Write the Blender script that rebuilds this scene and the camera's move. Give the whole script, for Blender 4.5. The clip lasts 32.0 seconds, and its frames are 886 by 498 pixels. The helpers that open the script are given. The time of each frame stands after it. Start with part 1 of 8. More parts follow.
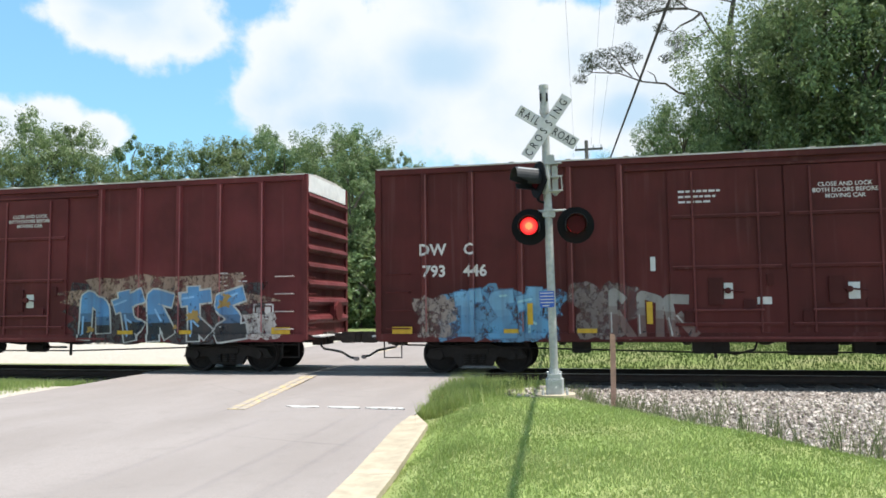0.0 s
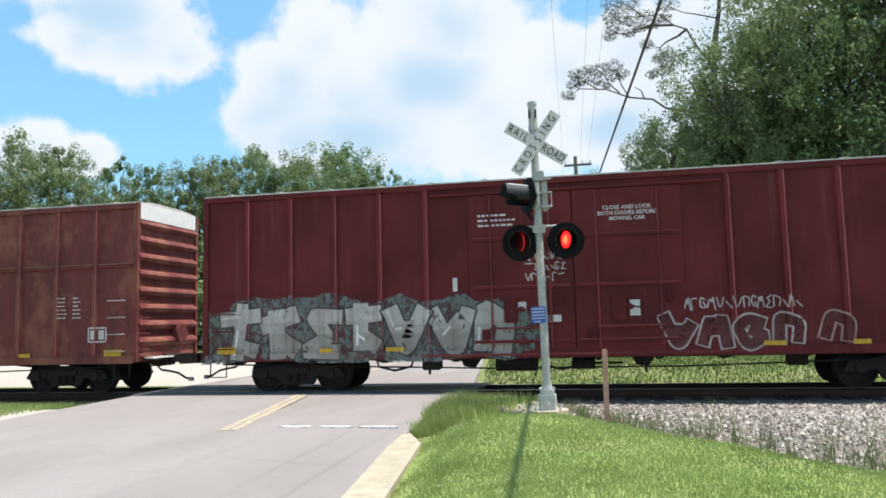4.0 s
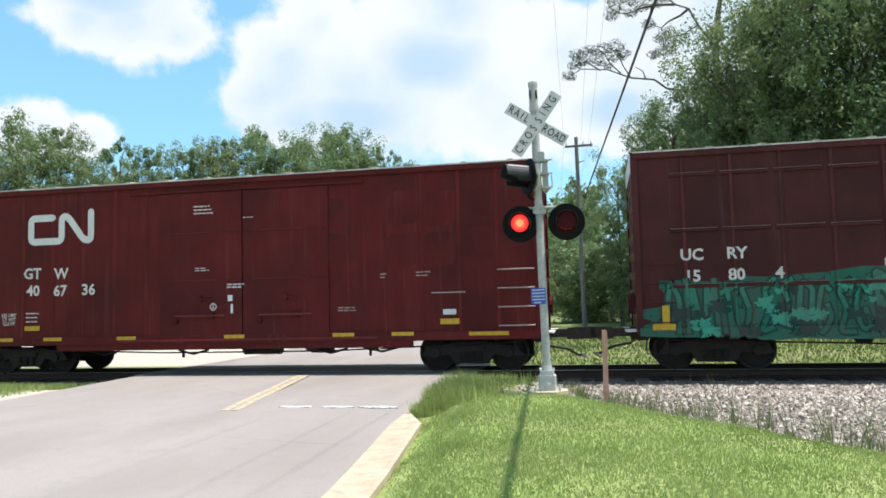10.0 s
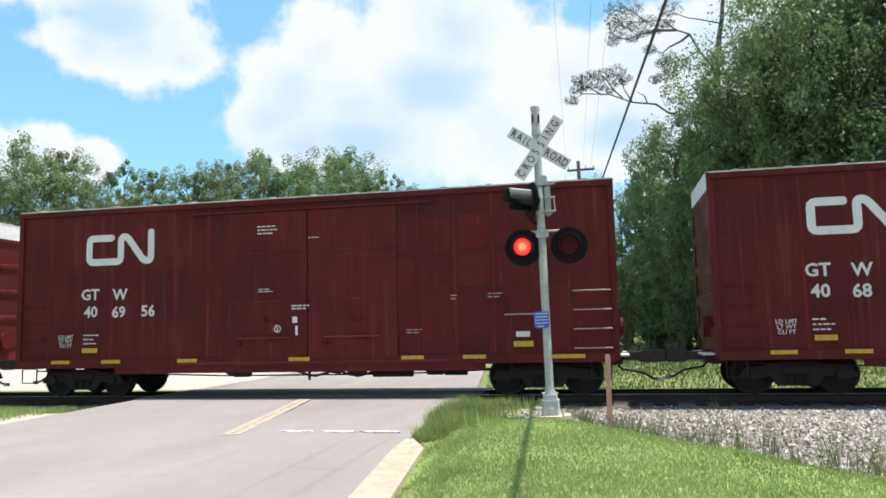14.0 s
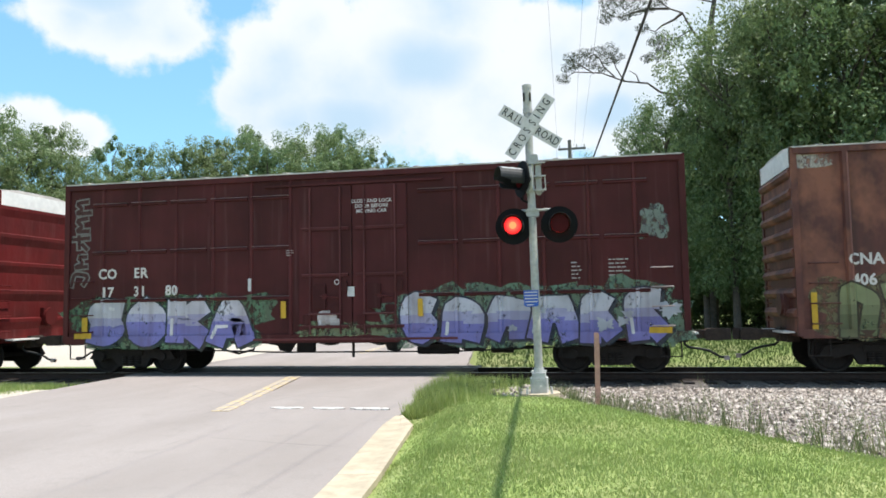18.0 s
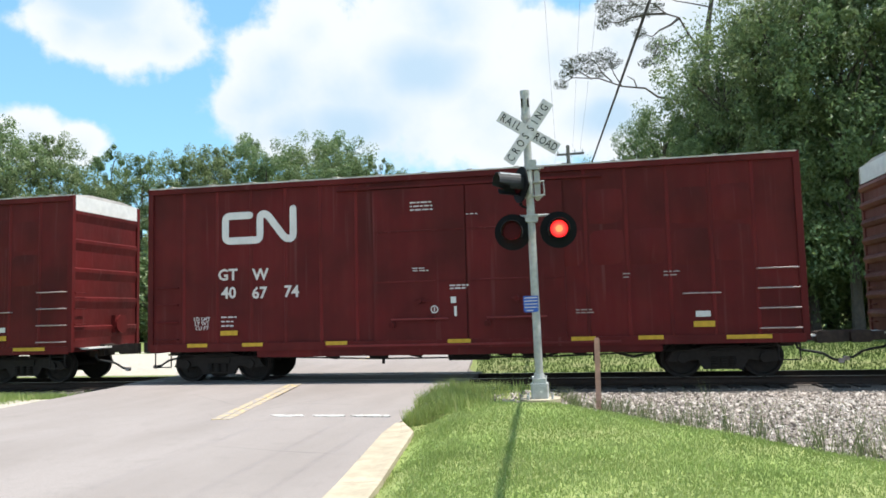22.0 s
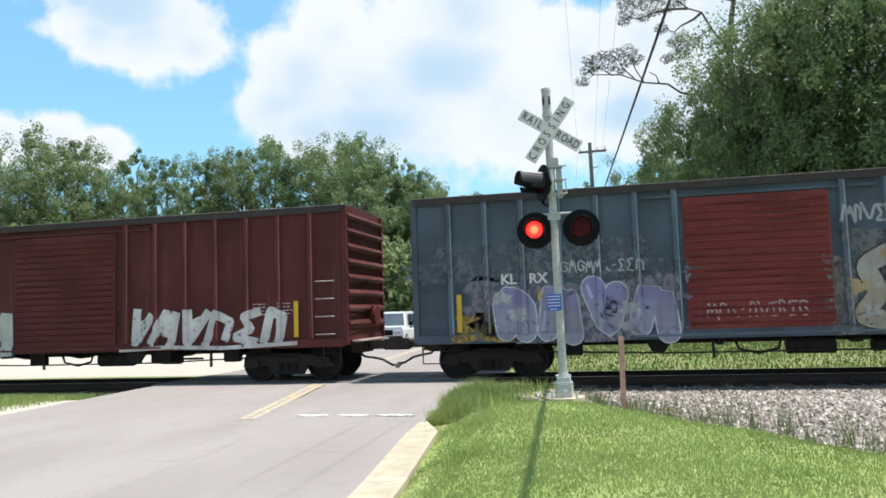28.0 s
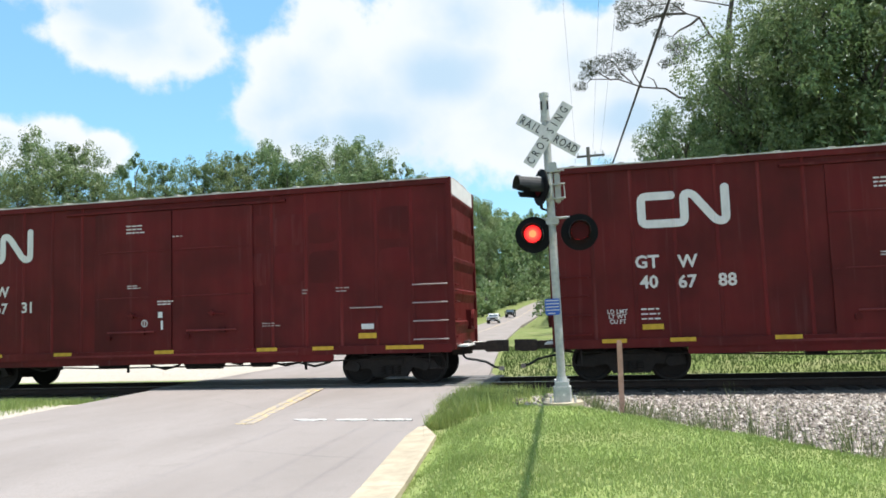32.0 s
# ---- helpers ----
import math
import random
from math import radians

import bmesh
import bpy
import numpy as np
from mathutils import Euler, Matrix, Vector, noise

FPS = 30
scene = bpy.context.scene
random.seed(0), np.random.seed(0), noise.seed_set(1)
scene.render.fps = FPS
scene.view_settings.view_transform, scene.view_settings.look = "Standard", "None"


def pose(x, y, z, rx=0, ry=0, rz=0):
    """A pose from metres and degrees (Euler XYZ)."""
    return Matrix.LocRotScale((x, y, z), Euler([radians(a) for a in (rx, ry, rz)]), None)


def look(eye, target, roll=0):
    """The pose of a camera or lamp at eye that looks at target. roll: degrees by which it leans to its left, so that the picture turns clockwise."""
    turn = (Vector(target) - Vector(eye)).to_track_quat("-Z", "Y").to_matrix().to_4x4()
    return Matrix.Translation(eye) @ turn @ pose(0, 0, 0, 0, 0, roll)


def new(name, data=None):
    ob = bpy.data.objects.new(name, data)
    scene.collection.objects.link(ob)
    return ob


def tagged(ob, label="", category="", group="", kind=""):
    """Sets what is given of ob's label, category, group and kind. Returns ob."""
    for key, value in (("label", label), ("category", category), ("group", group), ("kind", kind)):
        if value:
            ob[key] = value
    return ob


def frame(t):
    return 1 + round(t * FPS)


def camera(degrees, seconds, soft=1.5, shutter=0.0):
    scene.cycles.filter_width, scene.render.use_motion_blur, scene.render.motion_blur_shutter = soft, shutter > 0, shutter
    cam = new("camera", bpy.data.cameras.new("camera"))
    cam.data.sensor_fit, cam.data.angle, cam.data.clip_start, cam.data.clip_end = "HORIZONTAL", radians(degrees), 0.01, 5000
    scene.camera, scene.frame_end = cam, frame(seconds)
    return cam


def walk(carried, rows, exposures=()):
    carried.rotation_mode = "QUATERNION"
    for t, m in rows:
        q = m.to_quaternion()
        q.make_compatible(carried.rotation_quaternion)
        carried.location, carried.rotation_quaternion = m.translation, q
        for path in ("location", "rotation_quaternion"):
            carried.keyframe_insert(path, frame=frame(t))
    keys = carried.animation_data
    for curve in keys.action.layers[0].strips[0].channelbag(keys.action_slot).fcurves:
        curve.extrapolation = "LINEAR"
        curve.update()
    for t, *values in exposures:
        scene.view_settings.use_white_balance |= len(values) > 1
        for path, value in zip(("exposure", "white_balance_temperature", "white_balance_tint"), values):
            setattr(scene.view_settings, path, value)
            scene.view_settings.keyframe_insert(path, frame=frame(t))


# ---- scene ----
cam = camera(60.76, 32.0, soft=1.7)
# ---------------------------------------------------------------- camera
# A hand-held camera on the verge: it stays put and sways a little.
EYE = (0.0, 0.0, 1.662)
SWAY = [(0, -12.23, 4.29, -0.62), (0.5, -12.20, 4.34, -0.92), (1, -12.08, 4.47, -0.80), (1.5, -11.98, 4.62, -0.77), (2, -11.79, 4.90, -0.79), (2.5, -11.60, 5.16, -0.91), (3, -11.43, 5.43, -1.14), (3.5, -11.37, 5.57, -1.38), (5.5, -11.95, 5.37, -1.14), (6, -11.91, 5.25, -1.14), (6.5, -11.85, 5.15, -1.26), (7, -11.88, 5.04, -1.41), (7.5, -11.96, 4.91, -1.52), (8, -11.93, 4.74, -1.23), (8.5, -11.85, 4.46, -0.99), (9, -11.75, 4.23, -1.18), (9.5, -11.60, 4.02, -1.14), (10, -11.57, 4.14, -1.37), (10.5, -11.51, 4.35, -1.28), (11, -11.42, 4.65, -1.10), (11.5, -11.35, 4.95, -1.00), (12, -11.37, 5.20, -1.25), (12.5, -11.46, 5.51, -1.65), (13, -11.56, 5.80, -1.60), (13.5, -11.61, 5.96, -1.32), (14, -11.73, 5.92, -1.28), (14.5, -11.76, 5.77, -1.40), (16.5, -11.44, 4.93, -1.01), (17, -11.31, 4.72, -1.05), (17.5, -11.19, 4.50, -0.90), (18, -11.03, 4.26, -1.02), (18.5, -10.88, 4.17, -1.03), (19, -10.70, 4.16, -0.97), (19.5, -10.61, 4.25, -0.98), (20, -10.55, 4.37, -1.10), (20.5, -10.55, 4.49, -1.18), (21, -10.62, 4.57, -1.09), (21.5, -10.75, 4.65, -1.12), (22, -10.97, 4.73, -1.48), (22.5, -11.10, 4.79, -1.46), (23, -11.27, 4.85, -1.40), (23.5, -11.32, 4.81, -0.93), (24, -11.42, 4.61, -0.90), (24.5, -11.52, 4.52, -1.23), (25, -11.62, 4.43, -1.43), (25.5, -11.72, 4.36, -1.46), (27.5, -12.45, 4.57, -1.53), (28, -12.67, 4.73, -1.91), (28.5, -12.74, 4.85, -2.04), (29, -12.80, 4.97, -2.15), (29.5, -12.79, 5.02, -1.93), (30, -12.74, 5.01, -1.83), (30.5, -12.62, 4.98, -1.76), (31, -12.56, 5.02, -1.87), (31.5, -12.53, 5.00, -1.89), (32, -12.53, 5.05, -1.91)]


def aim(yaw, pitch, roll):
    y, p = radians(yaw), radians(pitch)
    way = Vector((math.sin(y) * math.cos(p), math.cos(y) * math.cos(p), math.sin(p)))
    return look(EYE, Vector(EYE) + way, roll)


# the camera darkens and cools its picture a little while bright cars pass
EXPOSURE = [(0.0, 0.68, 6420, 10), (2.2, 0.68, 6420, 10), (3.2, 0.62, 6370, 10), (6.0, 0.62, 6340, 10), (8.4, 0.62, 6340, 10), (9.2, 0.64, 6370, 10), (10.0, 0.70, 6420, 10),
            (26.5, 0.70, 6430, 10), (28.0, 0.66, 6380, 10), (29.0, 0.64, 6350, 10), (30.0, 0.64, 6350, 10), (31.0, 0.69, 6410, 10), (32.0, 0.69, 6410, 10)]
walk(cam, [(t, aim(a, b, c)) for t, a, b, c in SWAY], EXPOSURE)

# ---------------------------------------------------------------- sky, sun, exposure
SUN_DIR = Vector((0.342, 0.03, 0.93)).normalized()
world = bpy.data.worlds.new("sky")
scene.world = world
world.use_nodes = True
# clouds: azimuth, elevation, half width, half height in degrees
CLOUDS = [(-33.8, 20.0, 5.4, 3.3), (-37.8, 19.8, 3.4, 2.2), (-37.5, 24.3, 7.5, 3.4), (-31.0, 19.2, 2.8, 1.9),
          (-25.0, 15.6, 3.6, 2.6), (-23.6, 18.2, 4.0, 3.2), (-20.6, 21.0, 3.8, 3.6), (-22.5, 13.6, 5.0, 2.4), (-15.5, 17.5, 9.0, 6.2), (-10.8, 22.5, 8.0, 5.0),
          (-6.0, 14.5, 9.0, 5.0), (-2.2, 18.3, 5.0, 4.2), (3.0, 19.2, 4.6, 3.6), (4.0, 14.4, 7.0, 4.6), (11.9, 18.9, 8.6, 5.1),
          (-39.9, 12.3, 2.6, 2.2), (-43.0, 12.2, 2.8, 1.8), (-36.8, 12.0, 2.4, 1.7), (-16, 30, 12, 6), (-40, 31, 9, 5), (8, 33, 10, 6)]


def sky_nodes():
    nt = world.node_tree
    N, K = nt.nodes, nt.links
    N.clear()

    def mth(op, a, b=None, c=None):
        n = N.new("ShaderNodeMath")
        n.operation = op
        for i, v in enumerate((a, b, c)):
            if v is None:
                continue
            if isinstance(v, (int, float)):
                n.inputs[i].default_value = v
            else:
                K.new(v, n.inputs[i])
        return n.outputs[0]

    tc = N.new("ShaderNodeTexCoord")
    sep = N.new("ShaderNodeSeparateXYZ")
    K.new(tc.outputs["Generated"], sep.inputs[0])
    az = mth("ARCTAN2", sep.outputs[0], sep.outputs[1])
    el = mth("ARCSINE", mth("MINIMUM", mth("MAXIMUM", sep.outputs[2], -1.0), 1.0))
    comb = N.new("ShaderNodeCombineXYZ")
    K.new(az, comb.inputs[0])
    K.new(el, comb.inputs[1])

    def nz(scale, detail, rough=0.55):
        n = N.new("ShaderNodeTexNoise")
        n.inputs["Scale"].default_value = scale
        n.inputs["Detail"].default_value = detail
        n.inputs["Roughness"].default_value = rough
        K.new(comb.outputs[0], n.inputs["Vector"])
        return n.outputs["Fac"]

    n_big, n_fine, n_wide = nz(11.0, 4.0, 0.5), nz(30.0, 7.0, 0.60), nz(3.2, 2.0)
    dens = None
    for a, e, ra, re in CLOUDS:
        v = N.new("ShaderNodeVectorMath")
        v.operation = "SUBTRACT"
        K.new(comb.outputs[0], v.inputs[0])
        v.inputs[1].default_value = (radians(a), radians(e), 0)
        s = N.new("ShaderNodeVectorMath")
        s.operation = "MULTIPLY"
        K.new(v.outputs[0], s.inputs[0])
        s.inputs[1].default_value = (1 / radians(ra), 1 / radians(re), 1)
        ln = N.new("ShaderNodeVectorMath")
        ln.operation = "LENGTH"
        K.new(s.outputs[0], ln.inputs[0])
        d = mth("SUBTRACT", 1.05, ln.outputs["Value"])
        dens = d if dens is None else mth("SMOOTH_MAX", dens, d, 0.35)
    # scattered clouds go on round the rest of the sky
    rest = mth("MULTIPLY", mth("SUBTRACT", n_wide, 0.50), 5.0)
    away = mth("MINIMUM", mth("MAXIMUM", mth("MULTIPLY", mth("SUBTRACT", mth("ABSOLUTE", mth("ADD", az, 0.2)), 0.75), 4.0), 0.0), 1.0)
    rest = mth("SUBTRACT", mth("MULTIPLY", mth("ADD", rest, 1.0), away), 1.0)
    dens = mth("MAXIMUM", dens, rest)
    dens = mth("ADD", dens, mth("MULTIPLY", mth("SUBTRACT", n_big, 0.5), 1.15))
    dens = mth("ADD", dens, mth("MULTIPLY", mth("SUBTRACT", n_fine, 0.5), 0.70))
    mr = N.new("ShaderNodeMapRange")
    mr.interpolation_type = "SMOOTHSTEP"
    mr.inputs["From Min"].default_value = -0.10
    mr.inputs["From Max"].default_value = 0.30
    K.new(dens, mr.inputs["Value"])
    # thick undersides are grey-blue, rims bright
    low = None
    for a, e, ra, re in ((-18.0, 14.0, 5.5, 2.6), (-36.5, 21.6, 4.5, 2.2), (-12.5, 18.0, 5.0, 3.0), (2.0, 14.0, 4.0, 2.0)):
        v = N.new("ShaderNodeVectorMath")
        v.operation = "SUBTRACT"
        K.new(comb.outputs[0], v.inputs[0])
        v.inputs[1].default_value = (radians(a), radians(e), 0)
        s = N.new("ShaderNodeVectorMath")
        s.operation = "MULTIPLY"
        K.new(v.outputs[0], s.inputs[0])
        s.inputs[1].default_value = (1 / radians(ra), 1 / radians(re), 1)
        ln = N.new("ShaderNodeVectorMath")
        ln.operation = "LENGTH"
        K.new(s.outputs[0], ln.inputs[0])
        d = mth("SUBTRACT", 1.0, ln.outputs["Value"])
        low = d if low is None else mth("SMOOTH_MAX", low, d, 0.3)
    low = mth("ADD", mth("MAXIMUM", low, -0.4), mth("MULTIPLY", mth("SUBTRACT", n_big, 0.5), 0.9))
    core = N.new("ShaderNodeMapRange")
    core.interpolation_type = "SMOOTHSTEP"
    core.inputs["From Min"].default_value = 0.15
    core.inputs["From Max"].default_value = 1.15
    K.new(mth("MAXIMUM", mth("ADD", mth("MULTIPLY", dens, 0.50), mth("MULTIPLY", mth("SUBTRACT", n_wide, 0.44), 2.4)), mth("ADD", low, 0.35)), core.inputs["Value"])
    cmix = N.new("ShaderNodeMix")
    cmix.data_type = "RGBA"
    cmix.inputs["A"].default_value = (5.0, 5.22, 5.4, 1)
    cmix.inputs["B"].default_value = (3.1, 4.1, 5.0, 1)
    K.new(core.outputs[0], cmix.inputs["Factor"])
    sky = N.new("ShaderNodeTexSky")
    sky.sky_type = "NISHITA"
    sky.sun_disc = False
    sky.sun_elevation = math.asin(SUN_DIR.z)
    sky.sun_rotation = math.atan2(SUN_DIR.x, SUN_DIR.y)
    sky.air_density, sky.dust_density, sky.ozone_density = 1.1, 0.9, 1.6
    lift = N.new("ShaderNodeMix")
    lift.data_type, lift.blend_type = "RGBA", "MULTIPLY"
    lift.inputs["Factor"].default_value = 1.0
    lift.inputs["B"].default_value = (1.0, 1.28, 1.30, 1)
    K.new(sky.outputs[0], lift.inputs["A"])
    haze = N.new("ShaderNodeMix")
    haze.data_type = "RGBA"
    haze.inputs["Factor"].default_value = 0.45
    haze.inputs["B"].default_value = (1.5, 3.45, 4.95, 1)
    K.new(lift.outputs["Result"], haze.inputs["A"])
    fin = N.new("ShaderNodeMix")
    fin.data_type = "RGBA"
    K.new(mr.outputs[0], fin.inputs["Factor"])
    K.new(haze.outputs["Result"], fin.inputs["A"])
    K.new(cmix.outputs["Result"], fin.inputs["B"])
    bg = N.new("ShaderNodeBackground")
    bg.inputs["Strength"].default_value = 0.12
    K.new(fin.outputs["Result"], bg.inputs["Color"])
    out = N.new("ShaderNodeOutputWorld")
    K.new(bg.outputs[0], out.inputs[0])


sky_nodes()
sun = new("sun", bpy.data.lights.new("sun", "SUN"))
sun.data.energy, sun.data.angle, sun.data.color = 4.6, radians(0.5), (1.0, 0.955, 0.88)
sun.matrix_world = look((20, 30, 60), Vector((20, 30, 60)) - SUN_DIR)


# ---------------------------------------------------------------- materials
def mat_nodes(name):
    m = bpy.data.materials.new(name)
    m.use_nodes = True
    nt = m.node_tree
    return m, nt.nodes, nt.links, nt.nodes["Principled BSDF"]


def tex(N, K, kind, coord, **kw):
    n = N.new(kind)
    for k, v in kw.items():
        n.inputs[k].default_value = v
    if coord is not None:
        K.new(coord, n.inputs["Vector"])
    return n


def ramp(N, K, fac, stops):
    r = N.new("ShaderNodeValToRGB")
    e = r.color_ramp.elements
    while len(e) < len(stops):
        e.new(0.5)
    for i, (p, c) in enumerate(stops):
        e[i].position = p
        e[i].color = (*c, 1) if len(c) == 3 else c
    K.new(fac, r.inputs[0])
    return r.outputs[0]


def mixc(N, K, fac, a, b, blend="MIX"):
    n = N.new("ShaderNodeMix")
    n.data_type, n.blend_type = "RGBA", blend
    for sock, v in (("Factor", fac), ("A", a), ("B", b)):
        if isinstance(v, (int, float)):
            n.inputs[sock].default_value = v
        elif isinstance(v, tuple):
            n.inputs[sock].default_value = (*v, 1)
        else:
            K.new(v, n.inputs[sock])
    return n.outputs["Result"]


def bump(N, K, bsdf, height, strength=0.3, dist=0.01):
    b = N.new("ShaderNodeBump")
    b.inputs["Strength"].default_value = strength
    b.inputs["Distance"].default_value = dist
    K.new(height, b.inputs["Height"])
    K.new(b.outputs[0], bsdf.inputs["Normal"])


def mapped(N, K, out, scale):
    mp = N.new("ShaderNodeMapping")
    mp.inputs["Scale"].default_value = scale
    K.new(out, mp.inputs["Vector"])
    return mp.outputs[0]


def car_paint():
    """Freight car paint: the colour is the object's own, with streaks, fading and grime."""
    m, N, K, b = mat_nodes("freight_car_paint")
    oi = N.new("ShaderNodeObjectInfo")
    tc = N.new("ShaderNodeTexCoord")
    P = tc.outputs["Object"]
    off = N.new("ShaderNodeVectorMath")
    off.operation = "ADD"
    K.new(P, off.inputs[0])
    sc = N.new("ShaderNodeVectorMath")
    sc.operation = "SCALE"
    sc.inputs[0].default_value = (37.0, 11.0, 5.0)
    K.new(oi.outputs["Random"], sc.inputs["Scale"])
    K.new(sc.outputs[0], off.inputs[1])
    Q = off.outputs[0]
    streak = tex(N, K, "ShaderNodeTexNoise", mapped(N, K, Q, (3.2, 3.2, 0.35)), Scale=1.0, Detail=6.0, Roughness=0.6).outputs["Fac"]
    blotch = tex(N, K, "ShaderNodeTexNoise", Q, Scale=0.55, Detail=4.0, Roughness=0.55).outputs["Fac"]
    fine = tex(N, K, "ShaderNodeTexNoise", Q, Scale=14.0, Detail=5.0, Roughness=0.65).outputs["Fac"]
    c0 = oi.outputs["Color"]
    fade = mixc(N, K, ramp(N, K, streak, [(0.42, (0, 0, 0)), (0.85, (0.26, 0.26, 0.26))]), c0, mixc(N, K, 0.22, c0, (0.36, 0.17, 0.13)))
    dark = mixc(N, K, ramp(N, K, blotch, [(0.35, (0.75, 0.75, 0.75)), (0.62, (0, 0, 0))]), fade, mixc(N, K, 0.6, c0, (0.02, 0.014, 0.012)))
    rust = mixc(N, K, ramp(N, K, fine, [(0.62, (0, 0, 0)), (0.74, (0.6, 0.6, 0.6))]), dark, mixc(N, K, 0.5, c0, (0.10, 0.035, 0.015)))
    rub = tex(N, K, "ShaderNodeTexNoise", mapped(N, K, Q, (7.0, 7.0, 0.30)), Scale=1.0, Detail=3.0, Roughness=0.5).outputs["Fac"]
    rubbed = mixc(N, K, ramp(N, K, rub, [(0.60, (0, 0, 0)), (0.78, (0.20, 0.20, 0.20))]), rust, mixc(N, K, 0.35, c0, (0.42, 0.30, 0.27)))
    K.new(rubbed, b.inputs["Base Color"])
    K.new(ramp(N, K, blotch, [(0.35, (0.62, 0.62, 0.62)), (0.65, (0.42, 0.42, 0.42))]), b.inputs["Roughness"])
    b.inputs["Specular IOR Level"].default_value = 0.09
    dent = tex(N, K, "ShaderNodeTexNoise", mapped(N, K, Q, (1.6, 1.6, 0.8)), Scale=1.0, Detail=3.0).outputs["Fac"]
    hs = N.new("ShaderNodeMath")
    hs.operation = "MULTIPLY_ADD"
    hs.inputs[1].default_value = 0.06
    K.new(fine, hs.inputs[0])
    K.new(dent, hs.inputs[2])
    bump(N, K, b, hs.outputs[0], 0.5, 0.07)
    return m


def stained_paint():
    """Sun-bleached paint worn through to tan primer in tall patches."""
    m, N, K, b = mat_nodes("worn_freight_car_paint")
    oi = N.new("ShaderNodeObjectInfo")
    tc = N.new("ShaderNodeTexCoord")
    P = tc.outputs["Object"]
    streak = tex(N, K, "ShaderNodeTexNoise", mapped(N, K, P, (4.0, 4.0, 0.5)), Scale=1.0, Detail=6.0, Roughness=0.6).outputs["Fac"]
    patch = tex(N, K, "ShaderNodeTexNoise", mapped(N, K, P, (0.9, 0.9, 0.7)), Scale=1.1, Detail=4.0, Roughness=0.6).outputs["Fac"]
    fine = tex(N, K, "ShaderNodeTexNoise", P, Scale=12.0, Detail=5.0, Roughness=0.65).outputs["Fac"]
    c0 = oi.outputs["Color"]
    c1 = mixc(N, K, ramp(N, K, streak, [(0.42, (0, 0, 0)), (0.66, (0.85, 0.85, 0.85))]), c0, mixc(N, K, 0.62, c0, (0.035, 0.015, 0.012)))
    c2 = mixc(N, K, ramp(N, K, patch, [(0.47, (0, 0, 0)), (0.64, (0.75, 0.75, 0.75))]), c1, (0.27, 0.10, 0.058))
    c3 = mixc(N, K, ramp(N, K, fine, [(0.60, (0, 0, 0)), (0.75, (0.5, 0.5, 0.5))]), c2, (0.07, 0.03, 0.02))
    K.new(c3, b.inputs["Base Color"])
    b.inputs["Roughness"].default_value = 0.7
    bump(N, K, b, fine, 0.3, 0.006)
    return m


def plain(name, color, rough=0.6, metal=0.0, vary=0.25, scale=8.0, bmp=0.15, dist=0.004, spec=0.4):
    m, N, K, b = mat_nodes(name)
    tc = N.new("ShaderNodeTexCoord")
    n = tex(N, K, "ShaderNodeTexNoise", tc.outputs["Object"], Scale=scale, Detail=5.0, Roughness=0.6).outputs["Fac"]
    g = tex(N, K, "ShaderNodeTexNoise", tc.outputs["Object"], Scale=scale * 0.13, Detail=3.0).outputs["Fac"]
    lo = tuple(c * (1 - vary) for c in color)
    hi = tuple(min(1, c * (1 + vary)) for c in color)
    c1 = ramp(N, K, n, [(0.3, lo), (0.7, hi)])
    c2 = mixc(N, K, ramp(N, K, g, [(0.35, (0.4, 0.4, 0.4)), (0.6, (0, 0, 0))]), c1, tuple(c * (1 - 1.2 * vary) for c in color))
    K.new(c2, b.inputs["Base Color"])
    b.inputs["Roughness"].default_value, b.inputs["Metallic"].default_value = rough, metal
    b.inputs["Specular IOR Level"].default_value = spec
    if bmp:
        bump(N, K, b, n, bmp, dist)
    return m


def tinted(name, rough=0.6, wear=0.35):
    """Paint in the object's own colour with worn, patchy cover."""
    m, N, K, b = mat_nodes(name)
    oi = N.new("ShaderNodeObjectInfo")
    tc = N.new("ShaderNodeTexCoord")
    n = tex(N, K, "ShaderNodeTexNoise", mapped(N, K, tc.outputs["Object"], (2.5, 2.5, 0.8)), Scale=2.2, Detail=6.0, Roughness=0.65).outputs["Fac"]
    c = mixc(N, K, ramp(N, K, n, [(0.42, (0, 0, 0)), (0.75, (wear, wear, wear))]), oi.outputs["Color"], (0.09, 0.05, 0.045))
    K.new(c, b.inputs["Base Color"])
    b.inputs["Roughness"].default_value = rough
    return m


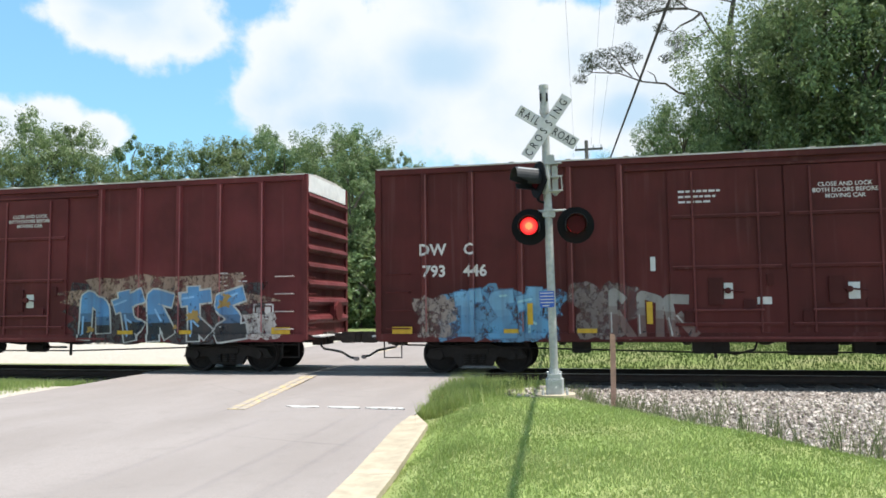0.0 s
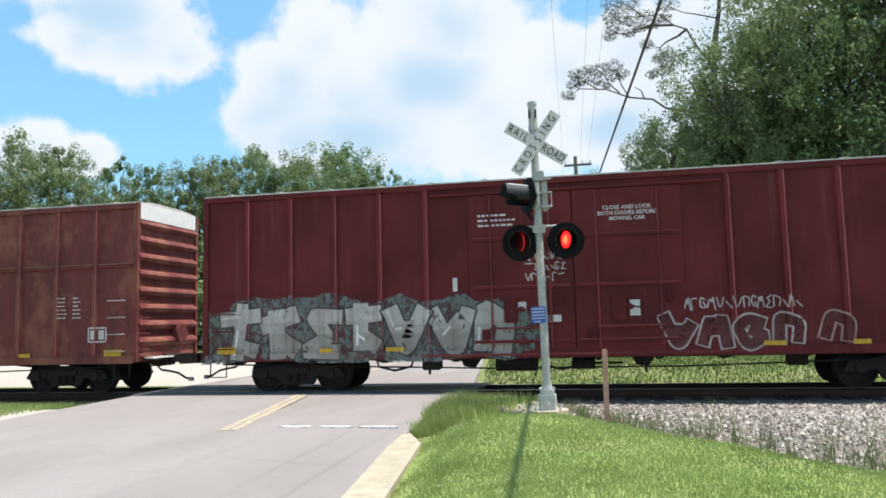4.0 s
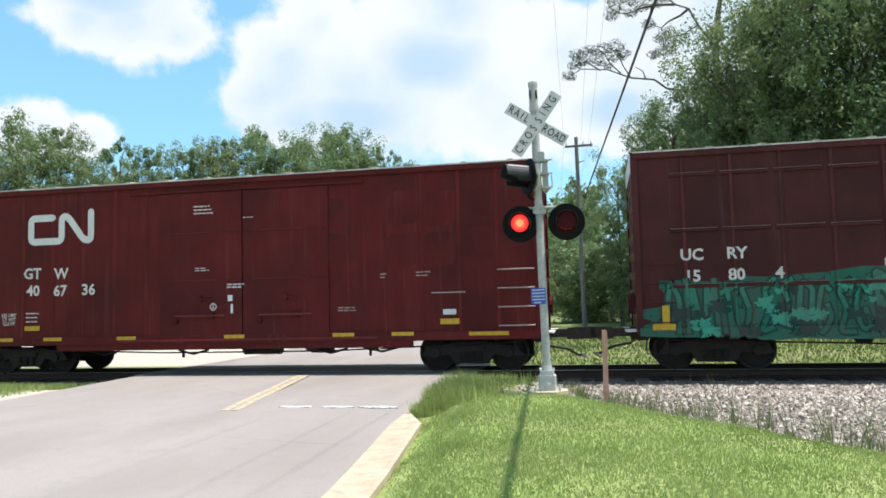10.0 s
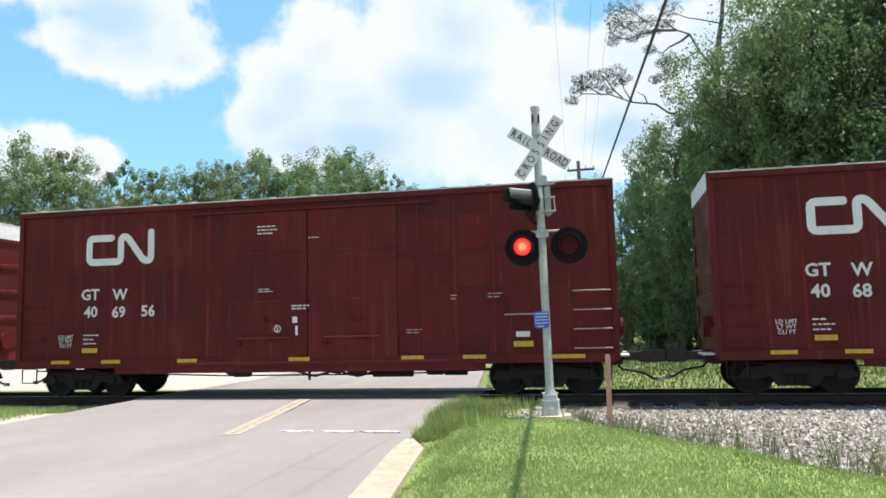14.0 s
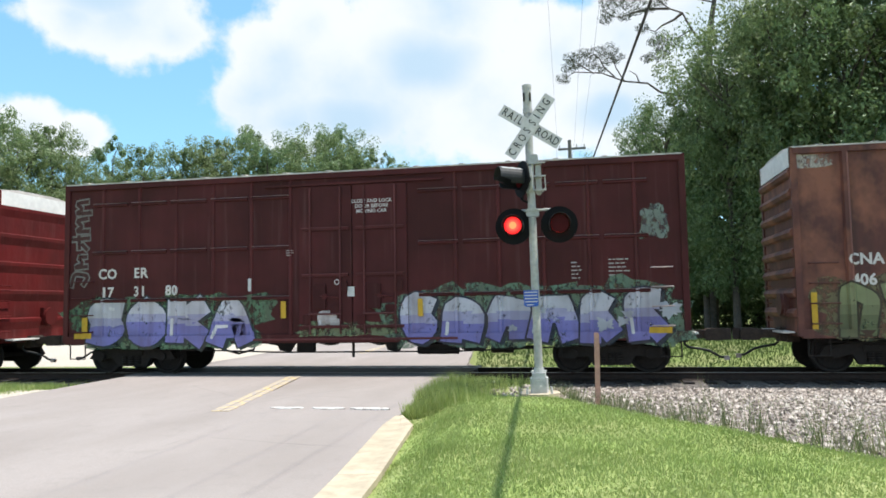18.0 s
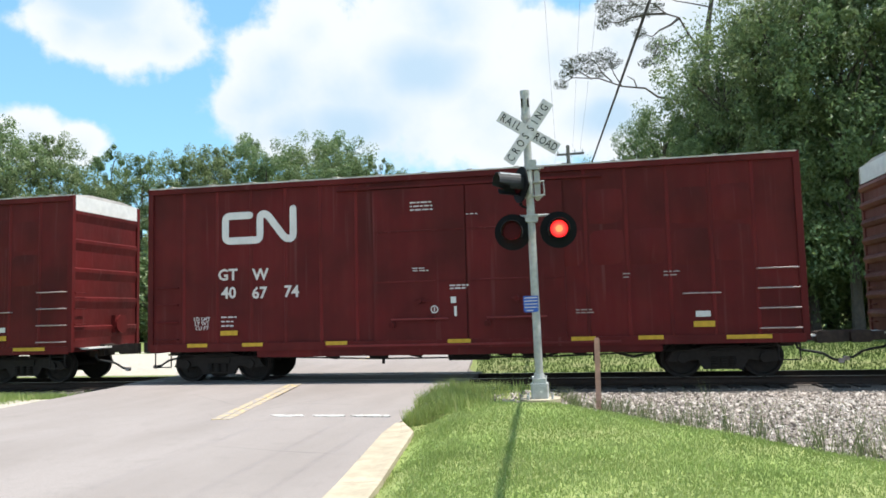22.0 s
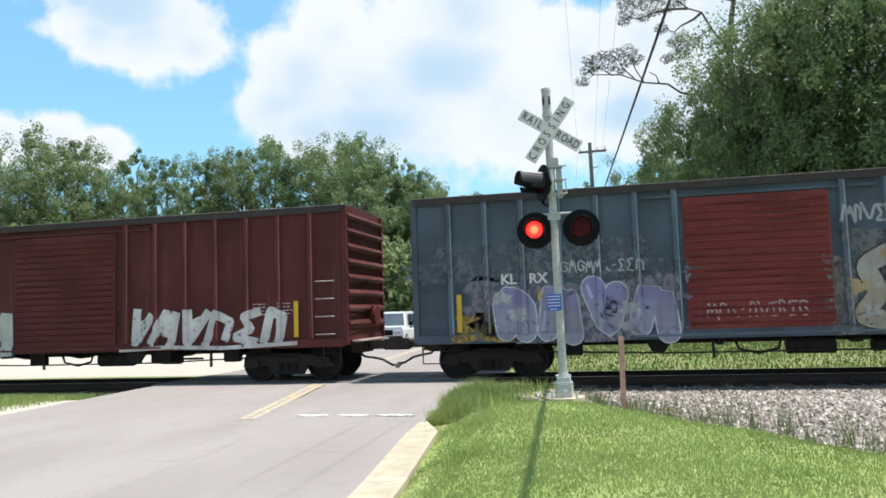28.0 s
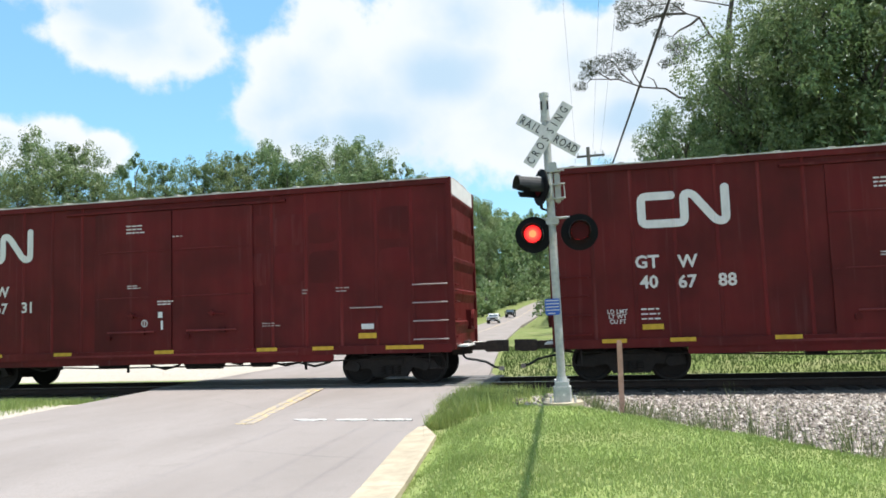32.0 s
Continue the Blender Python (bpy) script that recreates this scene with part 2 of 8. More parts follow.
def spray_mat(name, keep, gone_, depth):
    """Sprayed paint in the object's own colour, flaked and rain-streaked so that the car's paint shows through."""
    m, N, K, b = mat_nodes(name)
    oi = N.new("ShaderNodeObjectInfo")
    P = N.new("ShaderNodeTexCoord").outputs["Object"]
    f = tex(N, K, "ShaderNodeTexNoise", mapped(N, K, P, (1.0, 1.0, 0.7)), Scale=7.0, Detail=8.0, Roughness=0.72).outputs["Fac"]
    s = tex(N, K, "ShaderNodeTexNoise", mapped(N, K, P, (5.0, 5.0, 0.30)), Scale=1.0, Detail=4.0).outputs["Fac"]
    big = tex(N, K, "ShaderNodeTexNoise", P, Scale=1.3, Detail=4.0).outputs["Fac"]
    c = mixc(N, K, ramp(N, K, s, [(0.48, (0, 0, 0)), (0.74, (0.38, 0.38, 0.38))]), oi.outputs["Color"], (0.10, 0.055, 0.045))
    c = mixc(N, K, ramp(N, K, big, [(0.40, (0.26, 0.26, 0.26)), (0.60, (0, 0, 0))]), c, (0.09, 0.065, 0.055))
    K.new(c, b.inputs["Base Color"])
    b.inputs["Roughness"].default_value = 0.6
    b.inputs["Specular IOR Level"].default_value = 0.2
    mid = N.new("ShaderNodeMath")
    mid.operation = "MULTIPLY_ADD"
    mid.inputs[1].default_value = 0.35
    K.new(big, mid.inputs[0])
    K.new(f, mid.inputs[2])
    v, d = 0.175, 1 - depth
    K.new(ramp(N, K, mid.outputs[0], [(keep + v, (1, 1, 1)), (gone_ + v, (d, d, d))]), b.inputs["Alpha"])
    return m


def glow(name, color, strength):
    m, N, K, b = mat_nodes(name)
    b.inputs["Base Color"].default_value = (*color, 1)
    b.inputs["Emission Color"].default_value = (*color, 1)
    b.inputs["Emission Strength"].default_value = strength
    return m


def leaf_mat(name, dark, light, yellow, gloss=0.42, thin=0.45, patch=0.35):
    m, N, K, b = mat_nodes(name)
    g = N.new("ShaderNodeNewGeometry")
    oi = N.new("ShaderNodeObjectInfo")
    tc = N.new("ShaderNodeTexCoord")
    n = tex(N, K, "ShaderNodeTexNoise", tc.outputs["Object"], Scale=patch, Detail=4.0).outputs["Fac"]
    c = ramp(N, K, g.outputs["Random Per Island"], [(0.0, dark), (0.65, light), (1.0, yellow)])
    c = mixc(N, K, ramp(N, K, n, [(0.35, (0, 0, 0)), (0.7, (0.55, 0.55, 0.55))]), c, light)
    if patch > 0.5:
        c = mixc(N, K, ramp(N, K, n, [(0.36, (0.75, 0.75, 0.75)), (0.50, (0, 0, 0))]), c, dark)
        c = mixc(N, K, ramp(N, K, n, [(0.56, (0, 0, 0)), (0.74, (0.45, 0.45, 0.45))]), c, yellow)
    hue = N.new("ShaderNodeHueSaturation")
    sh = N.new("ShaderNodeMath")
    sh.operation = "MULTIPLY_ADD"
    sh.inputs[1].default_value, sh.inputs[2].default_value = 0.035, 0.482
    K.new(oi.outputs["Random"], sh.inputs[0])
    K.new(sh.outputs[0], hue.inputs["Hue"])
    K.new(c, hue.inputs["Color"])
    K.new(hue.outputs[0], b.inputs["Base Color"])
    b.inputs["Roughness"].default_value = gloss
    tr = N.new("ShaderNodeBsdfTranslucent")
    K.new(hue.outputs[0], tr.inputs["Color"])
    mx = N.new("ShaderNodeMixShader")
    mx.inputs[0].default_value = thin
    K.new(b.outputs[0], mx.inputs[1])
    K.new(tr.outputs[0], mx.inputs[2])
    K.new(mx.outputs[0], N["Material Output"].inputs["Surface"])
    return m


def ground_mat(name, lo, mid, hi, bare):
    """Open ground: patchy grass with bare dry places."""
    m, N, K, b = mat_nodes(name)
    tc = N.new("ShaderNodeTexCoord")
    P = tc.outputs["Object"]
    n1 = tex(N, K, "ShaderNodeTexNoise", P, Scale=0.5, Detail=5.0).outputs["Fac"]
    n2 = tex(N, K, "ShaderNodeTexNoise", P, Scale=9.0, Detail=6.0, Roughness=0.7).outputs["Fac"]
    grass = ramp(N, K, n2, [(0.25, lo), (0.5, mid), (0.75, hi)])
    dry = mixc(N, K, ramp(N, K, n1, [(0.42, (0, 0, 0)), (0.68, (0.6, 0.6, 0.6))]), grass, bare)
    K.new(dry, b.inputs["Base Color"])
    b.inputs["Roughness"].default_value = 0.95
    b.inputs["Specular IOR Level"].default_value = 0.1
    bump(N, K, b, n2, 0.6, 0.05)
    return m


def gravel_mat(name, lo, hi, tint):
    m, N, K, b = mat_nodes(name)
    tc = N.new("ShaderNodeTexCoord")
    v = tex(N, K, "ShaderNodeTexVoronoi", tc.outputs["Object"], Scale=22.0)
    n = tex(N, K, "ShaderNodeTexNoise", tc.outputs["Object"], Scale=0.8, Detail=4.0).outputs["Fac"]
    sep = N.new("ShaderNodeSeparateColor")
    K.new(v.outputs["Color"], sep.inputs[0])
    c = ramp(N, K, sep.outputs[0], [(0.0, lo), (1.0, hi)])
    c = mixc(N, K, ramp(N, K, n, [(0.4, (0, 0, 0)), (0.7, (0.5, 0.5, 0.5))]), c, tint)
    K.new(c, b.inputs["Base Color"])
    b.inputs["Roughness"].default_value = 0.9
    bump(N, K, b, v.outputs["Distance"], 0.8, 0.03)
    return m


def stone_mat():
    m, N, K, b = mat_nodes("ballast_stone")
    g = N.new("ShaderNodeNewGeometry")
    tc = N.new("ShaderNodeTexCoord")
    n = tex(N, K, "ShaderNodeTexNoise", tc.outputs["Object"], Scale=30.0, Detail=4.0).outputs["Fac"]
    c = ramp(N, K, g.outputs["Random Per Island"], [(0.0, (0.05, 0.038, 0.031)), (0.30, (0.205, 0.165, 0.134)), (0.70, (0.415, 0.35, 0.30)), (1.0, (0.63, 0.56, 0.495))])
    c = mixc(N, K, ramp(N, K, n, [(0.4, (0, 0, 0)), (0.7, (0.4, 0.4, 0.4))]), c, (0.2, 0.16, 0.14))
    K.new(c, b.inputs["Base Color"])
    b.inputs["Roughness"].default_value = 0.85
    return m


def asphalt_mat():
    """Old pale asphalt, bleached and crack-sealed, with rain tracks and worn wheel paths."""
    m, N, K, b = mat_nodes("worn_asphalt")
    tc = N.new("ShaderNodeTexCoord")
    P = tc.outputs["Object"]
    agg = tex(N, K, "ShaderNodeTexNoise", P, Scale=60.0, Detail=4.0, Roughness=0.75).outputs["Fac"]
    big = tex(N, K, "ShaderNodeTexNoise", mapped(N, K, P, (1.0, 0.30, 1.0)), Scale=0.7, Detail=5.0).outputs["Fac"]
    mid = tex(N, K, "ShaderNodeTexNoise", P, Scale=2.4, Detail=6.0, Roughness=0.7).outputs["Fac"]
    c = ramp(N, K, agg, [(0.25, (0.236, 0.206, 0.193)), (0.75, (0.346, 0.304, 0.285))])
    c = mixc(N, K, ramp(N, K, big, [(0.38, (0, 0, 0)), (0.66, (0.55, 0.55, 0.55))]), c, (0.215, 0.186, 0.17))
    c = mixc(N, K, ramp(N, K, mid, [(0.54, (0, 0, 0)), (0.74, (0.45, 0.45, 0.45))]), c, (0.20, 0.178, 0.165))
    warp = mixc(N, K, 0.16, P, tex(N, K, "ShaderNodeTexNoise", P, Scale=1.6, Detail=4.0).outputs["Color"])
    v = N.new("ShaderNodeTexVoronoi")
    v.feature = "DISTANCE_TO_EDGE"
    v.inputs["Scale"].default_value = 0.33
    K.new(warp, v.inputs["Vector"])
    crack = ramp(N, K, v.outputs["Distance"], [(0.0, (0.40, 0.40, 0.40)), (0.006, (0, 0, 0))])
    n3 = tex(N, K, "ShaderNodeTexNoise", P, Scale=0.45, Detail=2.0).outputs["Fac"]
    gate = N.new("ShaderNodeMath")
    gate.operation = "MULTIPLY"
    K.new(crack, gate.inputs[0])
    K.new(ramp(N, K, n3, [(0.45, (0, 0, 0)), (0.6, (1, 1, 1))]), gate.inputs[1])
    c = mixc(N, K, gate.outputs[0], c, (0.10, 0.095, 0.09))
    K.new(c, b.inputs["Base Color"])
    b.inputs["Roughness"].default_value = 0.9
    b.inputs["Specular IOR Level"].default_value = 0.125
    bump(N, K, b, agg, 0.25, 0.006)
    return m


def road_paint(name, color, cover_):
    """Line paint worn through to the asphalt in flakes."""
    m, N, K, b = mat_nodes(name)
    tc = N.new("ShaderNodeTexCoord")
    n = tex(N, K, "ShaderNodeTexNoise", tc.outputs["Object"], Scale=7.0, Detail=8.0, Roughness=0.72).outputs["Fac"]
    w = tex(N, K, "ShaderNodeTexNoise", tc.outputs["Object"], Scale=0.9, Detail=3.0).outputs["Fac"]
    old = mixc(N, K, ramp(N, K, w, [(0.35, (0, 0, 0)), (0.7, (0.6, 0.6, 0.6))]), color, (0.36, 0.31, 0.26))
    K.new(mixc(N, K, ramp(N, K, n, [(cover_ - 0.06, (0, 0, 0)), (cover_ + 0.06, (1, 1, 1))]), old, (0.30, 0.265, 0.245)), b.inputs["Base Color"])
    b.inputs["Roughness"].default_value = 0.85
    return m


PAINT = car_paint()
WORN = stained_paint()
SPRAY = spray_mat("spray_paint", 0.58, 0.70, 0.9)
HAZE = spray_mat("thin_spray_haze", 0.44, 0.60, 0.85)
STENCIL = tinted("stencil_paint", 0.6, 0.22)
ROOFM = plain("galvanised_roof_sheet", (0.55, 0.50, 0.46), 0.5, 0.1, 0.30, 3.0)
UNDER = plain("grimy_underframe_steel", (0.014, 0.012, 0.0115), 0.8, 0.0, 0.4, 9.0)
IRON = plain("rusty_cast_iron", (0.018, 0.014, 0.0125), 0.75, 0.2, 0.4, 12.0)
TREAD = plain("polished_wheel_tread", (0.40, 0.39, 0.38), 0.35, 0.9, 0.15, 12.0)
RUBBER = plain("black_rubber_hose", (0.02, 0.02, 0.02), 0.7)
DARKROOF = plain("rusted_low_roof_sheet", (0.034, 0.022, 0.020), 0.6, 0.0, 0.35, 3.0)
# pale tone; on grab irons and roof edges it carries sunlight
LEDGE = plain("pale_edge_paint", (0.42, 0.33, 0.31), 0.6, 0.0, 0.3, 6.0)
WHITEP = plain("white_reflective_paint", (0.72, 0.70, 0.67), 0.55, 0.0, 0.12, 5.0)
YELLOWP = plain("yellow_safety_paint", (0.56, 0.34, 0.025), 0.55, 0.0, 0.25, 6.0)
HOPPER = plain("weathered_grey_hopper_steel", (0.25, 0.21, 0.17), 0.40, 0.45, 0.28, 2.0)
RUSTK = plain("rust_brown_casting", (0.050, 0.034, 0.027), 0.75, 0.0, 0.4, 10.0)
RUSTY = plain("rust_stained_steel", (0.10, 0.070, 0.052), 0.7, 0.0, 0.35, 4.0)
GALV = plain("galvanised_steel", (0.40, 0.395, 0.38), 0.55, 0.15, 0.20, 14.0)
ALU = plain("cast_aluminium", (0.45, 0.45, 0.44), 0.55, 0.15, 0.20, 10.0)
BLACKP = plain("matt_black_paint", (0.007, 0.007, 0.008), 0.7, 0.0, 0.3, 6.0, spec=0.12)
HOODM = plain("weathered_black_hood", (0.022, 0.023, 0.026), 0.6, 0.0, 0.3, 6.0, spec=0.2)
SIGNW = plain("white_sign_sheeting", (0.60, 0.565, 0.56), 0.5, 0.0, 0.14, 9.0)
SIGNK = plain("black_sign_letter", (0.012, 0.012, 0.014), 0.6)
SIGNB = plain("blue_sign_sheeting", (0.03, 0.10, 0.45), 0.5, 0.0, 0.12)
LENS_DARK = plain("unlit_red_lens", (0.055, 0.003, 0.004), 0.45, 0.0, 0.2, 30.0, 0.0, spec=0.12)
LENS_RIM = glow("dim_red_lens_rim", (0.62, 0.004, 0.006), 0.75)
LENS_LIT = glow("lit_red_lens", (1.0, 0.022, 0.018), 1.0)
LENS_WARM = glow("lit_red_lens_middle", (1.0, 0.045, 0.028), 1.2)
LENS_HOT = glow("lit_red_lens_core", (1.0, 0.15, 0.05), 1.5)
WOOD = plain("weathered_stake_wood", (0.48, 0.27, 0.20), 0.8, 0.0, 0.25, 14.0)
POLEWOOD = plain("creosoted_pole_wood", (0.17, 0.16, 0.145), 0.85, 0.0, 0.3, 10.0)
TIE = plain("creosoted_tie_wood", (0.025, 0.02, 0.018), 0.9, 0.0, 0.4, 10.0, 0.5, 0.01)
RAILM = plain("rusty_rail_steel", (0.035, 0.022, 0.017), 0.7, 0.3, 0.3, 10.0)
CONC = plain("sandy_concrete_gutter", (0.42, 0.35, 0.255), 0.9, 0.0, 0.24, 4.0, 0.3, 0.006)
YLINE = road_paint("worn_yellow_road_paint", (0.60, 0.43, 0.15), 0.47)
WLINE = road_paint("worn_white_road_paint", (0.72, 0.70, 0.67), 0.51)
MEADOWM = leaf_mat("meadow_grass", (0.085, 0.125, 0.036), (0.100, 0.145, 0.044), (0.120, 0.160, 0.052), 0.85, 0.5)
BARK = plain("grey_brown_bark", (0.11, 0.09, 0.075), 0.9, 0.0, 0.35, 5.0, 0.6, 0.03)
# lighter copy of the hood colour, for its sunlit top
HOODG = plain("sunlit_hood_top", (0.30, 0.30, 0.30), 0.5, 0.0, 0.2, 6.0)
LEAF = leaf_mat("broad_leaves", (0.098, 0.145, 0.060), (0.190, 0.262, 0.108), (0.31, 0.375, 0.185))
NEEDLE = leaf_mat("pine_needles", (0.045, 0.055, 0.032), (0.085, 0.098, 0.060), (0.14, 0.148, 0.095), 0.75, 0.35)
GRASSM = leaf_mat("grass_blades", (0.235, 0.305, 0.085), (0.315, 0.395, 0.125), (0.45, 0.46, 0.21), 0.65, 0.45, 0.9)
STALKM = leaf_mat("dry_seed_stalks", (0.09, 0.115, 0.04), (0.17, 0.19, 0.075), (0.30, 0.27, 0.15))
WEEDM = leaf_mat("dark_weed_leaves", (0.045, 0.075, 0.018), (0.11, 0.16, 0.035), (0.20, 0.23, 0.08))
GROUND = ground_mat("rough_grass_ground", (0.080, 0.115, 0.032), (0.150, 0.190, 0.058), (0.24, 0.26, 0.105), (0.26, 0.235, 0.13))
LAWN = ground_mat("mown_verge_ground", (0.13, 0.185, 0.05), (0.245, 0.310, 0.095), (0.36, 0.385, 0.165), (0.37, 0.325, 0.18))
GRAVEL = gravel_mat("pale_gravel", (0.07, 0.058, 0.05), (0.30, 0.255, 0.23), (0.16, 0.13, 0.11))
SAND = gravel_mat("sandy_lot_gravel", (0.34, 0.30, 0.25), (0.52, 0.47, 0.405), (0.44, 0.37, 0.29))
STONE = stone_mat()
# bed coloured darker for the train's shadow, on top of oil stains
BED = gravel_mat("shaded_oily_ballast", (0.05, 0.042, 0.038), (0.15, 0.13, 0.115), (0.06, 0.05, 0.045))
ASPHALT = asphalt_mat()
PANEL = plain("dark_crossing_panel", (0.13, 0.125, 0.125), 0.85, 0.0, 0.25, 6.0, 0.3, 0.008)
GLASS = plain("tinted_car_glass", (0.06, 0.08, 0.10), 0.08, 0.0, 0.1, 2.0, 0.0, spec=0.8)
CARBODY = tinted("vehicle_enamel", 0.3, 0.05)


# ---------------------------------------------------------------- mesh helpers
class Geo:
    """Vertices and faces of one mesh."""

    def __init__(self):
        self.v, self.f = [], []

    def add(self, verts, faces):
        o = len(self.v)
        self.v += [tuple(p) for p in verts]
        self.f += [tuple(i + o for i in f) for f in faces]
        return self

    def box(self, x0, x1, y0, y1, z0, z1):
        return self.add([(x, y, z) for x in (x0, x1) for y in (y0, y1) for z in (z0, z1)],
                        [(0, 1, 3, 2), (4, 6, 7, 5), (0, 4, 5, 1), (2, 3, 7, 6), (0, 2, 6, 4), (1, 5, 7, 3)])

    def bevel_box(self, x0, x1, y0, y1, z0, z1, b):
        """A box whose four upright or lying edges round the y axis are cut."""
        ring = [(x0 + b, z0), (x1 - b, z0), (x1, z0 + b), (x1, z1 - b), (x1 - b, z1), (x0 + b, z1), (x0, z1 - b), (x0, z0 + b)]
        return self.prism_y(ring, y0, y1)

    def prism_y(self, ring, y0, y1):
        n = len(ring)
        vs = [(x, y0, z) for x, z in ring] + [(x, y1, z) for x, z in ring]
        fs = [tuple(range(n)), tuple(range(2 * n - 1, n - 1, -1))]
        fs += [((i + 1) % n, i, n + i, n + (i + 1) % n) for i in range(n)]
        return self.add(vs, fs)

    def prism_x(self, ring, x0, x1):
        n = len(ring)
        vs = [(x0, y, z) for y, z in ring] + [(x1, y, z) for y, z in ring]
        fs = [tuple(range(n - 1, -1, -1)), tuple(range(n, 2 * n))]
        fs += [(i, (i + 1) % n, n + (i + 1) % n, n + i) for i in range(n)]
        return self.add(vs, fs)

    def prism_z(self, ring, z0, z1):
        n = len(ring)
        vs = [(x, y, z0) for x, y in ring] + [(x, y, z1) for x, y in ring]
        fs = [tuple(range(n - 1, -1, -1)), tuple(range(n, 2 * n))]
        fs += [(i, (i + 1) % n, n + (i + 1) % n, n + i) for i in range(n)]
        return self.add(vs, fs)

    def cyl(self, a, b, r, n=8, r2=None, caps=True):
        a, b = Vector(a), Vector(b)
        d = (b - a).normalized()
        u = d.orthogonal().normalized()
        w = d.cross(u)
        r2 = r if r2 is None else r2
        vs = []
        for p, q in ((a, r), (b, r2)):
            for i in range(n):
                t = 2 * math.pi * i / n
                vs.append(p + (u * math.cos(t) + w * math.sin(t)) * q)
        fs = [(i, (i + 1) % n, n + (i + 1) % n, n + i) for i in range(n)]
        if caps:
            fs += [tuple(range(n - 1, -1, -1)), tuple(range(n, 2 * n))]
        return self.add(vs, fs)

    def tube(self, pts, r, n=6, r_end=None):
        """One bent pipe through all points."""
        P = [Vector(p) for p in pts]
        k = len(P) - 1
        o = len(self.v)
        u = None
        for i, p in enumerate(P):
            d = (P[min(k, i + 1)] - P[max(0, i - 1)]).normalized()
            u = d.orthogonal().normalized() if u is None else (u - d * u.dot(d)).normalized()
            w = d.cross(u)
            q = r if r_end is None else r + (r_end - r) * i / k
            self.v += [tuple(p + (u * math.cos(2 * math.pi * j / n) + w * math.sin(2 * math.pi * j / n)) * q) for j in range(n)]
        for i in range(k):
            for j in range(n):
                a, b = o + i * n + j, o + i * n + (j + 1) % n
                self.f.append((a, b, b + n, a + n))
        self.f += [tuple(o + n - 1 - j for j in range(n)), tuple(o + k * n + j for j in range(n))]
        return self

    def mesh(self, name, smooth=False):
        me = bpy.data.meshes.new(name)
        me.from_pydata([tuple(p) for p in self.v], [], self.f)
        me.update()
        if smooth:
            me.shade_smooth()
        return me


def part(name, geo, material, parent=None, label="", color=None, smooth=False, at=None):
    """One mesh object, under a thing or a part."""
    me = geo if isinstance(geo, bpy.types.Mesh) else geo.mesh(name, smooth)
    if not me.materials:
        me.materials.append(material)
    ob = new(name, me)
    if ob.material_slots[0].material is not material:
        ob.material_slots[0].link = "OBJECT"
        ob.material_slots[0].material = material
    if parent is not None:
        ob.parent = parent
    if color is not None:
        ob.color = (*color, 1)
    if at is not None:
        ob.matrix_basis = at
    if label:
        tagged(ob, label)
    return ob


def thing(name, label, category, group="", kind="", at=None):
    ob = new(name)
    if at is not None:
        ob.matrix_basis = at
    return tagged(ob, label, category, group, kind)


TEXTS = {}


def text_mesh(s, size, bold=0.0):
    key = (s, size, bold)
    if key not in TEXTS:
        cu = bpy.data.curves.new("text", "FONT")
        cu.body, cu.size, cu.resolution_u, cu.offset = s, size, 2, bold
        cu.align_x = "CENTER"
        cu.align_y = "CENTER"
        ob = bpy.data.objects.new("text", cu)
        TEXTS[key] = bpy.data.meshes.new_from_object(ob)
        bpy.data.objects.remove(ob)
    return TEXTS[key]


FACE = Matrix(((1, 0, 0, 0), (0, 0, -1, 0), (0, 1, 0, 0), (0, 0, 0, 1)))  # lay a flat drawing onto a wall that looks to -y


# ---------------------------------------------------------------- ground, road, track
RIGHT = [(-60, 4.2), (0, -1.75), (6.4, -2.36), (11, -2.95), (19, -3.2), (25, -4.0), (43, -6.3), (100, -12.0), (134, -14.3), (160, -15.2), (217, -18.2), (260, -18.2), (330, -12)]
LEFT = [(-60, -5.0), (0, -10.2), (12, -11.4), (19, -11.9), (25, -12.0), (43, -13.4), (100, -18.8), (134, -21.4), (160, -22.3), (217, -25.4), (260, -25.4), (330, -19)]
RISE = [(95, 0), (135, 0.45), (160, 1.3), (217, 3.4), (260, 5.6), (330, 8.5), (600, 11)]


def line(pts, y):
    return float(np.interp(y, [p[0] for p in pts], [p[1] for p in pts]))


def step(a, b, v):
    t = min(1.0, max(0.0, (v - a) / (b - a)))
    return t * t * (3 - 2 * t)


TRACK_Y = 19.29


def ground_z(x, y):
    r, l = line(RIGHT, y), line(LEFT, y)
    low = -0.27
    if x > r:
        k = step(r + 0.30, r + 1.0, x) if y < 11.4 else step(r - 0.1, r + 0.8, x)
        top = -0.07 + (0.20 + 0.03 * noise.noise((x * 0.8, y * 0.8, 0))) * k
        if 7 < y < 18 and x > -1.5:
            top += (-0.10 - top) * step(-0.35, 0.45, x - gravel_line(y))
            z = top + (low - top) * step(14.0, 17.0, y)
        else:
            z = top + (low - top) * step(13.4, 16.8, y)
    elif x < l:
        top = -0.03 + 0.05 * noise.noise((x * 0.6, y * 0.6, 3))
        z = top + (low - top) * step(14.5, 17.0, y)
    else:
        z = -0.09
    if y > 22 and (x > r or x < l):
        z = low + (0.17 + 0.06 * noise.noise((x * 0.2, y * 0.2, 7))) * step(22.2, 27, y)
    if y > 95:
        z += line(RISE, y) - (0.25 if l - 2 < x < r + 2 else 0.0)
    return z


def gravel_line(y):
    return -0.35 + (12.5 - y) * (0.72 if y < 12.5 else 0.21)


